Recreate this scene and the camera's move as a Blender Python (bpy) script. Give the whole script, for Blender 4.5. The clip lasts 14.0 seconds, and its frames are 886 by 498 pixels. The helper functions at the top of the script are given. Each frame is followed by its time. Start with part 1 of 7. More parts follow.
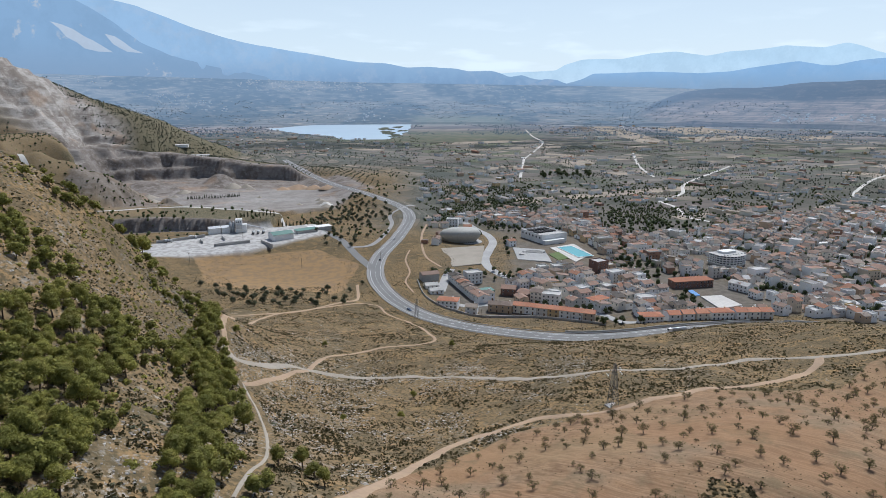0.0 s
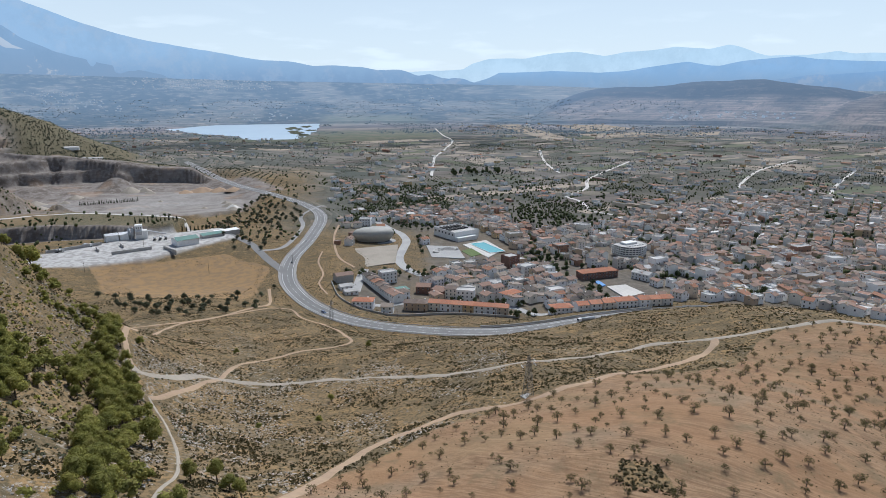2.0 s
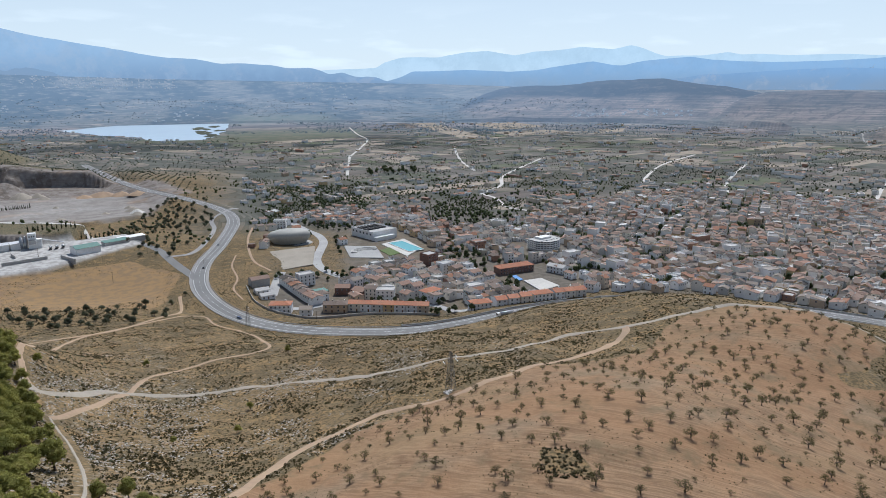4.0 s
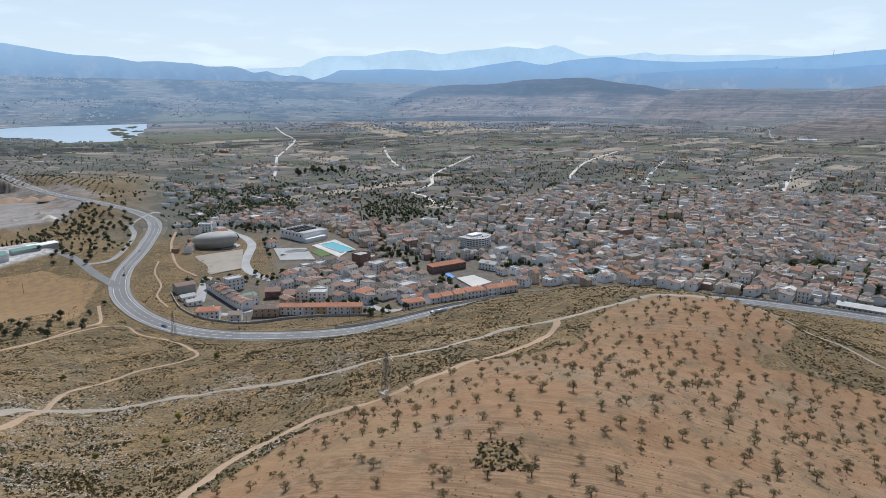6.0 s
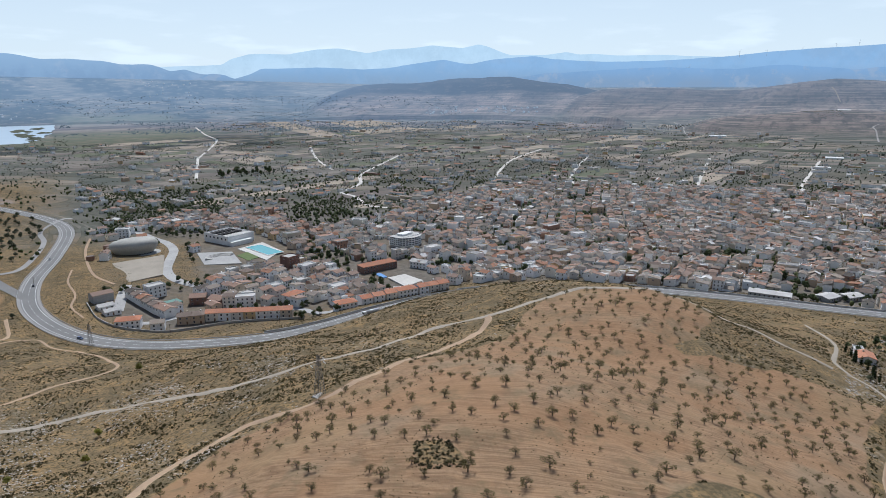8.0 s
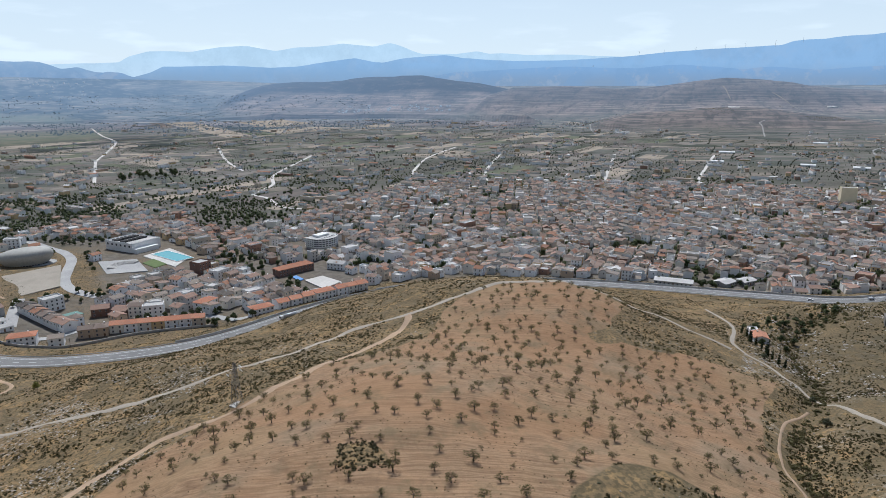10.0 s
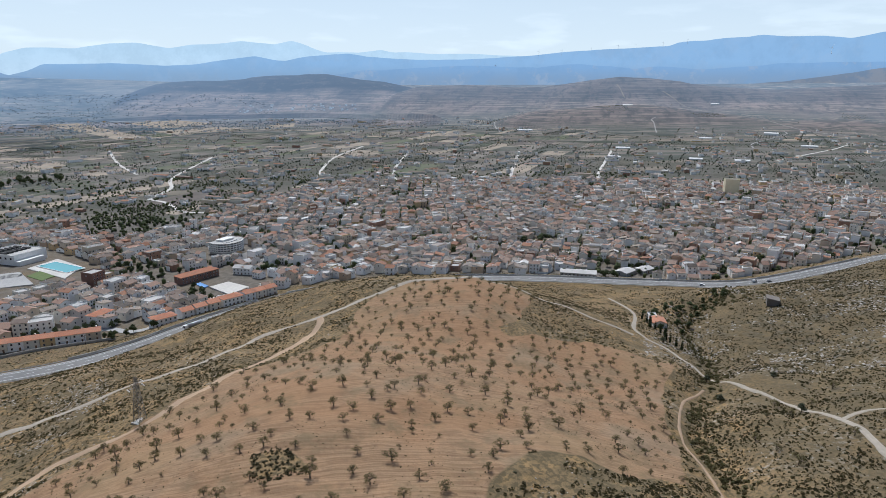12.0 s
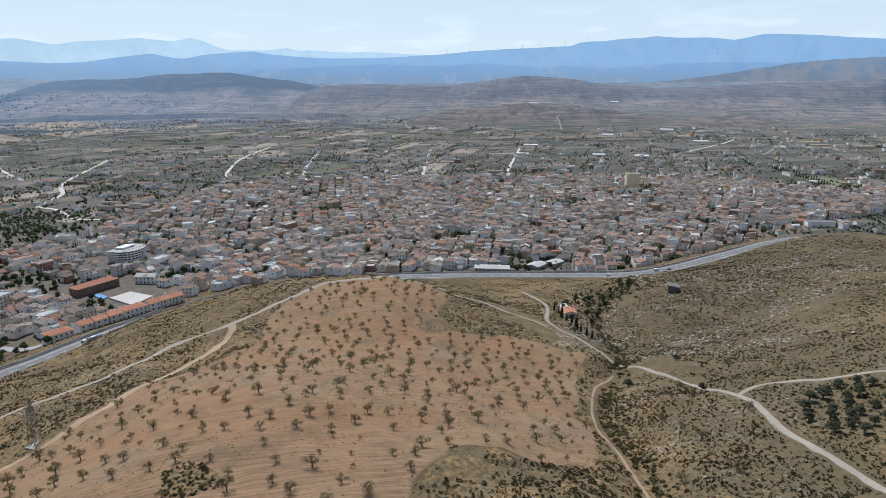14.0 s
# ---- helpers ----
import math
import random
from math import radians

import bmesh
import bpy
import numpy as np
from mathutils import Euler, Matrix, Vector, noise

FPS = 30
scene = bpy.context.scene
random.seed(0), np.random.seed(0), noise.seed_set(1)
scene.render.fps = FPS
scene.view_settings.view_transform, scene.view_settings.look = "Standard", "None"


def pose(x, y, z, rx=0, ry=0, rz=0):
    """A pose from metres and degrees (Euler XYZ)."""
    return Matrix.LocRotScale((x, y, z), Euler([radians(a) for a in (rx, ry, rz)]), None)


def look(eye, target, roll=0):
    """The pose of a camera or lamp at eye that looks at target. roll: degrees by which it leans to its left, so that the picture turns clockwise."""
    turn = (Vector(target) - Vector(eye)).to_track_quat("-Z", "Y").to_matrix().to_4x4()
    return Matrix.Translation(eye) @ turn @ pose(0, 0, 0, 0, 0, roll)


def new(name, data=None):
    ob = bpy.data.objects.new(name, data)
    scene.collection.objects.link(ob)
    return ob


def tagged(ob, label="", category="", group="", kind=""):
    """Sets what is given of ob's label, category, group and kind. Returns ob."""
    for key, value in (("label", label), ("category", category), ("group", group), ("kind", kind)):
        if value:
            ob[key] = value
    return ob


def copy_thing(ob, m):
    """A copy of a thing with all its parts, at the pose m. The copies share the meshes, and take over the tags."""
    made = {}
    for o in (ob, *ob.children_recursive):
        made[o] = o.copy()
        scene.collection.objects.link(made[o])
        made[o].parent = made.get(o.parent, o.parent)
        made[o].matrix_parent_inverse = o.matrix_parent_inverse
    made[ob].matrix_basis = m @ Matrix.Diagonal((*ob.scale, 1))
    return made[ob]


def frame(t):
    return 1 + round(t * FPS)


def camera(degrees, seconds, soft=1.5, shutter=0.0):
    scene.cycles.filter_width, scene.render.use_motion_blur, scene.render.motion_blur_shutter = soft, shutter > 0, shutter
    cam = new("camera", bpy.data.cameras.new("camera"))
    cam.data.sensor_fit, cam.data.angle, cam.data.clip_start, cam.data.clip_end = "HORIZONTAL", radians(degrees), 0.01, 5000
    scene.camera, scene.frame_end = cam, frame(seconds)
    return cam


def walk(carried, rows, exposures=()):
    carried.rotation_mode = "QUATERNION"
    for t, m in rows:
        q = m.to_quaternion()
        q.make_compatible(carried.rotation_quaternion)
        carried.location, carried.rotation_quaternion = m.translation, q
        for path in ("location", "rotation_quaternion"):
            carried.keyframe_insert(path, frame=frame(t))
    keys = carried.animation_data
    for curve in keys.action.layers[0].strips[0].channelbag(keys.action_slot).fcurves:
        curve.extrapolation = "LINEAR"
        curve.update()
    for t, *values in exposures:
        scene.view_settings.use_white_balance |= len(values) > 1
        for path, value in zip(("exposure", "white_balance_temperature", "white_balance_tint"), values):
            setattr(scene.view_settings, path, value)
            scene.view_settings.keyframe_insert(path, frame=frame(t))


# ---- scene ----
# the camera hovers in one place and turns: seconds, tilt, turn
cam = camera(69.0, 14.0, soft=0.4)
TURN = [
    (0.0, 76.17, 0), (0.5, 76.14, -1.97), (1.0, 76.12, -3.95), (1.5, 76.09, -5.91),
    (2.0, 76.07, -7.88), (2.5, 76.05, -9.84), (3.0, 76.02, -11.78), (5.5, 75.89, -20.02),
    (6.0, 75.87, -21.52), (6.5, 75.84, -23.05), (7.0, 75.82, -24.61), (7.5, 75.8, -26.2),
    (10.0, 75.67, -35.4), (10.5, 75.64, -37.46), (11.0, 75.62, -39.52), (11.5, 75.59, -41.55),
    (12.0, 75.57, -43.56), (12.5, 75.55, -45.54), (13.0, 75.52, -47.51), (13.5, 75.5, -49.45),
    (14.0, 75.47, -51.37)]
walk(cam, [(t, pose(0, 0, 165, tilt, 0, turn)) for t, tilt, turn in TURN],
    exposures=[(0.0, -0.22, 5780, 10.0), (14.0, -0.22, 5780, 10.0)])

# ---- light ----
SUN_TURN, SUN_HEIGHT = 25.0, 55.0
world = bpy.data.worlds.new("sky")
scene.world = world
world.use_nodes = True
wn, wl = world.node_tree.nodes, world.node_tree.links
sky = wn.new("ShaderNodeTexSky")
sky.sky_type, sky.sun_disc = "NISHITA", False
sky.sun_elevation, sky.sun_rotation = radians(SUN_HEIGHT), radians(SUN_TURN)
sky.altitude, sky.air_density, sky.dust_density, sky.ozone_density = 700, 1.0, 0.9, 3.0
wn["Background"].inputs["Strength"].default_value = 0.08
# thin bright haze and faint clouds low over the horizon
where, parts = wn.new("ShaderNodeTexCoord"), wn.new("ShaderNodeSeparateXYZ")
wl.new(where.outputs["Generated"], parts.inputs[0])
low, band, flat_map, cloud, puff = wn.new("ShaderNodeMapRange"), wn.new("ShaderNodeMapRange"), wn.new("ShaderNodeMapping"), wn.new("ShaderNodeTexNoise"), wn.new("ShaderNodeMapRange")
low.interpolation_type = puff.interpolation_type = band.interpolation_type = "SMOOTHSTEP"
for node, span_values in ((low, (0.55, -0.02, 0.05, 0.8)), (puff, (0.5, 0.68, 0.0, 1.0)), (band, (0.13, 0.05, 0.0, 0.22))):
    for i, v in enumerate(span_values):
        node.inputs[i + 1].default_value = v
wl.new(parts.outputs[2], low.inputs[0])
wl.new(parts.outputs[2], band.inputs[0])
flat_map.inputs["Scale"].default_value = (1, 1, 5)
wl.new(where.outputs["Generated"], flat_map.inputs["Vector"])
wl.new(flat_map.outputs["Vector"], cloud.inputs["Vector"])
cloud.inputs["Scale"].default_value, cloud.inputs["Detail"].default_value = 9.0, 6.0
wl.new(cloud.outputs["Fac"], puff.inputs[0])
veil = wn.new("ShaderNodeMath")
veil.operation, veil.use_clamp = "MULTIPLY_ADD", True
wl.new(puff.outputs[0], veil.inputs[0])
wl.new(band.outputs[0], veil.inputs[1])
wl.new(low.outputs[0], veil.inputs[2])
air = wn.new("ShaderNodeMix")
air.data_type = "RGBA"
wl.new(veil.outputs[0], air.inputs[0])
wl.new(sky.outputs["Color"], air.inputs[6])
air.inputs[7].default_value = (12.2, 13.5, 13.9, 1)
wl.new(air.outputs[2], wn["Background"].inputs["Color"])
sun = new("sun", bpy.data.lights.new("sun", "SUN"))
sun.data.energy, sun.data.angle, sun.data.color = 5.0, radians(0.6), (1.0, 0.95, 0.87)
a, b = radians(SUN_TURN), radians(SUN_HEIGHT)
sun.matrix_world = look((900 * math.sin(a) * math.cos(b), 900 * math.cos(a) * math.cos(b), 900 * math.sin(b)), (0, 0, 0))

# ---- landform ----
EYE = 165.0


def vnoise(x, y, size, seed=0):
    """Smooth value noise from -1 to 1 with features of that size."""
    u, v = np.asarray(x) / size, np.asarray(y) / size
    i, j = np.floor(u).astype(np.int64), np.floor(v).astype(np.int64)
    a, b = u - i, v - j
    a, b = a * a * (3 - 2 * a), b * b * (3 - 2 * b)

    def lattice(p, q):
        n = (p * 374761393 + q * 668265263 + seed * 974711) & 0x7FFFFFFF
        n = ((n ^ (n >> 13)) * 1274126177) & 0x7FFFFFFF
        return ((n ^ (n >> 16)) & 0xFFFF) / 32767.5 - 1

    low = lattice(i, j) * (1 - a) + lattice(i + 1, j) * a
    high = lattice(i, j + 1) * (1 - a) + lattice(i + 1, j + 1) * a
    return low * (1 - b) + high * b


def step(lo, hi, v):
    s = np.clip((np.asarray(v, float) - lo) / (hi - lo), 0, 1)
    return s * s * (3 - 2 * s)


# mounds of the near relief: x, y, radius, height
SLOPE_MOUNDS = [(-500, 415, 60, -11.6), (-430, 170, 90, 54.3), (-430, 170, 140, 73.6), (-395, -250, 220, 67.1),
    (-395, -5, 60, 49.9), (-395, 310, 60, 45.7), (-325, 170, 90, 26.7), (-255, 380, 60, -35.2),
    (-255, 555, 60, -7.0), (-220, 555, 140, 19.1), (-185, -250, 140, 48.3), (-185, 240, 60, 57.8), (-150, -5, 220, 102.7),
    (-150, 100, 60, 35.6), (-150, 205, 60, 15.0), (-150, 555, 60, -19.3), (-115, -110, 60, -19.1), (-80, 310, 60, -6.0),
    (-45, 30, 60, -6.0), (-45, 205, 60, -18.2), (-45, 485, 60, -4.6), (-10, -250, 60, 18.2)]
SPUR_MOUNDS = [(162, 342, 42, 10.0), (60, 275, 60, 14.3), (60, 450, 60, -12.1), (95, 135, 60, 28.6), (130, -40, 60, 6.0), (165, -250, 140, 52.1),
    (200, 240, 60, 28.1), (200, 415, 60, -6.5), (235, -5, 60, 6.4), (235, 345, 60, 19.7),
    (270, 205, 60, 20.6), (305, -40, 60, 17.3), (340, 135, 60, -12.0), (410, -5, 60, 12.7), (445, -180, 220, 65.9),
    (445, 135, 60, 9.5), (515, -75, 60, 9.6), (585, 65, 60, 21.5), (585, 240, 90, -17.3), (690, 170, 60, -5.4)]

# middle line of the main road, from the lake to the far bend
ROAD = [(-420, 1640), (-330, 1420), (-215, 1160), (-120, 1010), (-62, 900), (-43, 816), (-50, 701), (-62, 613), (-59, 544), (-42, 488),
    (-18, 448), (10, 424), (44, 409), (82, 400), (119, 402), (173, 415), (240, 422), (300, 405), (362, 370), (413, 320), (474, 246),
    (527, 193), (634, 158), (706, 137), (757, 112), (782, 80), (792, 35), (800, -40)]


def spline(points, gap):
    """A smooth line through the points, with a place about every gap metres."""
    p = np.array(points, float)
    ext = np.vstack([2 * p[0] - p[1], p, 2 * p[-1] - p[-2]])
    out = []
    for k in range(len(p) - 1):
        a, b, c, d = ext[k:k + 4]
        n = max(1, int(np.linalg.norm(c - b) / gap))
        t = (np.arange(n) / n)[:, None]
        out.append(0.5 * (2 * b + (c - a) * t + (2 * a - 5 * b + 4 * c - d) * t ** 2 + (3 * b - a - 3 * c + d) * t ** 3))
    return np.vstack(out + [p[-1:]])


def line_distance(x, y, line, room=90):
    """Distance from the places to a line, and how far along its points the foot lies."""
    line = np.asarray(line, float)
    best, where = np.full(np.shape(x), 1e9), np.zeros(np.shape(x))
    lo, hi = line.min(0) - room, line.max(0) + room
    near = (x > lo[0]) & (x < hi[0]) & (y > lo[1]) & (y < hi[1])
    if near.ndim and 0 < near.sum() < near.size:
        best[near], where[near] = line_distance(x[near], y[near], line, room)
        return best, where
    if not np.any(near):
        return best, where
    for k in range(len(line) - 1):
        a, s = line[k], line[k + 1] - line[k]
        t = np.clip(((x - a[0]) * s[0] + (y - a[1]) * s[1]) / (s @ s), 0, 1)
        d = np.hypot(x - a[0] - t * s[0], y - a[1] - t * s[1])
        near = d < best
        best, where = np.where(near, d, best), np.where(near, k + t, where)
    return best, where


def inside(x, y, corners, soft=0.0):
    """1 inside the outline, 0 outside, blended over soft metres."""
    c = np.array(corners, float)
    hit = np.zeros(np.shape(x), bool)
    for a, b in zip(c, np.roll(c, -1, 0)):
        if a[1] != b[1]:
            hit ^= ((a[1] > y) != (b[1] > y)) & (x < (b[0] - a[0]) * (y - a[1]) / (b[1] - a[1]) + a[0])
    if not soft:
        return hit.astype(float)
    d, _ = line_distance(x, y, np.vstack([c, c[:1]]))
    return step(-soft, soft, np.where(hit, d, -d))


ROAD_LINE, BED_LINE = spline(ROAD, 10), spline(ROAD, 28)
YARD = [(-290, 590), (-305, 632), (-229, 712), (-150, 752), (-126, 700), (-190, 616), (-242, 592)]
# the rim of the pit with its heights, and the pit's outline
RIM = [(-668, 1110, 70), (-645, 1180, 64), (-600, 1235, 57), (-545, 1262, 48), (-478, 1264, 40), (-418, 1248, 34), (-363, 1243, 28), (-308, 1239, 22), (-246, 1200, 16), (-186, 1150, 10), (-137, 1080, 6)]
PIT = [p[:2] for p in RIM] + [(-140, 1010), (-160, 900), (-215, 850), (-285, 850), (-358, 880), (-419, 905), (-475, 960), (-570, 1030)]
BENCH = [(-420, 700), (-358, 724), (-314, 728), (-257, 716), (-205, 706), (-190, 760), (-281, 800), (-343, 818), (-430, 800)]
PLATEAU = [(-830, 1130), (-744, 1180), (-655, 1165), (-610, 1110), (-600, 1040), (-640, 930), (-830, 930)]
SPUR = [(-560, 800, 92), (-512, 812, 86), (-482, 830, 73), (-449, 848, 60), (-425, 852, 42), (-408, 852, 18)]


def terrace(z, tall, lip=0.5):
    """Heights turned into benches with steep faces."""
    k = np.floor(z / tall)
    return tall * (k + step(lip, 1.0, z / tall - k))


# the crest of the quarry hill
CREST = [(-1150, 1100, 330), (-901, 1199, 281), (-858, 1303, 232), (-840, 1338, 215), (-808, 1381, 179), (-752, 1412, 148), (-686, 1445, 123), (-626, 1472, 98), (-584, 1489, 71), (-529, 1510, 44), (-470, 1520, 15)]
# hill ranges beyond the plain: distance, depth before and behind the crest, headings and rise of the skyline in degrees, dark scrub
RANGES = [
    (4200, 560, 250, [17.4, 18.9, 20.2, 21.2, 23.3, 25.3, 26.9, 27.6, 29.4, 31.3, 31.9, 33.7, 35.2, 36.6, 38.5, 40.3, 41.7, 43.5],
        [-1.04, -0.53, -0.13, 0.01, 0.18, 0.18, 0.3, 0.47, 0.61, 0.65, 0.73, 0.72, 0.48, 0.29, 0.11, -0.26, -0.53, -1.2], 1.0),
    (3750, 480, 300, [39.4, 41.3, 43.5, 45.7, 47.0, 49.9, 52.3, 53.9, 56.0, 58.4, 60.8, 63.2, 64.1, 66.4, 70.0, 75.0, 85.0],
        [-0.9, -0.35, -0.25, -0.16, -0.25, -0.33, -0.28, -0.07, 0.25, 0.48, 0.34, 0.11, -0.08, -0.3, -0.48, -0.2, 0.21], 0.45),
    (2850, 300, 320, [45.1, 46.8, 48.5, 51.3, 54.4, 57.0, 59.9, 61.8, 64.7, 67.5, 71.1, 74.9, 79.3, 85.4],
        [-3.98, -3.48, -2.99, -2.4, -2.12, -1.87, -1.81, -1.9, -2.34, -2.5, -2.81, -2.61, -2.94, -2.76], 0.25)]


def far_hills(x, y, z):
    """The ground with the hill ranges raised on it, and how much of each place is hill and dark scrub."""
    d, az = np.hypot(x, y), np.degrees(np.arctan2(x, y))
    on, dark = np.zeros(np.shape(x)), np.zeros(np.shape(x))
    for k, (out, front, back, turns, rises, scrub) in enumerate(RANGES):
        bent = d + 90 * vnoise(x, y, 420, 140 + k) + 50 * vnoise(x, y, 150, 150 + k)
        fall = np.exp(-(np.where(bent < out, out - bent, bent - out) / np.where(bent < out, front, back)) ** 2)
        crest = EYE + out * np.tan(np.radians(np.interp(az, [turns[0] - 2.5] + turns + [turns[-1] + 2.5], [-2.5] + rises + [-2.5])))
        lift = np.maximum(crest - z, 0) * fall
        near = step(3, 22, lift)
        z = z + lift + near * (1 - 0.7 * fall) * (9 * vnoise(x, y, 190, 160 + k) + 5 * np.abs(vnoise(x, y, 80, 170 + k)))
        on = np.maximum(on, near)
        dark = np.maximum(dark, scrub * near * step(0.30, 0.52, fall + 0.16 * vnoise(x, y, 260, 180 + k)))
    return z, on, dark


def open_country(x, y):
    """The plain, which climbs towards the ring of hills, and the distance where its climb starts."""
    d, az = np.hypot(x, y), np.degrees(np.arctan2(x, y))
    east = step(30, 64, az)
    start = 3300 - 1200 * east - 550 * step(68, 82, az)
    low = np.degrees(np.arctan(EYE / start))
    end = np.interp(az, [-35, -20, -8, 5, 16, 30, 60, 90], [1.3, 1.0, 0.7, 0.5, 0.3, -0.15, -0.1, 0.2])
    fall = low - (low + end) * np.clip((d - start) / (4480 - start), 0, 1)
    far = EYE - d * np.tan(np.radians(fall))
    roll = east * step(start + 60, start + 500, d) * step(4470, 3700, d)
    return np.maximum(far, 0) + roll * (12 * np.abs(vnoise(x, y, 380, 12)) + 6 * vnoise(x, y, 150, 13)), start


def height(x, y):
    """The ground's height in metres above the town."""
    x, y = np.asarray(x, float), np.asarray(y, float)
    d, az = np.hypot(x, y), np.degrees(np.arctan2(x, y))
    z = np.zeros(np.shape(x))
    for cx, cy, r, h in SLOPE_MOUNDS + SPUR_MOUNDS:
        z = z + h * np.exp(-((x - cx) ** 2 + (y - cy) ** 2) / (2 * r * r))
    # rough slopes: gullies and outcrops where the ground is steep or high
    wild = step(12, 45, z)
    z = z + wild * (2.2 * vnoise(x, y, 34, 3) + 0.9 * vnoise(x, y, 13, 4) + 0.35 * vnoise(x, y, 5, 5))
    slope = step(80, 120, z) * step(-20, -60, x)
    z = z + slope * (4.5 * np.abs(vnoise(x, y, 42, 6)) + 1.6 * np.abs(vnoise(x, y, 14, 7)))
    # ravine beside the orchard
    dr, _ = line_distance(x, y, np.array([(128.0, 38.0), (190.0, 78.0), (240.0, 99.0), (300.0, 118.0), (360.0, 160.0), (430.0, 185.0)]))
    z = z - 5.0 * np.exp(-(dr / 9) ** 2)
    # the quarry hill with its terraced face, and the ledges before it
    away, along = line_distance(x, y, np.array(CREST, float)[:, :2], 450)
    away = away + 16 * vnoise(x, y, 90, 8) + 9 * np.abs(vnoise(x, y, 32, 9)) * step(0, 60, away)
    hill = np.interp(along, np.arange(len(CREST)), [p[2] for p in CREST]) * np.exp(-(np.maximum(away, 0) / 165) ** 2)
    face = step(0.25, 0.6, np.exp(-(((x + 760) / 150) ** 2 + ((y - 1270) / 120) ** 2)) + 0.1 * vnoise(x, y, 60, 27)) * step(30, 60, hill)
    hill = hill * (1 - face) + (terrace(hill + 12 * vnoise(x, y, 80, 18), 19, 0.45) + 4.5 * vnoise(x, y, 22, 23) + 2 * vnoise(x, y, 9, 24)) * face
    z = np.maximum(z, hill) + 0.2 * np.minimum(z, hill)
    z = np.maximum(z, (93 + 4 * vnoise(x, y, 70, 31)) * inside(x + 12 * vnoise(x, y, 50, 32), y, PLATEAU, 34))
    away, along = line_distance(x, y, np.array(SPUR, float)[:, :2])
    z = np.maximum(z, np.interp(along, np.arange(len(SPUR)), [p[2] for p in SPUR]) * np.exp(-(away / 62) ** 2) * (1 + 0.1 * vnoise(x, y, 22, 33)))
    # the pit: benched walls under the rim and a flat floor
    edge, along = line_distance(x, y, np.array(RIM, float)[:, :2], 400)
    brim = np.interp(along, np.arange(len(RIM)), [p[2] for p in RIM]) + 3 * vnoise(x, y, 60, 10)
    z = np.maximum(z, brim * np.exp(-(edge / 130) ** 2) * step(820, 1000, y))
    rim = inside(x + 9 * vnoise(x, y, 45, 19) + 5 * vnoise(x, y, 15, 20), y + 9 * vnoise(x, y, 45, 29) + 5 * vnoise(x, y, 15, 30), PIT, 3)
    floor = step(960, 860, y) * 7 + 3 * np.abs(vnoise(x, y, 30, 11)) * step(-330, -420, x) + 13 * np.exp(-(((x + 386) / 17) ** 2 + ((y - 893) / 13) ** 2)) + 20 * np.exp(-(((x + 400) / 24) ** 2 + ((y - 1150) / 26) ** 2)) + 12 * np.exp(-(((x + 510) / 60) ** 2 + ((y - 1090) / 40) ** 2))
    wall = terrace(brim - 1.15 * edge + 17 * vnoise(x, y, 58, 34) + 7 * vnoise(x, y, 19, 40), 21, 0.3) + 2.2 * vnoise(x, y, 9, 35)
    sheer = step(5.0, 6.2, along)
    wall = wall * (1 - sheer) + (brim - 4.5 * np.maximum(edge - 7, 0)) * sheer
    z = z * (1 - rim) + np.maximum(floor, np.minimum(wall, brim)) * rim
    ledge = inside(x + 3 * vnoise(x, y, 25, 36), y + 3 * vnoise(x, y, 25, 37), BENCH, 2)
    z = z * (1 - ledge) + (22 + 1.0 * vnoise(x, y, 30, 38)) * ledge
    flat = inside(x, y, YARD, 5)
    z = z * (1 - flat) + 12 * flat
    far, start = open_country(x, y)
    far, _, _ = far_hills(x, y, far)
    z = np.where(d > start, far, z)
    # the road's bed, with banks on both sides
    dr, _ = line_distance(x, y, BED_LINE)
    bed = step(38, 9, dr) * step(2000, 1500, d)
    return z * (1 - bed) + 6.0 * bed


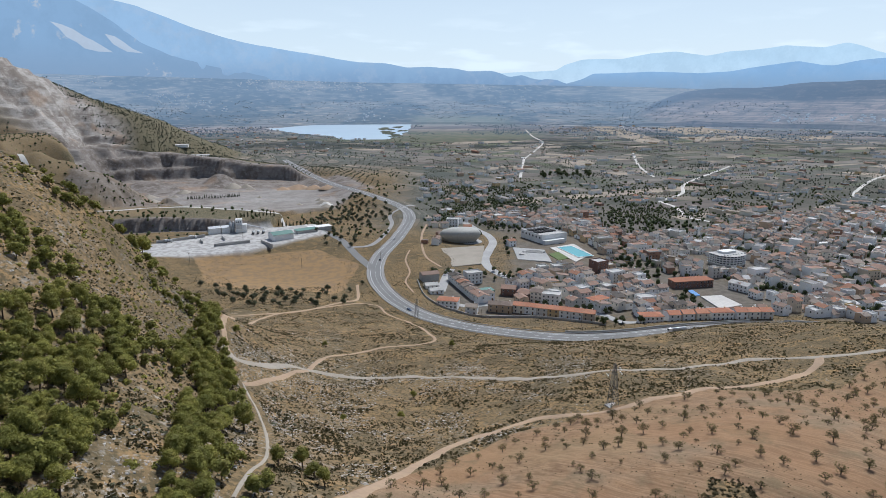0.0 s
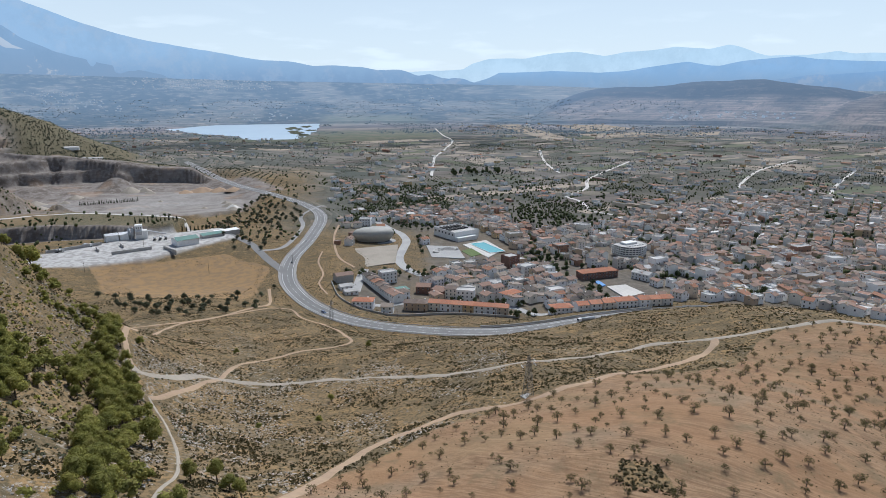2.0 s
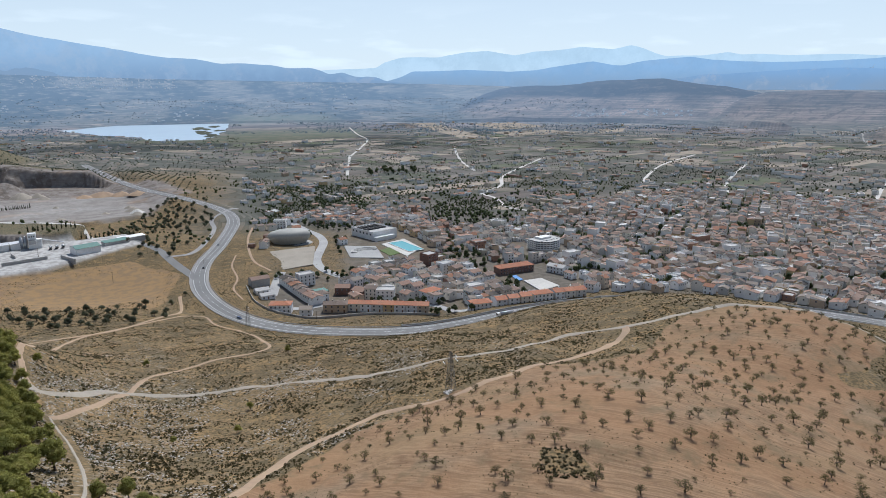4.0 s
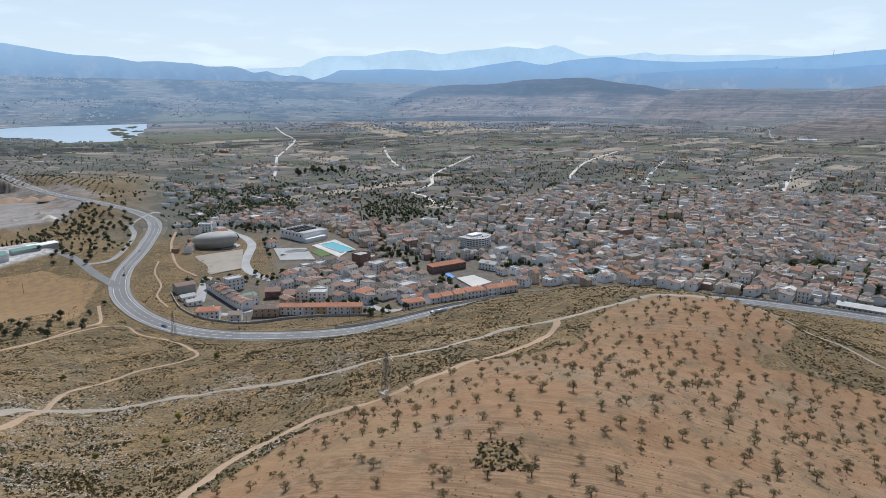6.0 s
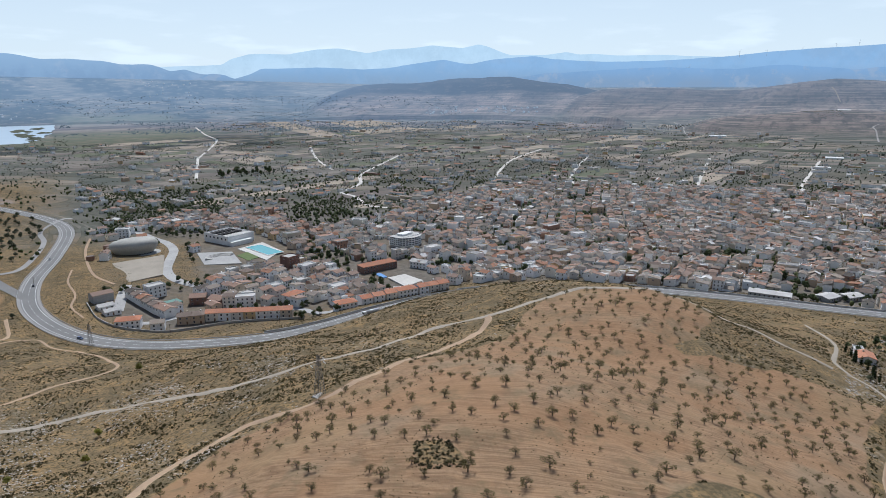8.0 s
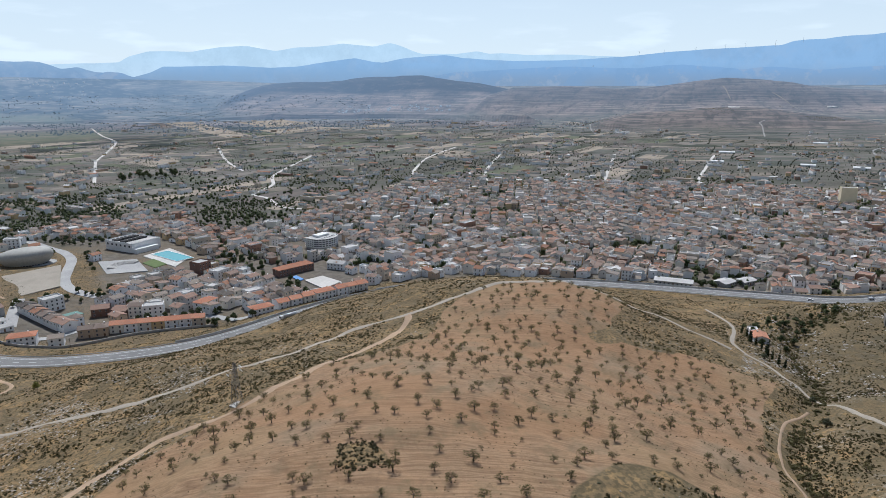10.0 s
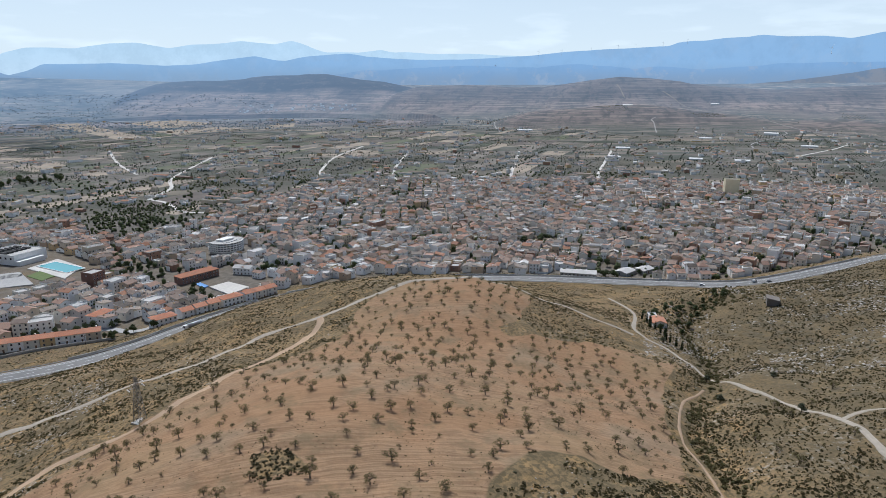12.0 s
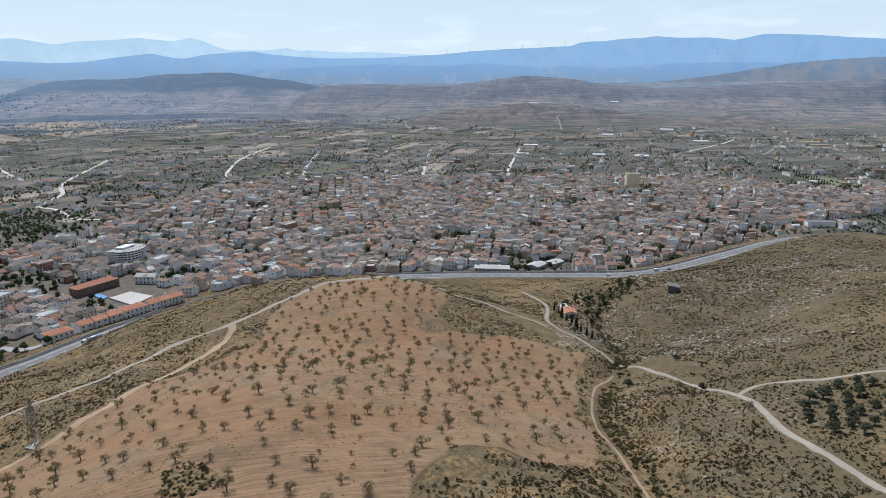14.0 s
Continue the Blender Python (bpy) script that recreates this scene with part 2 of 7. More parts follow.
# ---- materials ----
class Nodes:
    """A small helper that wires up one material."""

    def __init__(self, name):
        self.mat = bpy.data.materials.new(name)
        self.mat.use_nodes = True
        self.n, self.l = self.mat.node_tree.nodes, self.mat.node_tree.links
        self.bsdf = self.n["Principled BSDF"]
        self.pos = self.n.new("ShaderNodeNewGeometry").outputs["Position"]

    def put(self, socket, value):
        if hasattr(value, "is_output"):
            self.l.new(value, socket)
        elif isinstance(value, tuple) and len(value) == 3 and socket.type == "RGBA":
            socket.default_value = (*value, 1)
        else:
            socket.default_value = value

    def noise(self, scale, detail=4, vector=None, rough=0.55, out="Fac"):
        k = self.n.new("ShaderNodeTexNoise")
        k.inputs["Scale"].default_value, k.inputs["Detail"].default_value, k.inputs["Roughness"].default_value = scale, detail, rough
        self.l.new(vector or self.pos, k.inputs["Vector"])
        return k.outputs[out]

    def voronoi(self, scale, vector=None, out="Color", feature="F1"):
        k = self.n.new("ShaderNodeTexVoronoi")
        k.feature = feature
        k.inputs["Scale"].default_value = scale
        self.l.new(vector or self.pos, k.inputs["Vector"])
        return k.outputs[out]

    def stretch(self, turn, sx, sy, vector=None):
        k = self.n.new("ShaderNodeMapping")
        k.inputs["Rotation"].default_value = (0, 0, radians(turn))
        k.vector_type = "TEXTURE"
        k.inputs["Scale"].default_value = (1 / sx, 1 / sy, 1)
        self.l.new(vector or self.pos, k.inputs["Vector"])
        return k.outputs["Vector"]

    def span(self, value, lo, hi, to_lo=0.0, to_hi=1.0):
        k = self.n.new("ShaderNodeMapRange")
        k.interpolation_type = "SMOOTHSTEP"
        for i, v in zip((1, 2, 3, 4), (lo, hi, to_lo, to_hi)):
            k.inputs[i].default_value = v
        self.l.new(value, k.inputs[0])
        return k.outputs[0]

    def mix(self, fac, a, b, blend="MIX"):
        k = self.n.new("ShaderNodeMix")
        k.data_type, k.blend_type = "RGBA", blend
        for socket, v in zip((k.inputs[0], k.inputs[6], k.inputs[7]), (fac, a, b)):
            self.put(socket, v)
        return k.outputs[2]

    def times(self, a, b, op="MULTIPLY"):
        k = self.n.new("ShaderNodeMath")
        k.operation = op
        self.put(k.inputs[0], a)
        self.put(k.inputs[1], b)
        return k.outputs[0]

    def ramp(self, value, stops, hard=False):
        k = self.n.new("ShaderNodeValToRGB")
        k.color_ramp.interpolation = "CONSTANT" if hard else "LINEAR"
        e = k.color_ramp.elements
        while len(e) < len(stops):
            e.new(0.5)
        for i, (p, c) in enumerate(stops):
            e[i].position, e[i].color = p, (*c, 1)
        self.l.new(value, k.inputs[0])
        return k.outputs[0]

    def random(self):
        return self.n.new("ShaderNodeObjectInfo").outputs["Random"]

    def island(self):
        return self.n.new("ShaderNodeNewGeometry").outputs["Random Per Island"]

    def attr(self, name):
        k = self.n.new("ShaderNodeAttribute")
        k.attribute_name = name
        s = self.n.new("ShaderNodeSeparateColor")
        self.l.new(k.outputs["Color"], s.inputs[0])
        return (*s.outputs[:3], k.outputs["Alpha"])

    def done(self, colour, rough=0.85, bump=None, strength=0.3, distance=0.1, metal=0.0, spec=0.3):
        self.put(self.bsdf.inputs["Base Color"], colour)
        self.put(self.bsdf.inputs["Roughness"], rough)
        self.bsdf.inputs["Metallic"].default_value = metal
        self.bsdf.inputs["Specular IOR Level"].default_value = spec
        if bump is not None:
            k = self.n.new("ShaderNodeBump")
            k.inputs["Strength"].default_value, k.inputs["Distance"].default_value = strength, distance
            self.l.new(bump, k.inputs["Height"])
            self.l.new(k.outputs["Normal"], self.bsdf.inputs["Normal"])
        return self.mat


def plain(name, c1, c2, fine=2.0, coarse=0.15, rough=0.8, bump=0.2, metal=0.0, vary=0.0, spec=0.3):
    """A weathered surface: two colours mixed at two scales; vary shifts each object's brightness."""
    k = Nodes(name)
    f = k.times(k.times(k.noise(fine), 0.5), k.times(k.noise(coarse, 2), 0.5), "ADD")
    c = k.mix(k.span(f, 0.36, 0.64), c1, c2)
    if vary:
        c = k.mix(1.0, c, k.ramp(k.random(), [(0, (1 - vary,) * 3), (1, (1, 1, 1))]), "MULTIPLY")
    return k.done(c, rough, k.noise(fine * 2.5), bump, 0.05, metal, spec)


def palette(name, stops, fine=1.2, rough=0.85, island=False, bump=0.25, stain=0.25):
    """A kind of surface whose colour differs from piece to piece, with stains."""
    k = Nodes(name)
    c = k.ramp(k.island() if island else k.random(), stops, True)
    c = k.mix(k.times(k.span(k.noise(fine), 0.42, 0.7), stain), c, (0.16, 0.13, 0.10))
    c = k.mix(k.times(k.span(k.noise(fine * 0.12, 2), 0.4, 0.7), stain * 0.7), c, (0.34, 0.31, 0.27))
    return k.done(c, rough, k.noise(fine * 3), bump, 0.05)


WALLS = [(0.0, (0.86, 0.85, 0.83)), (0.34, (0.80, 0.75, 0.66)), (0.48, (0.88, 0.87, 0.86)), (0.70, (0.60, 0.51, 0.40)), (0.77, (0.66, 0.63, 0.58)),
    (0.86, (0.50, 0.38, 0.27)), (0.92, (0.60, 0.44, 0.24)), (0.96, (0.34, 0.20, 0.14))]
ROOFS = [(0.0, (0.195, 0.148, 0.12)), (0.20, (0.26, 0.178, 0.138)), (0.38, (0.088, 0.076, 0.066)), (0.48, (0.30, 0.19, 0.14)), (0.66, (0.255, 0.215, 0.18)),
    (0.78, (0.30, 0.145, 0.085)), (0.86, (0.29, 0.24, 0.195)), (0.97, (0.66, 0.64, 0.61))]


def roof_tiles(name, stops, island=False):
    k = Nodes(name)
    c = k.ramp(k.island() if island else k.random(), stops, True)
    c = k.mix(k.times(k.span(k.noise(1.6), 0.4, 0.7), 0.35), c, (0.12, 0.095, 0.075))
    c = k.mix(k.times(k.span(k.noise(0.25, 2), 0.45, 0.7), 0.25), c, (0.22, 0.185, 0.15))
    rows = k.noise(3.2, 1, k.stretch(0, 1, 1))
    return k.done(c, 0.9, rows, 0.6, 0.12)


M = {
    "wall": palette("house_render", WALLS, stain=0.12),
    "wall_far": palette("far_house_render", [(p, tuple(v * k for v, k in zip(c, (0.98, 0.96, 0.93)))) for p, c in WALLS], island=True, stain=0.1),
    "roof": roof_tiles("roof_tiles", ROOFS),
    "roof_far": roof_tiles("far_roof_tiles", ROOFS, True),
    "terrace_far": palette("far_terraces", [(0, (0.30, 0.26, 0.23)), (0.3, (0.50, 0.48, 0.46)), (0.42, (0.30, 0.17, 0.12)), (0.7, (0.24, 0.23, 0.22))], island=True),
    "orange": roof_tiles("orange_tiles", [(0, (0.44, 0.185, 0.105)), (0.5, (0.48, 0.215, 0.125))]),
    "white": plain("white_render", (0.80, 0.79, 0.77), (0.70, 0.69, 0.66), 0.8, 0.1, 0.8, 0.1),
    "concrete": plain("concrete", (0.46, 0.44, 0.41), (0.36, 0.35, 0.33), 1.0, 0.08),
    "brick": plain("red_brick", (0.215, 0.125, 0.095), (0.165, 0.098, 0.078), 2.5, 0.2),
    "glass": plain("window_glass", (0.035, 0.04, 0.05), (0.05, 0.055, 0.065), 1.0, 0.2, 0.12, 0.0, spec=0.5),
    "frame": plain("window_frame", (0.55, 0.53, 0.50), (0.42, 0.40, 0.38)),
    "dark": plain("dark_paint", (0.05, 0.05, 0.05), (0.08, 0.075, 0.07)),
    "door": plain("door_wood", (0.14, 0.08, 0.05), (0.20, 0.12, 0.07)),
    "metal": plain("galvanised_steel", (0.50, 0.51, 0.52), (0.38, 0.38, 0.39), 3, 0.3, 0.45, 0.1, 0.7),
    "zinc": plain("pale_zinc_shell", (0.40, 0.385, 0.345), (0.33, 0.32, 0.285), 0.6, 0.06, 0.65, 0.15, 0.0),
    "asphalt": plain("worn_asphalt", (0.205, 0.20, 0.192), (0.165, 0.162, 0.156), 0.9, 0.04, 0.9, 0.2),
    "verge": plain("asphalt_shoulder", (0.31, 0.30, 0.285), (0.25, 0.24, 0.23), 0.8, 0.05, 0.9, 0.2),
    "street": plain("street_paving", (0.40, 0.39, 0.37), (0.31, 0.305, 0.295), 0.7, 0.05, 0.9, 0.2),
    "marking": plain("road_paint", (0.72, 0.72, 0.70), (0.58, 0.58, 0.56), 2, 0.2),
    "dirt": plain("dirt_track", (0.39, 0.275, 0.178), (0.31, 0.222, 0.148), 0.9, 0.06, 0.95, 0.4),
    "gravel": plain("grey_gravel_track", (0.35, 0.308, 0.25), (0.28, 0.247, 0.20), 0.9, 0.06, 0.95, 0.4),
    "pale": plain("pale_country_lane", (0.58, 0.55, 0.50), (0.48, 0.46, 0.42), 0.5, 0.03, 0.95, 0.2),
    "bark": plain("bark", (0.13, 0.10, 0.075), (0.085, 0.065, 0.05), 6, 0.8, 0.95, 0.6),
    "teal": plain("teal_roof", (0.10, 0.20, 0.17), (0.13, 0.24, 0.20), 0.6, 0.1, 0.6),
    "tyre": plain("rubber", (0.03, 0.03, 0.03), (0.045, 0.045, 0.045)),
    "lawn": plain("lawn", (0.10, 0.145, 0.05), (0.135, 0.17, 0.065), 1.5, 0.2, 0.95, 0.4),
    "blue": plain("blue_court", (0.12, 0.27, 0.55), (0.16, 0.32, 0.58), 0.6, 0.1),
}


def leaves(name, dark, light, dry):
    """Foliage: every tuft has its own green."""
    k = Nodes(name)
    c = k.mix(k.island(), dark, light)
    c = k.mix(k.times(k.span(k.noise(0.35, 2), 0.5, 0.72), 0.55), c, dry)
    c = k.mix(1.0, c, k.ramp(k.random(), [(0, (0.72, 0.74, 0.72)), (1, (1.1, 1.08, 1.0))]), "MULTIPLY")
    k.done(c, 0.75, k.noise(6), 0.3, 0.05, spec=0.15)
    thin, both = k.n.new("ShaderNodeBsdfTranslucent"), k.n.new("ShaderNodeMixShader")
    k.put(thin.inputs["Color"], c)
    both.inputs[0].default_value = 0.4
    k.l.new(k.bsdf.outputs[0], both.inputs[1])
    k.l.new(thin.outputs[0], both.inputs[2])
    k.l.new(both.outputs[0], k.n["Material Output"].inputs["Surface"])
    return k.mat


M["pine"] = leaves("pine_needles", (0.165, 0.168, 0.042), (0.40, 0.38, 0.105), (0.34, 0.29, 0.11))
M["almond"] = leaves("almond_leaves", (0.09, 0.083, 0.037), (0.175, 0.154, 0.071), (0.205, 0.15, 0.073))
M["olive"] = leaves("olive_leaves", (0.085, 0.094, 0.06), (0.15, 0.158, 0.105), (0.17, 0.16, 0.11))
M["broad"] = leaves("broad_leaves", (0.055, 0.073, 0.036), (0.125, 0.148, 0.068), (0.16, 0.148, 0.073))
# paler and greyer than broad_leaves: haze put into the leaf colour
M["far_leaf"] = leaves("far_leaves", (0.095, 0.112, 0.08), (0.15, 0.165, 0.118), (0.17, 0.165, 0.115))
M["cypress"] = leaves("cypress_needles", (0.018, 0.03, 0.014), (0.035, 0.05, 0.02), (0.04, 0.05, 0.02))
M["scrub"] = leaves("dry_scrub", (0.042, 0.039, 0.021), (0.108, 0.095, 0.05), (0.16, 0.122, 0.06))
M["rock"] = palette("limestone", [(0, (0.34, 0.315, 0.28)), (0.45, (0.24, 0.215, 0.185)), (0.8, (0.43, 0.405, 0.37))], 1.5, 0.95, True, 0.6)


def water(name, colour, rough):
    k = Nodes(name)
    return k.done(colour, rough, k.noise(0.5, 3), 0.06, 0.1, spec=0.5)


M["lake"] = plain("lake_water", (0.42, 0.52, 0.60), (0.46, 0.56, 0.63), 0.02, 0.004, 0.3, 0.0, spec=0.5)
M["pool"] = water("pool_water", (0.10, 0.36, 0.38), 0.12)


def field_colour(k):
    """The fields of the plain, in long strips, with dark edges; haze greyed into the tints."""
    n1 = k.noise(0.8, 5)
    warp = k.stretch(-34, 0.008, 0.026)
    cells = k.voronoi(1.0, warp)
    sep = k.n.new("ShaderNodeSeparateColor")
    k.l.new(cells, sep.inputs[0])
    fields = k.ramp(sep.outputs[0], [(0, (0.15, 0.138, 0.122)), (0.18, (0.085, 0.092, 0.078)), (0.34, (0.185, 0.162, 0.138)), (0.48, (0.115, 0.117, 0.102)),
        (0.62, (0.24, 0.205, 0.165)), (0.72, (0.078, 0.087, 0.072)), (0.84, (0.165, 0.157, 0.138)), (0.95, (0.36, 0.30, 0.235))], True)
    fields = k.mix(k.times(k.span(n1, 0.45, 0.65), 0.3), fields, (0.12, 0.115, 0.092))
    fields = k.mix(k.times(k.span(k.noise(0.004, 3), 0.45, 0.62), 0.3), fields, (0.20, 0.18, 0.15))
    edge = k.voronoi(1.0, warp, "Distance", "DISTANCE_TO_EDGE")
    fields = k.mix(k.times(k.span(edge, 0.05, 0.0), 0.75), fields, (0.06, 0.06, 0.04))
    return fields


def hill_colour(k):
    """Bare brown hills: stubble fields, darker scrub and olive plots."""
    downhill = k.stretch(32, 0.3, 1.0)
    c = k.mix(k.span(k.noise(0.009, 4, downhill), 0.4, 0.6), (0.215, 0.17, 0.145), (0.13, 0.113, 0.102))
    cells = k.voronoi(1.0, k.stretch(20, 0.0022, 0.008))
    sep = k.n.new("ShaderNodeSeparateColor")
    k.l.new(cells, sep.inputs[0])
    c = k.mix(k.times(k.span(sep.outputs[0], 0.58, 0.62), 0.75), c, (0.32, 0.255, 0.21))
    c = k.mix(k.times(k.span(sep.outputs[1], 0.7, 0.73), 0.75), c, (0.105, 0.10, 0.082))
    c = k.mix(k.times(k.span(k.noise(0.03, 5, downhill, 0.72), 0.5, 0.62), 0.7), c, (0.085, 0.08, 0.072))
    olives = k.times(k.span(k.voronoi(0.09, None, "Distance"), 0.35, 0.2), k.span(sep.outputs[2], 0.6, 0.62))
    return k.mix(k.times(olives, 0.7), c, (0.07, 0.072, 0.05))


def ground_material():
    k = Nodes("ground_soils")
    orchard, dry, quarry, town = k.attr("soil_a")
    open_land, marsh, rocky, yard = k.attr("soil_b")
    n30, n6, n1, n02 = k.noise(0.03, 3), k.noise(0.16, 4), k.noise(0.8, 5), k.noise(4.0, 3)
    # slopes of dry grass, thin scrub and stones
    c = k.mix(k.span(n30, 0.38, 0.62), (0.232, 0.16, 0.083), (0.155, 0.116, 0.065))
    c = k.mix(k.times(k.span(n6, 0.5, 0.64), 0.75), c, (0.33, 0.212, 0.096))
    c = k.mix(k.times(k.span(n1, 0.45, 0.58), 0.8), c, (0.092, 0.075, 0.042))
    c = k.mix(k.times(k.span(n02, 0.5, 0.64), 0.5), c, (0.085, 0.07, 0.043))
    stones = k.times(k.span(k.noise(0.45, 6, rough=0.75), 0.52, 0.60), k.times(k.times(k.span(n6, 0.35, 0.6), k.span(k.noise(0.024, 4), 0.46, 0.6)), rocky))
    c = k.mix(stones, c, (0.36, 0.33, 0.285))
    # darker heath on the far side of the valley
    heath, worn, spare, spare2 = k.attr("soil_c")
    dark = k.mix(k.span(n6, 0.36, 0.62), (0.15, 0.112, 0.062), (0.095, 0.078, 0.048))
    dark = k.mix(k.times(k.span(n1, 0.48, 0.6), 0.6), dark, (0.095, 0.078, 0.044))
    dark = k.mix(k.times(stones, 0.8), dark, (0.30, 0.285, 0.26))
    c = k.mix(k.times(heath, k.span(n30, 0.25, 0.5, 0.7, 1.0)), c, dark)
    # ploughed red soil with furrows
    furrow = k.noise(1.0, 3, k.stretch(-39, 0.022, 1.7))
    soil = k.mix(k.span(n6, 0.35, 0.65), (0.27, 0.166, 0.092), (0.215, 0.138, 0.08))
    soil = k.mix(k.times(k.span(furrow, 0.45, 0.6), 0.6), soil, (0.345, 0.235, 0.142))
    soil = k.mix(k.times(k.span(furrow, 0.48, 0.36), 0.6), soil, (0.175, 0.11, 0.066))
    soil = k.mix(k.times(k.span(k.noise(0.35, 5, rough=0.7), 0.52, 0.66), 0.45), soil, (0.16, 0.105, 0.066))
    soil = k.mix(k.times(k.span(n02, 0.52, 0.66), 0.6), soil, (0.17, 0.11, 0.068))
    soil = k.mix(k.times(k.span(n30, 0.5, 0.7), 0.5), soil, (0.275, 0.19, 0.104))
    soil = k.mix(k.times(k.span(k.noise(0.022, 4), 0.46, 0.62), 0.45), soil, (0.28, 0.158, 0.083))
    soil = k.mix(k.times(k.span(k.noise(0.035, 3), 0.55, 0.68), 0.5), soil, (0.265, 0.20, 0.135))
    weeds = k.times(k.span(k.noise(0.07, 5, rough=0.7), 0.5, 0.64), k.span(n1, 0.4, 0.6, 0.35, 0.8))
    soil = k.mix(weeds, soil, (0.165, 0.122, 0.07))
    c = k.mix(k.span(k.times(orchard, k.times(k.times(n1, 0.5), 0.75, "ADD")), 0.35, 0.6), c, soil)
    straw = k.mix(k.span(n6, 0.4, 0.62), (0.285, 0.185, 0.09), (0.225, 0.155, 0.09))
    c = k.mix(k.span(k.times(dry, k.times(k.times(n1, 0.5), 0.75, "ADD")), 0.35, 0.6), c, straw)
    fields = field_colour(k)
    fields = k.mix(k.times(spare, 0.8), fields, k.mix(k.span(n6, 0.4, 0.62), (0.105, 0.098, 0.078), (0.07, 0.07, 0.052)))
    c = k.mix(open_land, c, fields)
    c = k.mix(k.times(open_land, worn), c, hill_colour(k))
    reeds = k.mix(k.span(k.noise(0.02, 4), 0.4, 0.6), (0.16, 0.15, 0.105), (0.12, 0.13, 0.086))
    split = k.n.new("ShaderNodeSeparateXYZ")
    k.l.new(k.pos, split.inputs[0])
    brush = k.mix(k.span(n1, 0.42, 0.6), (0.175, 0.15, 0.10), (0.085, 0.085, 0.05))
    reeds = k.mix(k.span(split.outputs[2], 4, 10), reeds, brush)
    c = k.mix(marsh, c, reeds)
    paving = k.mix(k.span(n6, 0.35, 0.65), (0.17, 0.152, 0.131), (0.108, 0.098, 0.084))
    c = k.mix(town, c, paving)
    pit = k.mix(k.span(k.noise(0.05, 6, rough=0.65), 0.4, 0.6), (0.235, 0.208, 0.185), (0.135, 0.112, 0.095))
    pit = k.mix(k.times(k.span(n6, 0.5, 0.65), 0.6), pit, (0.31, 0.28, 0.25))
    pit = k.mix(spare2, pit, k.mix(k.span(k.noise(0.04, 5, rough=0.7), 0.38, 0.62), (0.40, 0.37, 0.335), (0.205, 0.175, 0.15)))
    strata = k.noise(1.0, 4, k.stretch(8, 0.012, 0.05), 0.7)
    pit = k.mix(k.times(k.span(strata, 0.5, 0.62), 0.5), pit, (0.17, 0.145, 0.125))
    pit = k.mix(k.times(k.span(k.noise(0.016, 3), 0.56, 0.68), 0.45), pit, (0.33, 0.22, 0.14))
    c = k.mix(quarry, c, pit)
    c = k.mix(yard, c, k.mix(k.span(n6, 0.4, 0.6), (0.47, 0.455, 0.43), (0.32, 0.305, 0.285)))
    height = k.times(k.times(n1, 0.7), k.times(n02, 0.3), "ADD")
    return k.done(c, 0.95, height, 0.55, 0.5, spec=0.1)


M["ground"] = ground_material()


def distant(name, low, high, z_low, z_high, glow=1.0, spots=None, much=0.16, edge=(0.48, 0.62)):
    """Far country as a backdrop: haze of miles of air is painted into its glow."""
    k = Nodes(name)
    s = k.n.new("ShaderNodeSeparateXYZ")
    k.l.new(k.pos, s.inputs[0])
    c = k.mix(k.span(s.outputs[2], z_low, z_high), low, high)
    # shade of ridges and gullies, put into the glow colour as noise
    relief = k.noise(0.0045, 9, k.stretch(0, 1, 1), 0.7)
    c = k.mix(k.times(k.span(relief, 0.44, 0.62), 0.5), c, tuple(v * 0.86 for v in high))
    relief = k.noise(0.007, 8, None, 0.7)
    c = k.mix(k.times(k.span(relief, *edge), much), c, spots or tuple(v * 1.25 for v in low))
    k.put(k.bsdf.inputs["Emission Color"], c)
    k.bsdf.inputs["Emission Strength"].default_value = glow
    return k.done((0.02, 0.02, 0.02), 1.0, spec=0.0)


# ---- building helpers ----
def mesh_of(name, verts, faces, mats, index=None, smooth=False):
    me = bpy.data.meshes.new(name)
    me.from_pydata([tuple(map(float, v)) for v in verts], [], [tuple(map(int, f)) for f in faces])
    for m in mats if isinstance(mats, (list, tuple)) else [mats]:
        me.materials.append(m)
    if index is not None:
        me.polygons.foreach_set("material_index", np.array(index, np.int32))
    if smooth:
        me.polygons.foreach_set("use_smooth", np.ones(len(me.polygons), bool))
    me.update()
    return me


def part(name, me, parent, label="", m=None):
    """Links a mesh as one part of a thing."""
    ob = new(name, me)
    ob.parent = parent
    if m is not None:
        ob.matrix_basis = m
    return tagged(ob, label)


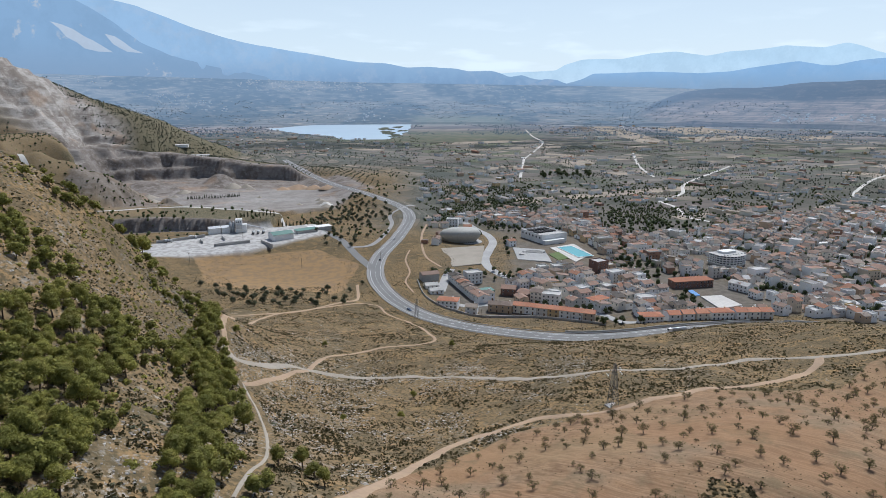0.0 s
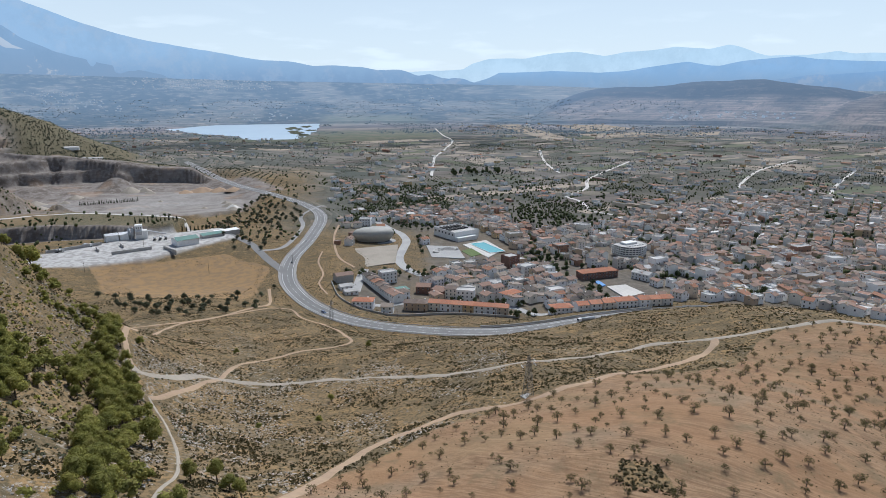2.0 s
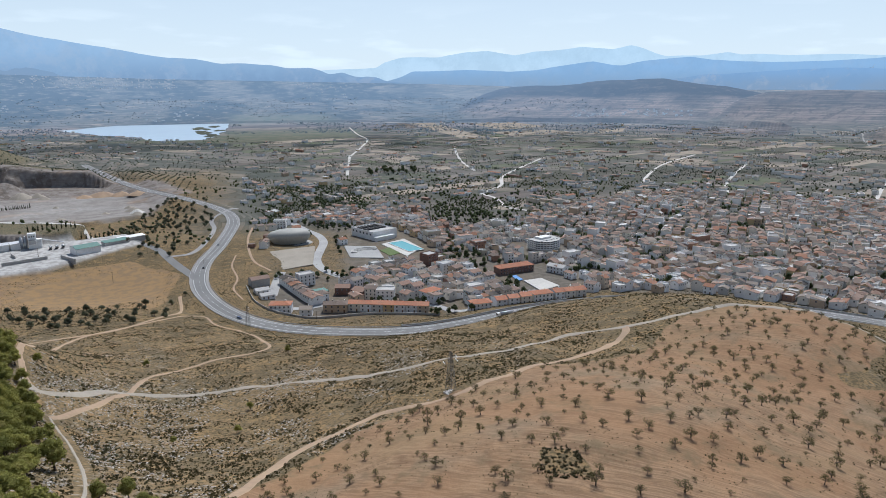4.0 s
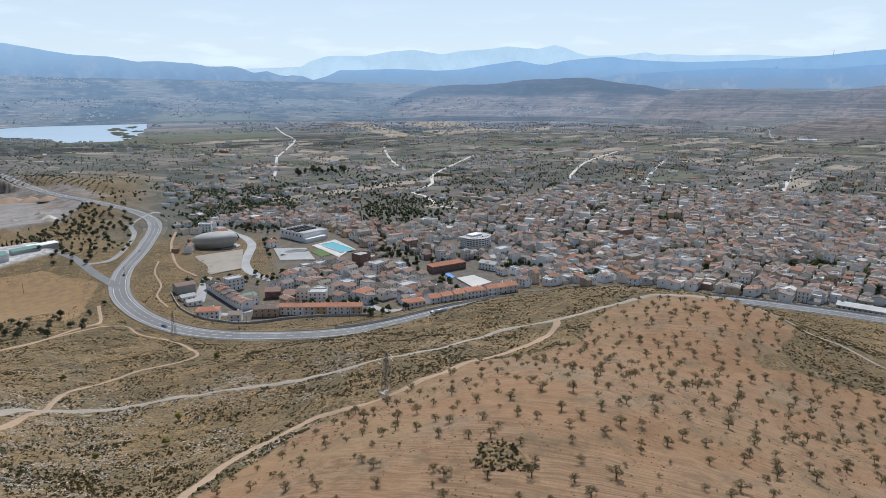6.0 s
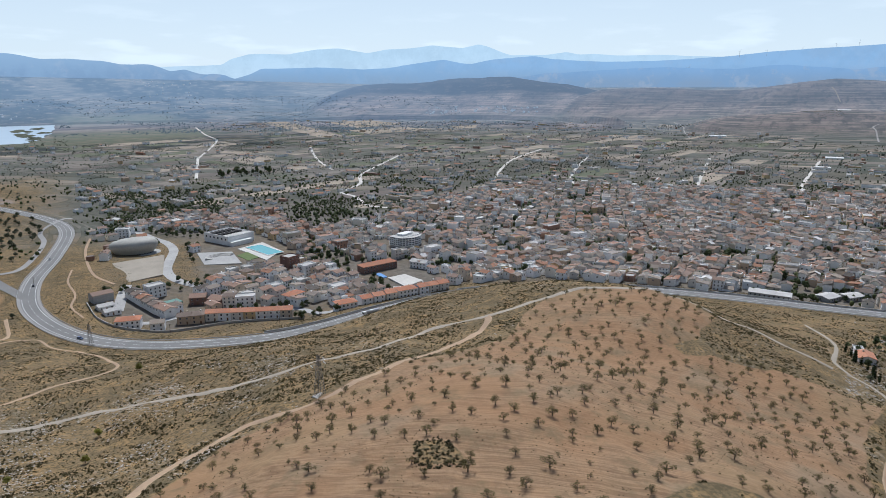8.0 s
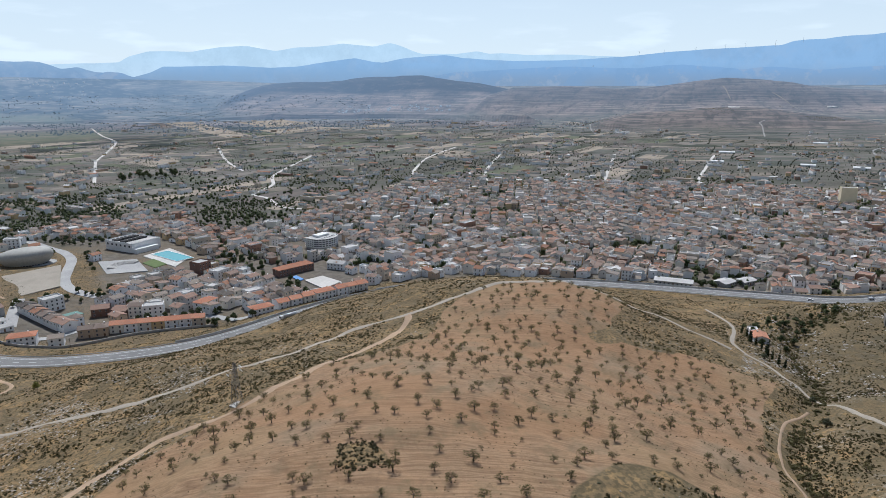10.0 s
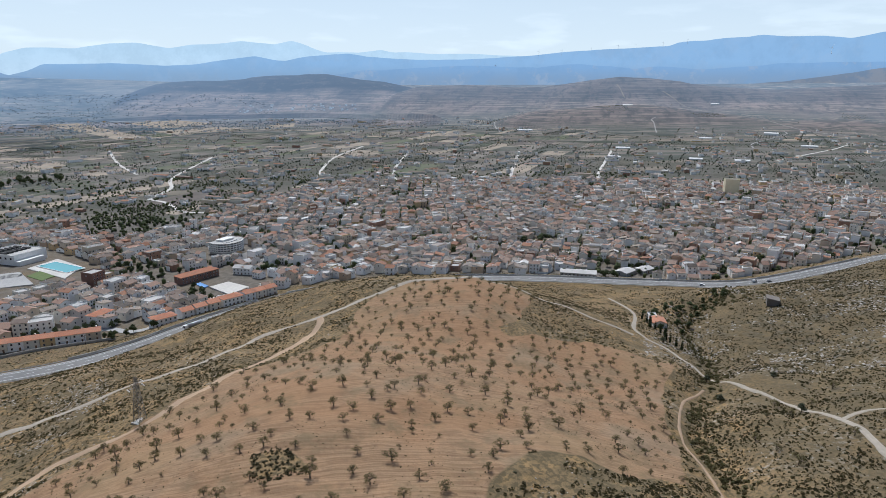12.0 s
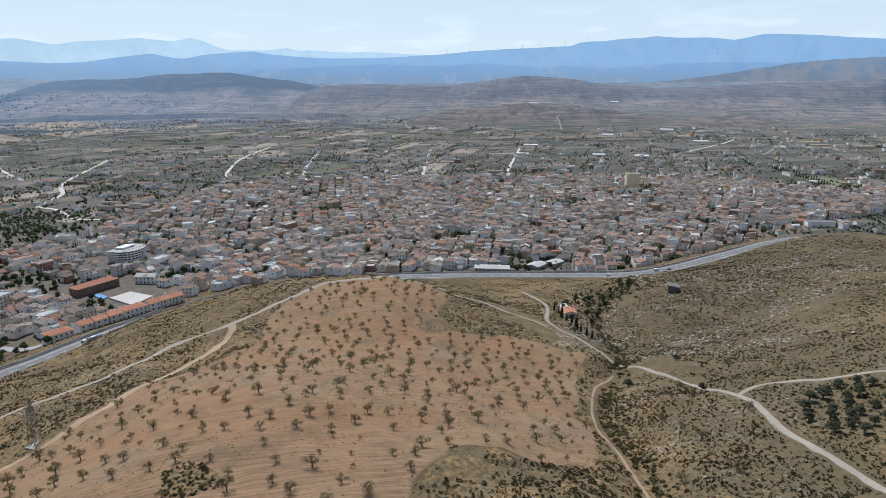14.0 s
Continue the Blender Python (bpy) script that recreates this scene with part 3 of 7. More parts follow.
class Shape:
    """Collects boxes, prisms and tubes into one mesh."""

    def __init__(self):
        self.v, self.f, self.i = [], [], []

    def add(self, verts, faces, mat=0):
        n = len(self.v)
        self.v += [tuple(v) for v in verts]
        self.f += [tuple(a + n for a in f) for f in faces]
        self.i += [mat] * len(faces)
        return self

    def box(self, x0, y0, z0, x1, y1, z1, mat=0):
        v = [(x, y, z) for z in (z0, z1) for x, y in ((x0, y0), (x1, y0), (x1, y1), (x0, y1))]
        return self.add(v, [(3, 2, 1, 0), (4, 5, 6, 7), (0, 1, 5, 4), (1, 2, 6, 5), (2, 3, 7, 6), (3, 0, 4, 7)], mat)

    def prism(self, outline, z0, z1, mat=0):
        n = len(outline)
        v = [(x, y, z0) for x, y in outline] + [(x, y, z1) for x, y in outline]
        return self.add(v, [tuple(range(n - 1, -1, -1)), tuple(range(n, 2 * n))] + [(k, (k + 1) % n, n + (k + 1) % n, n + k) for k in range(n)], mat)

    def tube(self, a, b, ra, rb=None, sides=6, mat=0):
        a, b = Vector(a), Vector(b)
        rb = ra if rb is None else rb
        w = (b - a).normalized()
        u = w.orthogonal().normalized()
        s = w.cross(u)
        ring = [(math.cos(2 * math.pi * k / sides), math.sin(2 * math.pi * k / sides)) for k in range(sides)]
        v = [a + (u * c + s * d) * ra for c, d in ring] + [b + (u * c + s * d) * rb for c, d in ring]
        f = [(k, (k + 1) % sides, sides + (k + 1) % sides, sides + k) for k in range(sides)]
        return self.add(v, f + [tuple(range(sides - 1, -1, -1)), tuple(range(sides, 2 * sides))], mat)

    def mesh(self, name, mats, smooth=False):
        return mesh_of(name, self.v, self.f, mats, self.i, smooth)


# a table of heights, for quick look-up
CELL = 3.0
GX, GY = np.arange(-720, 1650, CELL), np.arange(-260, 1700, CELL)
GRID = height(*np.meshgrid(GX, GY))


def heights(x, y):
    x, y = np.asarray(x, float), np.asarray(y, float)
    u, v = np.clip((x - GX[0]) / CELL, 0, len(GX) - 1.001), np.clip((y - GY[0]) / CELL, 0, len(GY) - 1.001)
    i, j = u.astype(int), v.astype(int)
    a, b = u - i, v - j
    z = (GRID[j, i] * (1 - a) + GRID[j, i + 1] * a) * (1 - b) + (GRID[j + 1, i] * (1 - a) + GRID[j + 1, i + 1] * a) * b
    out = (x < GX[0]) | (x > GX[-1] - CELL) | (y < GY[0]) | (y > GY[-1] - CELL)
    if np.any(out):
        z = np.where(out, height(x, y), z)
    return z


def ground_z(x, y):
    return float(heights(np.array([x]), np.array([y]))[0])


# ---- ground ----
ORCHARD = [(-25, 100), (-8, 138), (20, 170), (52, 186), (98, 200), (138, 205), (168, 236), (207, 255), (232, 240), (268, 226), (262, 200),
    (215, 178), (196, 172), (236, 150), (266, 122), (209, 103), (165, 75), (129, 55), (112, 70), (103, 80), (84, 75), (60, 61), (20, 66)]
FIELD = [(-238, 596), (-129, 640), (-80, 590), (-82, 520), (-84, 484), (-140, 501), (-195, 512)]
TOWN = [(-12, 462), (30, 445), (90, 425), (180, 440), (260, 445), (340, 410), (430, 330), (500, 250), (560, 210), (660, 180), (780, 150), (1000, 60),
    (1250, 60), (1160, 330), (1010, 560), (830, 760), (640, 900), (470, 860), (330, 800), (200, 860), (110, 900), (30, 860), (-8, 720)]
BEND = [(-30, 460), (-30, 860), (20, 860), (60, 780), (72, 700), (64, 560), (8, 565), (-8, 500), (30, 462), (130, 446), (262, 448), (262, 420), (60, 400)]
OUTSKIRTS = [(-12, 462), (260, 445), (560, 210), (1000, 60), (1500, 60), (1450, 500), (1250, 900), (900, 1200), (600, 1250), (350, 1150), (120, 1250), (-30, 1100), (-8, 720)]
LAKE = [(-780, 2900), (-640, 3230), (-420, 3330), (-175, 3400), (-150, 3100), (-150, 2627), (-184, 2270), (-341, 2265), (-420, 2430), (-533, 2530)]

MARSH = [(-520, 2200), (-200, 2120), (60, 2150), (330, 2300), (420, 2800), (330, 3500), (-150, 3550), (-140, 2500)]


def soils(x, y, z):
    d = np.hypot(x, y)
    wob = 6 * vnoise(x, y, 18, 21) + 3 * vnoise(x, y, 6, 22)
    xx, yy = x + wob * 0.5, y + wob * 0.5
    orchard = inside(xx, yy, ORCHARD, 2)
    brow = inside(xx, yy, [(50, 106), (54, 117), (61, 114), (60, 101)], 2)
    dry = np.maximum(inside(xx, yy, FIELD, 6), 0.5 * inside(x + 3 * wob, y + 3 * wob, [(-680, 760), (-860, 960), (-860, 1150), (-660, 1170), (-590, 1040), (-430, 870), (-330, 830), (-330, 740), (-420, 690)], 20))
    low = step(26, 12, z)
    open_land = np.clip(step(700, 820, d + wob) * np.where(d < 1900, low, 1) * (1 - step(-20, -130, x + 2 * wob) * step(1550, 1150, d + 4 * wob)), 0, 1)
    marsh = inside(x + 4 * wob, y + 8 * wob, MARSH, 60)
    town = inside(xx, yy, TOWN, 12) * (1 - 0.85 * inside(xx, yy, BEND, 10)) * (0.72 + 0.28 * vnoise(x, y, 40, 25))
    woods = step(600, 750, d) * step(8, 25, z) * (d < 2500) * (x < 200)
    bank = inside(x + wob, y + wob, PIT, 8)
    rimmed, _ = line_distance(x, y, np.array(RIM, float)[:, :2])
    bank = np.maximum(bank, step(32, 14, rimmed + wob))
    ledge, _ = line_distance(x, y, np.array(BENCH[:5], float))
    bank = np.maximum(bank, step(11, 6, ledge) * (y < 740))
    spur, _ = line_distance(x, y, np.array(SPUR, float)[:, :2])
    bank = np.maximum(bank, 0.75 * step(80, 30, spur + 3 * wob) * (x > -470))
    face = step(0.25, 0.6, np.exp(-(((x + 760) / 150) ** 2 + ((y - 1270) / 120) ** 2)) + 0.1 * vnoise(x, y, 60, 27)) * step(30, 60, z)
    streak = np.exp(-(((x + 625) / 34) ** 2 + ((y - 1105) / 60) ** 2)) * bank
    face = np.maximum(face, 0.8 * step(0.3, 0.7, streak))
    quarry = np.clip(np.maximum(bank, face), 0, 1)
    yard = np.maximum(inside(x, y, YARD, 3), inside(x + 2 * wob, y + 2 * wob, [(-470, 1010), (-400, 930), (-285, 862), (-215, 858), (-165, 900), (-150, 1040), (-190, 1070), (-300, 1110), (-420, 1090)], 12) * (0.25 + 0.25 * vnoise(x, y, 45, 39)))
    rocky = np.clip(step(10, 40, z) * (1 - orchard), 0, 1) * np.clip(0.75 + 0.6 * vnoise(x, y, 60, 24), 0, 1)
    heath = np.clip(np.maximum(inside(x + 2 * wob, y + 2 * wob, [(282, 128), (330, 165), (420, 195), (520, 168), (700, 110), (760, 60), (760, -200), (240, -200), (190, 30), (236, 62)], 14), 0.8 * inside(x + wob, y + wob, [(140, 30), (200, 72), (250, 92), (262, 60), (215, 30), (160, -10), (100, -60)], 8)) * (0.85 + 0.3 * vnoise(x, y, 35, 26)), 0, 1)
    heath = np.maximum(heath, step(0.2, 0.6, np.exp(-(((x - 455) / 130) ** 2 + ((y - 105) / 48) ** 2)) + 0.2 * vnoise(x, y, 30, 49)))
    rocky = np.maximum(rocky * (1 - 0.5 * heath), heath * np.exp(-(((x - 420) / 90) ** 2 + ((y - 85) / 35) ** 2)))
    return np.stack([np.clip(orchard - brow, 0, 1), dry, quarry, town], -1), np.stack([open_land, np.maximum(marsh, 0.85 * woods * (1 - dry)), rocky, yard], -1), np.stack([heath, step(5, 22, z) * step(30, 40, np.degrees(np.arctan2(x, y))) * step(1350, 1600, d), np.clip(inside(x + 6 * wob, y + 6 * wob, OUTSKIRTS, 90) * (0.75 + 0.5 * vnoise(x, y, 80, 28)), 0, 1), face], -1)


FAR_EAST = 1900.0


def build_ground():
    az = np.radians(np.concatenate([np.arange(-60, 108, 0.3), np.arange(108, 300, 4.0)]))
    r = np.unique(np.concatenate([[0.05, 8.0], np.geomspace(20, 3300, 430), np.linspace(640, 900, 80), np.linspace(900, 1480, 190), [FAR_EAST]]))
    n, m = len(az), len(r)
    x, y = np.outer(r, np.sin(az)), np.outer(r, np.cos(az))
    z = height(x, y)
    # a dip for the lake's bed
    z = z - 3 * inside(x, y, LAKE, 15)
    verts = np.stack([x, y, z], -1).reshape(-1, 3)
    k = np.arange(m - 1)[:, None] * n + np.arange(n)[None]
    k1 = np.arange(m - 1)[:, None] * n + (np.arange(n)[None] + 1) % n
    quads = np.stack([k, k + n, k1 + n, k1], -1).reshape(-1, 4)
    # the eastern hills take over past the last farms
    quads = quads[~((np.hypot(x, y)[:-1] > FAR_EAST - 1) & (az[None] > radians(-60.1)) & (az[None] < radians(107.6))).reshape(-1)]
    me = bpy.data.meshes.new("ground")
    me.vertices.add(len(verts))
    me.vertices.foreach_set("co", verts.ravel())
    me.loops.add(quads.size)
    me.loops.foreach_set("vertex_index", quads.ravel().astype(np.int32))
    me.polygons.add(len(quads))
    me.polygons.foreach_set("loop_start", np.arange(len(quads), dtype=np.int32) * 4)
    me.polygons.foreach_set("use_smooth", np.ones(len(quads), bool))
    me.update(calc_edges=True)
    me.materials.append(M["ground"])
    for name, data in zip(("soil_a", "soil_b", "soil_c"), soils(verts[:, 0], verts[:, 1], verts[:, 2])):
        me.attributes.new(name, "FLOAT_COLOR", "POINT").data.foreach_set("color", data.ravel().astype(np.float32))
    return tagged(new("ground", me), "dry tan hillsides, orchard soil and patchwork farmland", "ground", kind="structure")


ground = build_ground()


def ribbon(name, points, width, mat, lift, gap=4.0, flat=None, offset=0.0):
    """A strip that follows the ground along a smooth line; flat: a fixed height."""
    line = spline(points, gap) if len(points) < 200 else np.array(points)
    t = np.gradient(line, axis=0)
    t /= np.linalg.norm(t, axis=1)[:, None]
    side = np.stack([t[:, 1], -t[:, 0]], 1)
    mid = line + side * offset
    verts, faces, cols = [], [], 5 if flat is not None else 7
    ragged = flat is None and lift < 0.2
    wide = width * (1 + (0.22 * vnoise(line[:, 0], line[:, 1], 7.0, 44) + 0.12 * vnoise(line[:, 0], line[:, 1], 2.2, 45) if ragged else np.zeros(len(line))))
    if ragged:
        wide = wide * 0.98
    rows = [mid + side * wide[:, None] * (c / (cols - 1) - 0.5) for c in range(cols)]
    z = [np.full(len(line), flat) if flat is not None else heights(p[:, 0], p[:, 1]) for p in rows]
    top = np.max(z, axis=0)
    sunk = [0.22 if ragged and c in (0, cols - 1) else 0.0 for c in range(cols)]
    z = [np.maximum(q, top - 0.9 * width) + lift - drop for q, drop in zip(z, sunk)]
    for p, q in zip(rows, z):
        verts += [(a, b, c) for (a, b), c in zip(p, q)]
    n = len(line)
    for c in range(cols - 1):
        faces += [(c * n + k, c * n + k + 1, (c + 1) * n + k + 1, (c + 1) * n + k) for k in range(n - 1)]
    return new(name, mesh_of(name, verts, faces, mat, smooth=True))


road = tagged(ribbon("road", ROAD_LINE, 11.0, M["asphalt"], 0.25, flat=6.0), "grey two-lane main road bending round the town", "road", kind="structure")
for side in (-1, 1):
    tagged(ribbon("road_shoulder", ROAD_LINE, 2.2, M["verge"], 0.2, flat=6.0, offset=side * 6.4), "pale asphalt shoulder of the main road", "road", kind="structure")
    tagged(ribbon("road_edge_line", ROAD_LINE, 0.3, M["marking"], 0.262, flat=6.0, offset=side * 4.4), "white edge line on the main road", "road marking", kind="structure")


def dashes(line, length, gap, width, z, offset=0.0):
    s = Shape()
    seg = np.linalg.norm(np.diff(line, axis=0), axis=1)
    run = np.concatenate([[0], np.cumsum(seg)])
    at = 0.0
    while at + length < run[-1]:
        a = np.array([np.interp(at, run, line[:, k]) for k in (0, 1)])
        b = np.array([np.interp(at + length, run, line[:, k]) for k in (0, 1)])
        t = (b - a) / np.linalg.norm(b - a)
        sd = np.array([t[1], -t[0]])
        a, b = a + sd * offset, b + sd * offset
        w = sd * width / 2
        s.add([(*(a - w), z), (*(a + w), z), (*(b + w), z), (*(b - w), z)], [(0, 1, 2, 3)])
        at += length + gap
    return s


tagged(new("road_centre_line", dashes(ROAD_LINE, 4.5, 5.5, 0.28, 6.262).mesh("road_centre_line", M["marking"])), "dashed white centre line on the main road", "road marking", kind="structure")

# ---- tracks and lanes ----
TRACKS = [
    ("grey_track", "gravel", 3.6, "grey gravel track across the hillside", [(-84, 228), (-76, 223), (-68, 240), (-58, 262), (-22, 272), (21, 255), (49, 241), (83, 238), (126, 255), (156, 249), (191, 248), (213, 251), (230, 239), (262, 228), (276, 205), (283, 180), (290, 160)]),
    ("dirt_track", "dirt", 3.4, "orange dirt track along the orchard's edge", [(-26, 92), (-17, 116), (-1, 158), (25, 185), (53, 183), (88, 200), (128, 222), (150, 240), (156, 249)]),
    ("dirt_track", "dirt", 2.3, "dirt track winding down to the main road", [(-69, 205), (-64, 225), (-59, 262), (-57, 295), (-32, 325), (-6, 347), (-9, 375), (-14, 395), (-25, 425)]),
    ("dirt_track", "dirt", 2.2, "dirt track between olive trees", [(-80, 224), (-87, 241), (-96, 268), (-108, 330), (-111, 383), (-87, 422), (-53, 463), (-40, 440), (-22, 424)]),
    ("dirt_track", "dirt", 2.6, "narrow dirt track through dry grass", [(-135, 380), (-99, 404), (-76, 449), (-66, 470), (-72, 520)]),
    ("gravel_track", "gravel", 2.3, "pale gravel track down the valley", [(395, 240), (360, 200), (303, 166), (288, 135), (248, 80), (214, 46), (190, 30), (164, 9), (140, -12)]),
    ("gravel_track", "gravel", 2.1, "gravel track branching up the slope", [(212, 46), (226, 40), (231, 20), (236, 5), (240, -30)]),
    ("foot_path", "gravel", 0.9, "pale foot path through stony scrub", [(-37, 100), (-38, 111), (-39, 127), (-49, 160), (-64, 195), (-69, 205)]),
    ("foot_path", "dirt", 1.2, "narrow earth path beside the ravine", [(250, 104), (225, 100), (199, 90), (176, 78), (149, 57), (128, 42)]),
]
for name, mat, width, label, pts in TRACKS:
    tagged(ribbon(name, pts, width, M[mat], 0.16, 2.0), label, "track", kind="structure")

# ---- mountains ----
def ridge(name, label, heading, rise, radius, mats, rough, seed):
    """A range along the horizon: its skyline rises by the given degrees at the given headings."""
    az = np.arange(heading[0], heading[-1] + 0.01, 0.15)
    el = np.interp(az, heading, rise)
    el = np.convolve(np.pad(el, 1, "edge"), np.ones(3) / 3, "valid")
    el = el + rough * (vnoise(az, 0 * az, 1.6, seed) + 0.5 * vnoise(az, 0 * az, 0.6, seed + 1))
    verts, faces = [], []
    levels = [(-0.15, 0.0), (0.35, 0.35), (0.7, 0.72), (1.0, 1.0)]
    for f, back in levels:
        r = radius + 60 * back + 14 * vnoise(az, 0 * az + 9 * back, 0.9, seed + 2)
        z = EYE + np.tan(np.radians(np.where(f < 0, -1.2, el * f - 0.25 * (1 - f)))) * r
        a = np.radians(az)
        verts += list(zip(r * np.sin(a), r * np.cos(a), z))
    n = len(az)
    for c in range(len(levels) - 1):
        faces += [(c * n + k, c * n + k + 1, (c + 1) * n + k + 1, (c + 1) * n + k) for k in range(n - 1)]
    return tagged(new(name, mesh_of(name, verts, faces, mats, smooth=True)), label, "mountains", kind="structure")


# blue haze is part of each range's glow colour and shifts with height
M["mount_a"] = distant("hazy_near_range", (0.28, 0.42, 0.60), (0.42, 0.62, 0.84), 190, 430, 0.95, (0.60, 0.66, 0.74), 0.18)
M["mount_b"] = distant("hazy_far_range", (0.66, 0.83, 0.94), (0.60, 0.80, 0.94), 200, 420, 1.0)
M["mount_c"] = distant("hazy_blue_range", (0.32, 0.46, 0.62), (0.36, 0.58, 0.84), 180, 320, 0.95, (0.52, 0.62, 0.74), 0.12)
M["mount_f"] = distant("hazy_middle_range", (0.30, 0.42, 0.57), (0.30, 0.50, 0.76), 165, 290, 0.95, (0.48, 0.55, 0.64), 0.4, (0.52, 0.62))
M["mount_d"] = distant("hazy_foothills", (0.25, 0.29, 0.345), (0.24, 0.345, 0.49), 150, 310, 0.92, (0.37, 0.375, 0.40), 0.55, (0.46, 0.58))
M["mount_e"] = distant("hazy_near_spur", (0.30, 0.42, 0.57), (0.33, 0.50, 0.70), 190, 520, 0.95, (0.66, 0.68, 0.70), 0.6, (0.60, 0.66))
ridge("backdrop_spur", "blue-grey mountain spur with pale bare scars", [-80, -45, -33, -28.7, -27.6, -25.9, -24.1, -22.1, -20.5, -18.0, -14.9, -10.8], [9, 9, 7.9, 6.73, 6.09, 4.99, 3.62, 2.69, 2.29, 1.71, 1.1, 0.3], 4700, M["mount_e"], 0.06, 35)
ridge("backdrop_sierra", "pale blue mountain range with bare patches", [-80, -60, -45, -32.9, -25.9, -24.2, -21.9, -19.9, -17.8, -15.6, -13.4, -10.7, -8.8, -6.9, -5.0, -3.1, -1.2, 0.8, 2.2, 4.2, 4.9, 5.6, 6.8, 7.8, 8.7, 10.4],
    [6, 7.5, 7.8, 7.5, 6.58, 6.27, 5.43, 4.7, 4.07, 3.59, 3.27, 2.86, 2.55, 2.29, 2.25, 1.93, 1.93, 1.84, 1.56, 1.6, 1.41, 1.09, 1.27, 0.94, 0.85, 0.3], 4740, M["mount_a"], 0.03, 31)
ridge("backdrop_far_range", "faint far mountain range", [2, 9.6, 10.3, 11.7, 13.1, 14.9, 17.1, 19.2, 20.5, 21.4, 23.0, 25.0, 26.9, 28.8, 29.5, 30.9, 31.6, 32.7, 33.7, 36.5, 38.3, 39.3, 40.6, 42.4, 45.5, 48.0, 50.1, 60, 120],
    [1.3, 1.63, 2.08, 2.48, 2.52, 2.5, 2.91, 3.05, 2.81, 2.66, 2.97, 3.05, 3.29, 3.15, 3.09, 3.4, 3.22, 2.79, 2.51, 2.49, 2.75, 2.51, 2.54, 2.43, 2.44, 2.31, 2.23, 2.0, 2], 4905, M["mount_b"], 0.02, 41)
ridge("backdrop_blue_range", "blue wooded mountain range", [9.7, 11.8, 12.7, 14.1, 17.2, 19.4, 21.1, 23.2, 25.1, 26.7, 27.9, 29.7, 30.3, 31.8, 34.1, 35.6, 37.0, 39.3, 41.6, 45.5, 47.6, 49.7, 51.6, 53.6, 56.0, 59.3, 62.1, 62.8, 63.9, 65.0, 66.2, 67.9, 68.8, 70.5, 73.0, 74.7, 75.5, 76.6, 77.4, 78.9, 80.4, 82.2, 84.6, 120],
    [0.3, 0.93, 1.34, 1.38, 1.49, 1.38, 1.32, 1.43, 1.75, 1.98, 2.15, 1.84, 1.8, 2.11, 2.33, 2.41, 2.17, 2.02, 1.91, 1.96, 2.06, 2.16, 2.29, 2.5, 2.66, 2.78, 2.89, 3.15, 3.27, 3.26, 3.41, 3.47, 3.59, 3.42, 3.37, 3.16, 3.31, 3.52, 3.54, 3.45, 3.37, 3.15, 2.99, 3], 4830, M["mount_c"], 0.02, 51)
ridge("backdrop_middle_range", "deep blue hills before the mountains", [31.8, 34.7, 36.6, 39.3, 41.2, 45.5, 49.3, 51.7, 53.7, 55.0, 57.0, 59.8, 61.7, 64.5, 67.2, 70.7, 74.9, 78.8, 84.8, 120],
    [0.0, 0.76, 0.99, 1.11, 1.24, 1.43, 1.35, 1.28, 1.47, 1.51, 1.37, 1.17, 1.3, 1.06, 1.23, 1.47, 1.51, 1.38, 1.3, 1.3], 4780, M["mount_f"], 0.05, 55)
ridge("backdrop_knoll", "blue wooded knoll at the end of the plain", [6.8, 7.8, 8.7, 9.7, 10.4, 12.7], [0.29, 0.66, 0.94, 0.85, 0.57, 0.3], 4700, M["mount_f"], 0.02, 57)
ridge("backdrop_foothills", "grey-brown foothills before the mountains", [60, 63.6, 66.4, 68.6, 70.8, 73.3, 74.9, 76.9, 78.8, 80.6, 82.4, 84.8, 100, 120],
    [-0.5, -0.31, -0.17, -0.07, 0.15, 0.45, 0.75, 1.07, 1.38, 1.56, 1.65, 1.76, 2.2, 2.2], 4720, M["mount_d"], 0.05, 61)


def bare_scar(corners):
    """A pale quarried scar on the mountain: headings and rises of its outline."""
    out = 4690.0
    v = [(out * math.sin(radians(a)), out * math.cos(radians(a)), EYE + out * math.tan(radians(e))) for a, e in corners]
    tagged(new("backdrop_scar", mesh_of("backdrop_scar", v, [tuple(range(len(v)))], M["scar"])), "pale bare scar high on the mountain", "mountains", kind="structure")


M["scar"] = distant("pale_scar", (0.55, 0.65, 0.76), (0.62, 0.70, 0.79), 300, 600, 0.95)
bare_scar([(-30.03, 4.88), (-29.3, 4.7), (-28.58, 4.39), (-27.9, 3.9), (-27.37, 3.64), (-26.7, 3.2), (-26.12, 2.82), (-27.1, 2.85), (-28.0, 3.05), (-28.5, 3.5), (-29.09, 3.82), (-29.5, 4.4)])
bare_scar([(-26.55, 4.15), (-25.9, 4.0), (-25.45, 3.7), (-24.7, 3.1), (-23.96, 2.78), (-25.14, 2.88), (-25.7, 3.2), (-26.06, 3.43)])


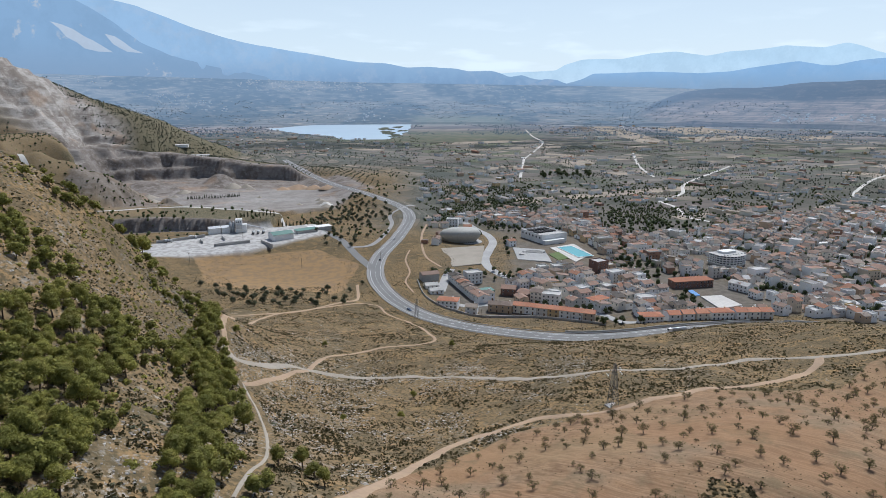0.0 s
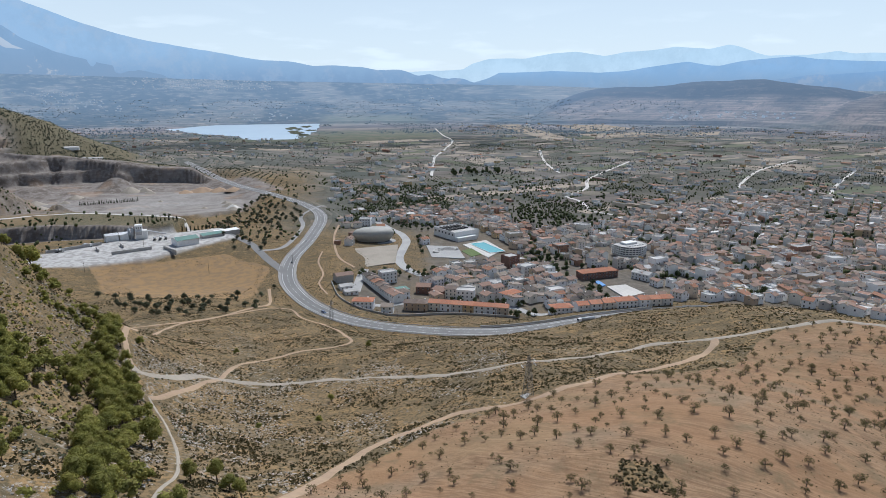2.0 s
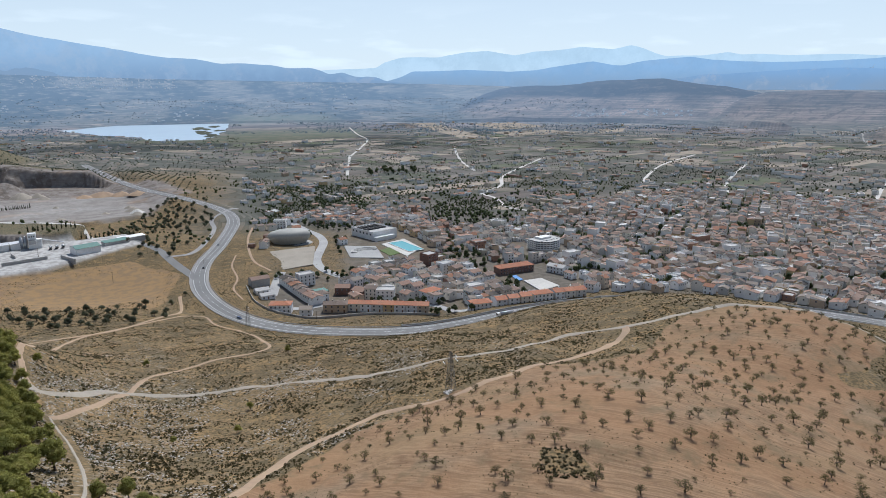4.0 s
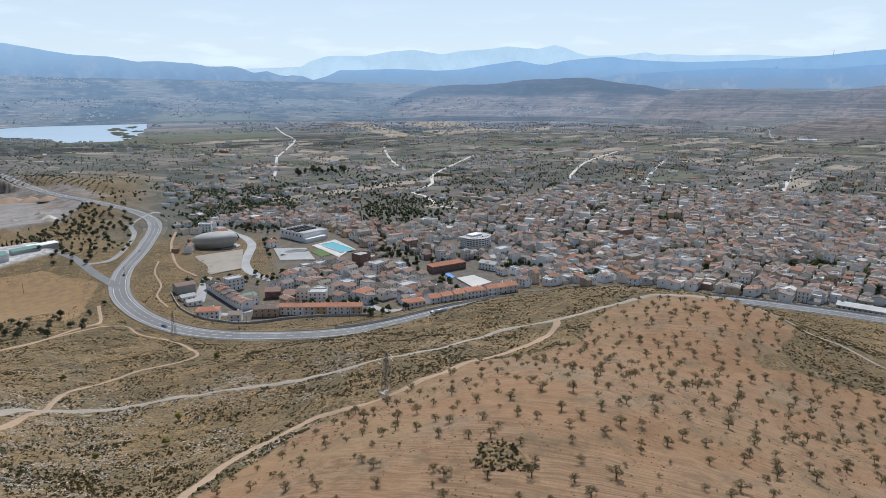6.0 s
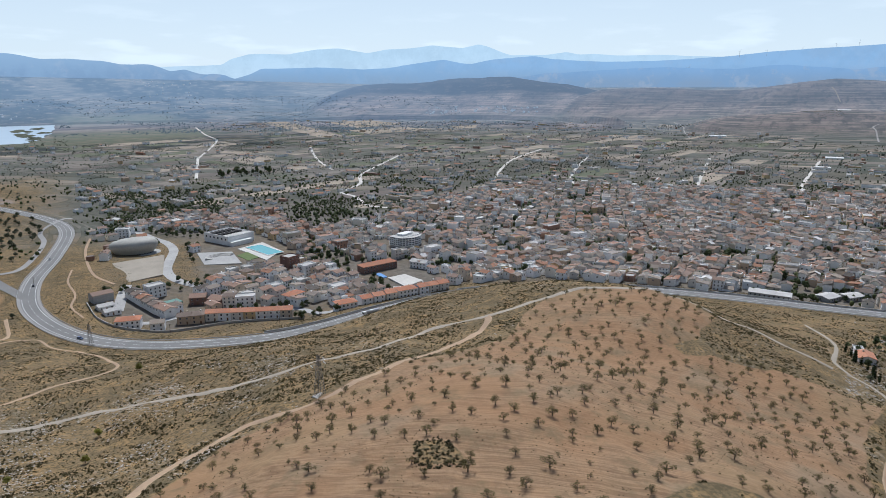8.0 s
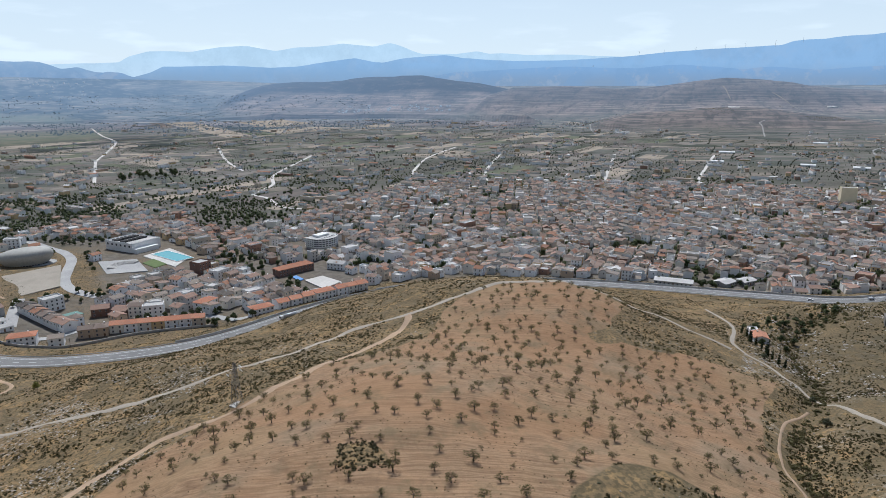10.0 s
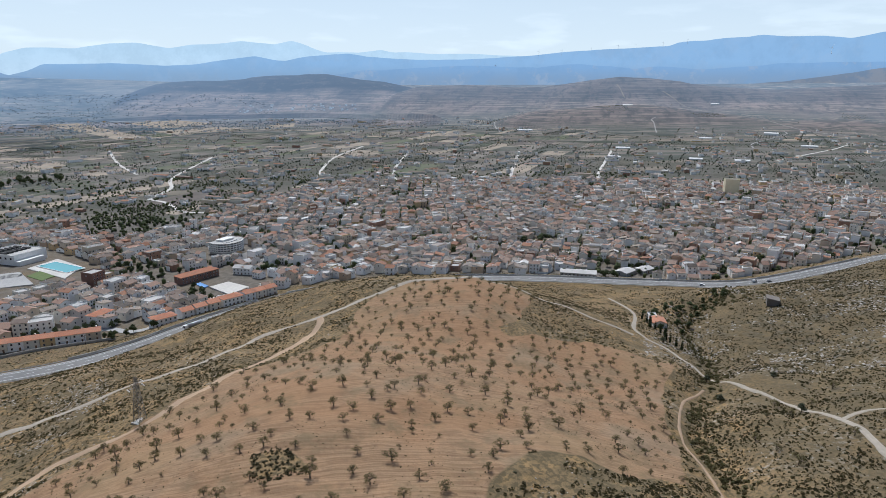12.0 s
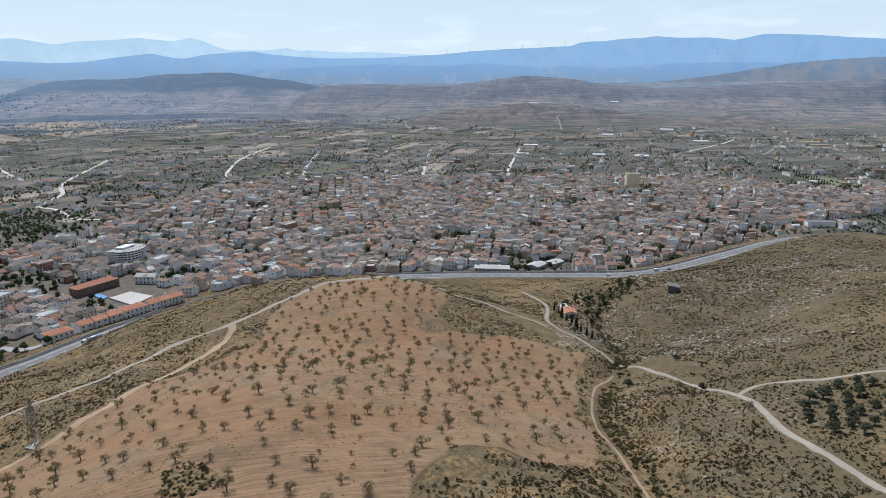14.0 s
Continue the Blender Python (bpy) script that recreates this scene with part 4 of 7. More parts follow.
def far_plain():
    """The hazy end of the plain, from the last fields to the foot of the mountains."""
    az = np.radians(np.concatenate([np.arange(-60, 108, 0.25), np.arange(108, 300, 4.0)]))
    r = np.unique(np.concatenate([np.geomspace(FAR_EAST, 4470, 190), [3295.0]]))
    n = len(az)
    x, y = np.outer(r, np.sin(az)), np.outer(r, np.cos(az))
    z = height(x, y) - 3 * inside(x, y, LAKE, 15)
    k = np.arange(len(r) - 1)[:, None] * n + np.arange(n)[None]
    k1 = np.arange(len(r) - 1)[:, None] * n + (np.arange(n)[None] + 1) % n
    quads = np.stack([k, k + n, k1 + n, k1], -1).reshape(-1, 4)
    quads = quads[((r[:-1, None] > 3294) | (az[None] < radians(107.6))).reshape(-1)]
    me = mesh_of("backdrop_plain", np.stack([x, y, z], -1).reshape(-1, 3), quads, M["far_plain"], smooth=True)
    x, y = x.ravel(), y.ravel()
    _, on, dark = far_hills(x, y, open_country(x, y)[0])
    wooded = step(-0.25, 0.25, vnoise(x, y, 200, 191) + 0.6 * vnoise(x, y, 60, 192)) * step(1400, 700, x) * (1 - on)
    me.attributes.new("cover", "FLOAT_COLOR", "POINT").data.foreach_set("color", np.stack([on, dark, wooded, inside(x, y + 30 * vnoise(x, y, 120, 193), MARSH, 60)], -1).ravel().astype(np.float32))
    return tagged(new("backdrop_plain", me), "hazy blue-grey farmland and hills towards the mountains", "plain", kind="structure")


def far_plain_material():
    k = Nodes("hazy_far_fields")
    c = field_colour(k)
    on, dark, wooded, marsh = k.attr("cover")
    c = k.mix(k.times(k.times(wooded, k.span(k.noise(0.02, 5, rough=0.7), 0.36, 0.5)), 0.85), c, (0.05, 0.058, 0.056))
    c = k.mix(k.times(marsh, 0.85), c, k.mix(k.span(k.noise(0.02, 4), 0.4, 0.6), (0.16, 0.15, 0.108), (0.12, 0.13, 0.09)))
    c = k.mix(on, c, hill_colour(k))
    c = k.mix(k.times(dark, k.span(k.noise(0.015, 6, rough=0.7), 0.3, 0.5, 0.55, 0.95)), c, (0.055, 0.056, 0.056))
    # haze is painted as blue emission that grows with distance
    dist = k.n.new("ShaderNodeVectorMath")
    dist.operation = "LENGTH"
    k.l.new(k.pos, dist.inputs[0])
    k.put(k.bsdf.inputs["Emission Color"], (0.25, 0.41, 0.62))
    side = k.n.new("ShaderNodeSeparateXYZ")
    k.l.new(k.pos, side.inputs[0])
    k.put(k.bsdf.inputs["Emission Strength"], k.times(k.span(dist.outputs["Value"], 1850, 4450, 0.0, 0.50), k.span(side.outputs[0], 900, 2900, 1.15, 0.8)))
    return k.done(c, 1.0, spec=0.0)


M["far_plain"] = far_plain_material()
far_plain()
s = Shape()
lk = spline(LAKE + LAKE[:1], 40)
lk = lk + np.stack([18 * vnoise(lk[:, 0], lk[:, 1], 60, 71), 18 * vnoise(lk[:, 0], lk[:, 1], 60, 72)], 1)
s.add([(x, y, -0.8) for x, y in lk[:-1]], [tuple(range(len(lk) - 1))])
tagged(new("lake", s.mesh("lake", M["lake"])), "still pale blue lake in the marsh", "lake", kind="structure")

for k, (x, y, r) in enumerate([(-261, 2903, 26), (-235, 2700, 22), (-211, 2592, 24), (-179, 2460, 20), (-207, 3039, 24), (-170, 2760, 20), (-172, 2330, 14), (-195, 2520, 12), (-225, 2850, 14)]):
    ring = [(x + r * (1 + 0.5 * float(vnoise(8 * math.cos(a), 8 * math.sin(a), 4, k))) * math.cos(a), y + 3.2 * r * (1 + 0.5 * float(vnoise(8 * math.cos(a), 8 * math.sin(a), 4, k + 9))) * math.sin(a)) for a in np.linspace(0, 2 * math.pi, 22)[:-1]]
    tagged(new("reed_bed", Shape().prism(ring, -2.0, -0.4).mesh("reed_bed", M["olive"])), "flat green reed bed in the lake", "reeds", "reed beds", "structure")

# ---- plants ----
rng = np.random.default_rng(7)


def ball(r=1.0, seed=0, rough=0.25):
    """A lumpy low ball, as vertices and faces."""
    bm = bmesh.new()
    bmesh.ops.create_icosphere(bm, subdivisions=1, radius=r)
    g = np.random.default_rng(seed)
    v = [tuple(np.array(p.co) * (1 + rough * g.uniform(-1, 1))) for p in bm.verts]
    f = [tuple(q.index for q in p.verts) for p in bm.faces]
    bm.free()
    return v, f


def crown(name, mat, blobs, tufts, size, seed, core=0.72, droop=0.0):
    """A crown of many small leaf tufts round a few uneven masses."""
    g = np.random.default_rng(seed)
    s = Shape()
    if core:
        for k, (x, y, z, r) in enumerate(blobs):
            v, f = ball(r * core, seed + k, 0.2)
            s.add([(x + a, y + b, z + c * 0.85) for a, b, c in v], f)
    w = np.array([b[3] ** 2 for b in blobs])
    for k in g.choice(len(blobs), tufts, p=w / w.sum()):
        x, y, z, r = blobs[k]
        d = g.normal(size=3)
        d[2] = d[2] * 0.8 + 0.15
        d /= np.linalg.norm(d)
        c = np.array([x, y, z]) + d * r * g.uniform(0.68, 1.08) * np.array([1, 1, 0.85])
        n = d * 0.8 + np.array([0, 0, 0.45]) + g.normal(size=3) * 0.5
        n /= np.linalg.norm(n)
        u = np.cross(n, g.normal(size=3))
        u /= np.linalg.norm(u)
        v = np.cross(n, u)
        h = size * g.uniform(0.6, 1.3)
        s.add([c - u * h, c - v * h * 0.6 + n * h * 0.25, c + u * h, c + v * h * 0.6 + n * h * 0.25], [(0, 1, 2), (0, 2, 3)])
    return s.mesh(name, mat)


def tree(name, label, mat, trunk_h, trunk_r, blobs, tufts, size, seed, core=0.72):
    """A tree: tapered trunk with limbs, and its crown as a part."""
    g = np.random.default_rng(seed + 50)
    s = Shape()
    bend = Vector((g.uniform(-0.12, 0.12), g.uniform(-0.12, 0.12), 0)) * trunk_h
    top = bend + Vector((0, 0, trunk_h))
    s.tube((0, 0, -0.6), bend * 0.4 + Vector((0, 0, trunk_h * 0.5)), trunk_r * 1.25, trunk_r * 0.9)
    s.tube(bend * 0.4 + Vector((0, 0, trunk_h * 0.5)), top, trunk_r * 0.9, trunk_r * 0.7)
    for x, y, z, r in blobs:
        mid = (Vector((x, y, z)) + top) / 2 + Vector((0, 0, -0.15 * r))
        s.tube(top, mid, trunk_r * 0.55, trunk_r * 0.36, 5)
        s.tube(mid, (x, y, z), trunk_r * 0.36, trunk_r * 0.1, 4)
        for _ in range(2):
            e = Vector((x, y, z)) + Vector(g.normal(size=3)) * r * 0.55
            s.tube(mid, e, trunk_r * 0.22, trunk_r * 0.06, 3)
    root = new(name, s.mesh(name + "_trunk", M["bark"]))
    part("crown", crown(name + "_crown", mat, blobs, tufts, size, seed, core), root)
    return tagged(root, label, "tree")


def blobs_for(seed, n, spread, low, high, r0, r1):
    g = np.random.default_rng(seed)
    out = []
    for k in range(n):
        a = 2 * math.pi * k / n + g.uniform(-0.5, 0.5)
        f = g.uniform(0.45, 1.0)
        out.append((spread * f * math.cos(a), spread * f * math.sin(a), g.uniform(low, high) - 0.25 * (high - low) * f, g.uniform(r0, r1)))
    out.append((0, 0, high, r1))
    return out


SAPLINGS = [tree("pine_tree", "young pine on the stony slope", M["pine"], 1.6, 0.12, blobs_for(70 + k, 5, 1.2, 1.8, 3.2, 0.8, 1.2), 300, 0.34, 140 + k, 0.7) for k in range(4)]
PINES = [tree("pine_tree", "green rounded pine on the stony slope", M["pine"], 2.2, 0.16, blobs_for(k, 6, 1.35, 2.6, 4.3, 0.85, 1.3), 1700, 0.15, 100 + k, 0.76) for k in range(4)]
ALMONDS = [tree("almond_tree", "sparse grey-green almond tree in ploughed soil", M["almond"], 1.1, 0.15, blobs_for(20 + k, 7, 1.55, 1.5, 2.3, 0.45, 0.75), 330, 0.14, 200 + k, 0.0) for k in range(4)]
OLIVES = [tree("olive_tree", "silvery green olive tree on dry ground", M["olive"], 1.1, 0.22, blobs_for(40 + k, 6, 1.3, 1.7, 2.9, 0.8, 1.2), 380, 0.27, 300 + k, 0.7) for k in range(3)]
BROADS = [tree("garden_tree", "dark leafy tree between the houses", M["broad"], 1.8, 0.2, blobs_for(60 + k, 6, 1.7, 2.8, 4.8, 1.1, 1.7), 280, 0.5, 400 + k, 0.78) for k in range(3)]
CYPRESS = [tree("cypress_tree", "narrow dark cypress in a row", M["cypress"], 1.0, 0.15, [(0, 0, 1.6, 0.9), (0.1, 0, 3, 0.95), (0, 0.1, 4.6, 0.8), (0, 0, 6.2, 0.6), (0, 0, 7.6, 0.35)], 360, 0.3, 500, 0.8)]


def stand(protos, x, y, size=1.0, sink=0.05, group=""):
    p = protos[int(rng.integers(len(protos)))]
    k = size * rng.uniform(0.85, 1.15)
    m = pose(x, y, ground_z(x, y) - sink, rng.uniform(-4, 4), rng.uniform(-4, 4), rng.uniform(0, 360)) @ Matrix.Diagonal((k, k, k * rng.uniform(0.85, 1.15), 1))
    ob = copy_thing(p, m)
    if group:
        ob["group"] = group
    return ob


def scatter(outline, n, gap, keep=None, tries=30):
    """Up to n places inside an outline, gap metres apart."""
    c = np.array(outline, float)
    lo, hi = c.min(0), c.max(0)
    out = []
    for _ in range(n * tries):
        p = rng.uniform(lo, hi)
        if len(out) >= n:
            break
        if inside(p[:1], p[1:], outline)[0] < 0.5 or (keep and not keep(*p)):
            continue
        if all((p[0] - q[0]) ** 2 + (p[1] - q[1]) ** 2 > gap * gap for q in out):
            out.append(tuple(p))
    return out


TRACK_LINES = [spline(t[4], 4) for t in TRACKS]


def clear(x, y, room=3.0):
    """True where no road or track runs within that many metres."""
    a, b = np.array([x]), np.array([y])
    if line_distance(a, b, ROAD_LINE)[0][0] < 8 + room:
        return False
    return all(line_distance(a, b, t)[0][0] > room for t in TRACK_LINES)


# almond trees in rows
turn = radians(38)
spots = []
for i in range(-40, 70):
    for j in range(-40, 70):
        u, v = i * 7.2 + rng.normal(0, 1.4) + (j % 2) * 1.8, j * 7.0 + rng.normal(0, 1.3)
        x, y = u * math.cos(turn) - v * math.sin(turn), u * math.sin(turn) + v * math.cos(turn)
        if rng.random() > 0.12 and math.hypot(x, y) > 85:
            spots.append((x, y))
spots = [p for p, k in zip(spots, inside(np.array([p[0] for p in spots]), np.array([p[1] for p in spots]), ORCHARD)) if k > 0.5 and clear(*p, 2.4)]
rng.shuffle(spots)
spots = sorted(spots[:640], key=lambda p: p[0] ** 2 + p[1] ** 2)
for x, y in spots[:285]:
    stand(ALMONDS, x, y, rng.choice([0.4, 0.6, 0.7, 0.8, 0.95]), group="almond orchard")
for x, y in [(150, 30), (170, 44), (185, 60), (205, 64), (230, 70), (160, 62), (196, 38), (214, 60), (260, 60), (290, 90), (236, 60), (330, 40), (178, 52), (142, 40)]:
    stand(ALMONDS, x, y, rng.uniform(0.7, 1.1), group="scattered trees in the valley")
# pines on the slope
PINE_ZONES = [([(-50, 62), (-68, 66), (-84, 92), (-97, 124), (-100, 152), (-92, 172), (-80, 158), (-72, 132), (-66, 112), (-59, 93), (-55, 80)], 150, 2.4, 0.97), ([(-38, 74), (-46, 90), (-50, 107), (-63, 140), (-76, 171), (-91, 220), (-98, 266), (-85, 234), (-70, 200), (-57, 159), (-46, 119), (-40, 96), (-33, 80)], 132, 2.4, 1.0)]
for outline, n, gap, size in PINE_ZONES:
    for x, y in scatter(outline, n, gap, lambda a, b: clear(a, b, 1.5)):
        stand(PINES, x, y, size * rng.choice([0.65, 0.85, 1.0, 1.2]), group="pines on the slope")
for x, y, k in [(-128, 268, 2.0), (-50, 147, 1.5), (-12, 241, 0.6), (-15, 209, 0.55), (-34, 200, 0.6), (5, 327, 0.8), (-62, 317, 0.75), (-31, 127, 0.9), (-35, 122, 0.9), (-27, 120, 0.8), (-24, 116, 0.8), (-55, 132, 0.8)]:
    stand(PINES, x, y, k)
# olives in the dry fields
for x, y in scatter([(-200, 505), (-70, 500), (-66, 530), (-80, 470), (-60, 448), (-130, 400), (-150, 430)], 46, 8, lambda a, b: clear(a, b, 3)):
    stand(OLIVES, x, y, 1.15, group="olive trees by the field")
for x, y in scatter([(-130, 645), (-72, 640), (-76, 760), (-130, 800), (-200, 800), (-150, 740)], 34, 8, lambda a, b: clear(a, b, 3)):
    stand(OLIVES, x, y, 1.2, group="olive trees by the side road")
for x, y in scatter([(-160, 800), (-70, 780), (-66, 900), (-90, 1000), (-150, 1010), (-160, 900)], 90, 7.5, lambda a, b: clear(a, b, 4)):
    stand(OLIVES, x, y, 1.3, group="olive trees by the pit")
for x, y in scatter([(188, 26), (214, 24), (240, 6), (240, -20), (175, 0)], 46, 4.6, lambda a, b: clear(a, b, 3)):
    stand(OLIVES, x, y, 0.85, group="olive grove on the slope")


def joined(name, templates, places, mat, sink=0.0, squash=(1, 1)):
    """Many small growths or stones in one mesh: rows of x, y, size."""
    places = np.array(places, float)
    pick, spin = rng.integers(len(templates), size=len(places)), rng.uniform(0, 2 * np.pi, len(places))
    tall = rng.uniform(*squash, len(places)) if squash[0] != squash[1] else np.full(len(places), squash[0])
    z = heights(places[:, 0], places[:, 1]) - sink * places[:, 2]
    V, F, n = [], [], 0
    for t, (v, f) in enumerate(templates):
        v, f = np.array(v, float), np.array(f)
        p, a, q = places[pick == t], spin[pick == t], tall[pick == t]
        zz = z[pick == t]
        c, d = np.cos(a)[:, None], np.sin(a)[:, None]
        k = p[:, 2:3]
        x = p[:, 0:1] + (v[None, :, 0] * c - v[None, :, 1] * d) * k
        y = p[:, 1:2] + (v[None, :, 0] * d + v[None, :, 1] * c) * k
        V.append(np.stack([x, y, zz[:, None] + v[None, :, 2] * k * q[:, None]], -1).reshape(-1, 3))
        F.append((f[None] + (np.arange(len(p)) * len(v))[:, None, None]).reshape(-1, 3) + n)
        n += len(p) * len(v)
    V, F = np.vstack(V), np.vstack(F)
    me = bpy.data.meshes.new(name)
    me.vertices.add(len(V))
    me.vertices.foreach_set("co", V.ravel())
    me.loops.add(F.size)
    me.loops.foreach_set("vertex_index", F.ravel().astype(np.int32))
    me.polygons.add(len(F))
    me.polygons.foreach_set("loop_start", np.arange(len(F), dtype=np.int32) * 3)
    me.update(calc_edges=True)
    me.materials.append(mat)
    return new(name, me)


def tuft(seed, n=4):
    """A low bush of a few leaning blades."""
    g = np.random.default_rng(seed)
    v, f = [], []
    for k in range(n):
        a, r = 2 * math.pi * k / n + g.uniform(-0.5, 0.5), g.uniform(0.35, 0.6)
        c = np.array([r * math.cos(a), r * math.sin(a), 0.0])
        w = np.array([-math.sin(a), math.cos(a), 0]) * g.uniform(0.28, 0.5)
        top = c * g.uniform(0.5, 1.2) + np.array([g.uniform(-0.15, 0.15), g.uniform(-0.15, 0.15), g.uniform(0.3, 0.55)])
        i = len(v)
        v += [tuple(c - w), tuple(c + w), tuple(top + w * 0.7), tuple(top - w * 0.7)]
        f += [(i, i + 1, i + 2), (i, i + 2, i + 3)]
    return v, f


def stone(seed):
    g = np.random.default_rng(seed)
    bm = bmesh.new()
    bmesh.ops.create_icosphere(bm, subdivisions=1, radius=0.5)
    v = [tuple(np.round(np.array(p.co) * g.uniform(0.7, 1.2), 3) * np.array([1.3, 0.9, 0.6])) for p in bm.verts]
    f = [tuple(q.index for q in p.verts) for p in bm.faces]
    bm.free()
    return v, f


def clump(seed, n=3):
    """A far tree: a few lumpy masses on a short stem."""
    g = np.random.default_rng(seed)
    v, f = [], []
    for k in range(n):
        bm = bmesh.new()
        bmesh.ops.create_icosphere(bm, subdivisions=1, radius=g.uniform(0.45, 0.75))
        o = g.uniform(-0.5, 0.5, 3) * np.array([1, 1, 0.5]) + np.array([0, 0, 0.75])
        i = len(v)
        v += [tuple(np.array(p.co) * g.uniform(0.75, 1.2) + o) for p in bm.verts]
        f += [tuple(q.index + i for q in p.verts) for p in bm.faces]
        bm.free()
    return v, f


def bush(seed, n=26):
    """A low leafy bush: small leaf tufts over an uneven dome."""
    g = np.random.default_rng(seed)
    v, f = [], []
    lobes = [(g.uniform(-0.45, 0.45), g.uniform(-0.45, 0.45), g.uniform(0.35, 0.75)) for _ in range(3)]
    for k in range(n):
        a, e, lobe = g.uniform(0, 2 * math.pi), math.asin(g.uniform(-0.1, 1.0)), lobes[k % 3]
        d = np.array([math.cos(a) * math.cos(e), math.sin(a) * math.cos(e), math.sin(e)])
        c = np.array([lobe[0], lobe[1], 0.35 * lobe[2]]) + d * lobe[2] * g.uniform(0.7, 1.1)
        u = np.cross(d, g.normal(size=3))
        u = u / np.linalg.norm(u) * g.uniform(0.16, 0.34)
        w = np.cross(d + 0.4 * g.normal(size=3), u) * g.uniform(0.6, 1.0)
        i = len(v)
        v += [tuple(c - u), tuple(c - w), tuple(c + u), tuple(c + w)]
        f += [(i, i + 1, i + 2), (i, i + 2, i + 3)]
    core, shell = ball(0.42, seed, 0.3)
    f += [tuple(q + len(v) for q in t) for t in shell]
    v += [(x, y, z + 0.28) for x, y, z in core]
    return v, f


def spread(n, near, far, low=-42, high=98, power=1.0):
    """Random places in a sector round the hill."""
    r = np.sqrt(rng.uniform(near ** (2 * power), far ** (2 * power), n)) ** (1 / power)
    a = np.radians(rng.uniform(low, high, n))
    return r * np.sin(a), r * np.cos(a)


def free_of_tracks(x, y, room):
    ok = line_distance(x, y, BED_LINE)[0] > 8 + room
    for t in TRACK_LINES:
        ok &= line_distance(x, y, t)[0] > room
    return ok


def wild_places(n, near, far, low, high, power, sizes, thin=0.0, seed=91, patch=16):
    x, y = spread(n, near, far, low, high, power)
    z = heights(x, y)
    ok = free_of_tracks(x, y, 2.0) & (inside(x, y, ORCHARD, 2) < 0.3) & ((z > 4) | (inside(x, y, BEND) > 0.5)) & (vnoise(x, y, patch, seed) + 0.5 * vnoise(x, y, 5, seed + 1) > thin)
    ok &= inside(x, y, YARD, 3) < 0.1
    x, y = x[ok], y[ok]
    return np.stack([x, y, rng.uniform(*sizes, len(x)) * rng.uniform(0.6, 1.3, len(x))], 1)


def pattern(ob):
    """A tree's trunk and crown as one template of triangles with two materials."""
    v, f, m = [], [], []
    for k, o in enumerate((ob, ob.children[0])):
        o.data.calc_loop_triangles()
        f += [tuple(i + len(v) for i in t.vertices) for t in o.data.loop_triangles]
        m += [k] * len(o.data.loop_triangles)
        v += [tuple(p.co) for p in o.data.vertices]
    return v, f, m


def far_grove(name, protos, places, mats):
    made = [pattern(p) for p in protos]
    state = rng.bit_generator.state
    ob = joined(name, [(v, f) for v, f, m in made], places, mats[0])
    rng.bit_generator.state = state
    pick = rng.integers(len(made), size=len(places))
    index = np.concatenate([np.tile(m, int((pick == t).sum())) for t, (v, f, m) in enumerate(made)])
    ob.data.materials.append(mats[1])
    ob.data.polygons.foreach_set("material_index", index.astype(np.int32))
    return ob


tagged(far_grove("almond_trees", ALMONDS, [(x, y, rng.uniform(0.5, 1.0)) for x, y in spots[285:]], [M["bark"], M["almond"]]), "far rows of the almond orchard near the crest", "trees", kind="stuff")
TUFTS, STONES, BUSHES = [tuft(k) for k in range(6)], [stone(k) for k in range(6)], [bush(k) for k in range(6)]
PAIRS, LUMPS = [clump(10 + k, 2) for k in range(6)], [clump(20 + k, 1) for k in range(6)]
tagged(joined("scrub", TUFTS, np.vstack([wild_places(95000, 85, 720, -42, 36, 0.5, (0.25, 0.62), -0.45), wild_places(90000, 85, 560, -42, 98, 0.55, (0.35, 0.95), 0.1, 121, 11), wild_places(70000, 85, 720, 36, 98, 0.5, (0.28, 0.75), -0.35, 113, 24)]), M["scrub"]), "low grey-brown scrub and dry grass tufts on the slopes", "scrub", kind="stuff")
tagged(joined("green_bushes", BUSHES, np.vstack([wild_places(1300, 85, 480, -42, 60, 0.6, (0.3, 0.6), 0.15, 95, 30), wild_places(1500, 85, 330, -40, -14, 0.7, (0.4, 0.9), 0.1, 96, 30)]), M["olive"], 0.2), "small dark green bushes on the slopes", "bushes", kind="stuff")
tagged(joined("stones", STONES, np.vstack([wild_places(12000, 85, 430, -42, 98, 0.55, (0.25, 0.75), 0.25, 97, 22), wild_places(17000, 100, 300, -20, 14, 0.7, (0.3, 0.9), 0.2, 103, 17), wild_places(9000, 90, 300, -40, -12, 0.7, (0.3, 0.85), 0.05, 99, 26), wild_places(9000, 300, 520, 62, 90, 0.9, (0.6, 1.8), 0.15, 101, 30)]), M["rock"], 0.1), "pale limestone blocks and rubble on the slopes", "rocks", kind="stuff")
x, y = spread(5200, 80, 130, 15, 60)
patch = inside(x, y, [(50, 106), (54, 117), (61, 114), (60, 101)])
tagged(joined("thicket", BUSHES, np.stack([x, y, rng.uniform(0.3, 0.65, len(x))], 1)[patch > 0.5], M["scrub"], 0.2), "rocky thicket left among the almond trees", "bushes", kind="stuff")

x, y = spread(17000, 60, 290, -20, 75, 0.8)
weedy = (inside(x, y, ORCHARD, 2) > 0.6) & free_of_tracks(x, y, 1.5) & (vnoise(x, y, 14, 105) + 0.6 * vnoise(x, y, 4, 106) > 0.0)
tagged(joined("weeds", TUFTS, np.stack([x, y, rng.uniform(0.12, 0.32, len(x))], 1)[weedy], M["scrub"]), "dry weeds between the almond trees", "weeds", kind="stuff")

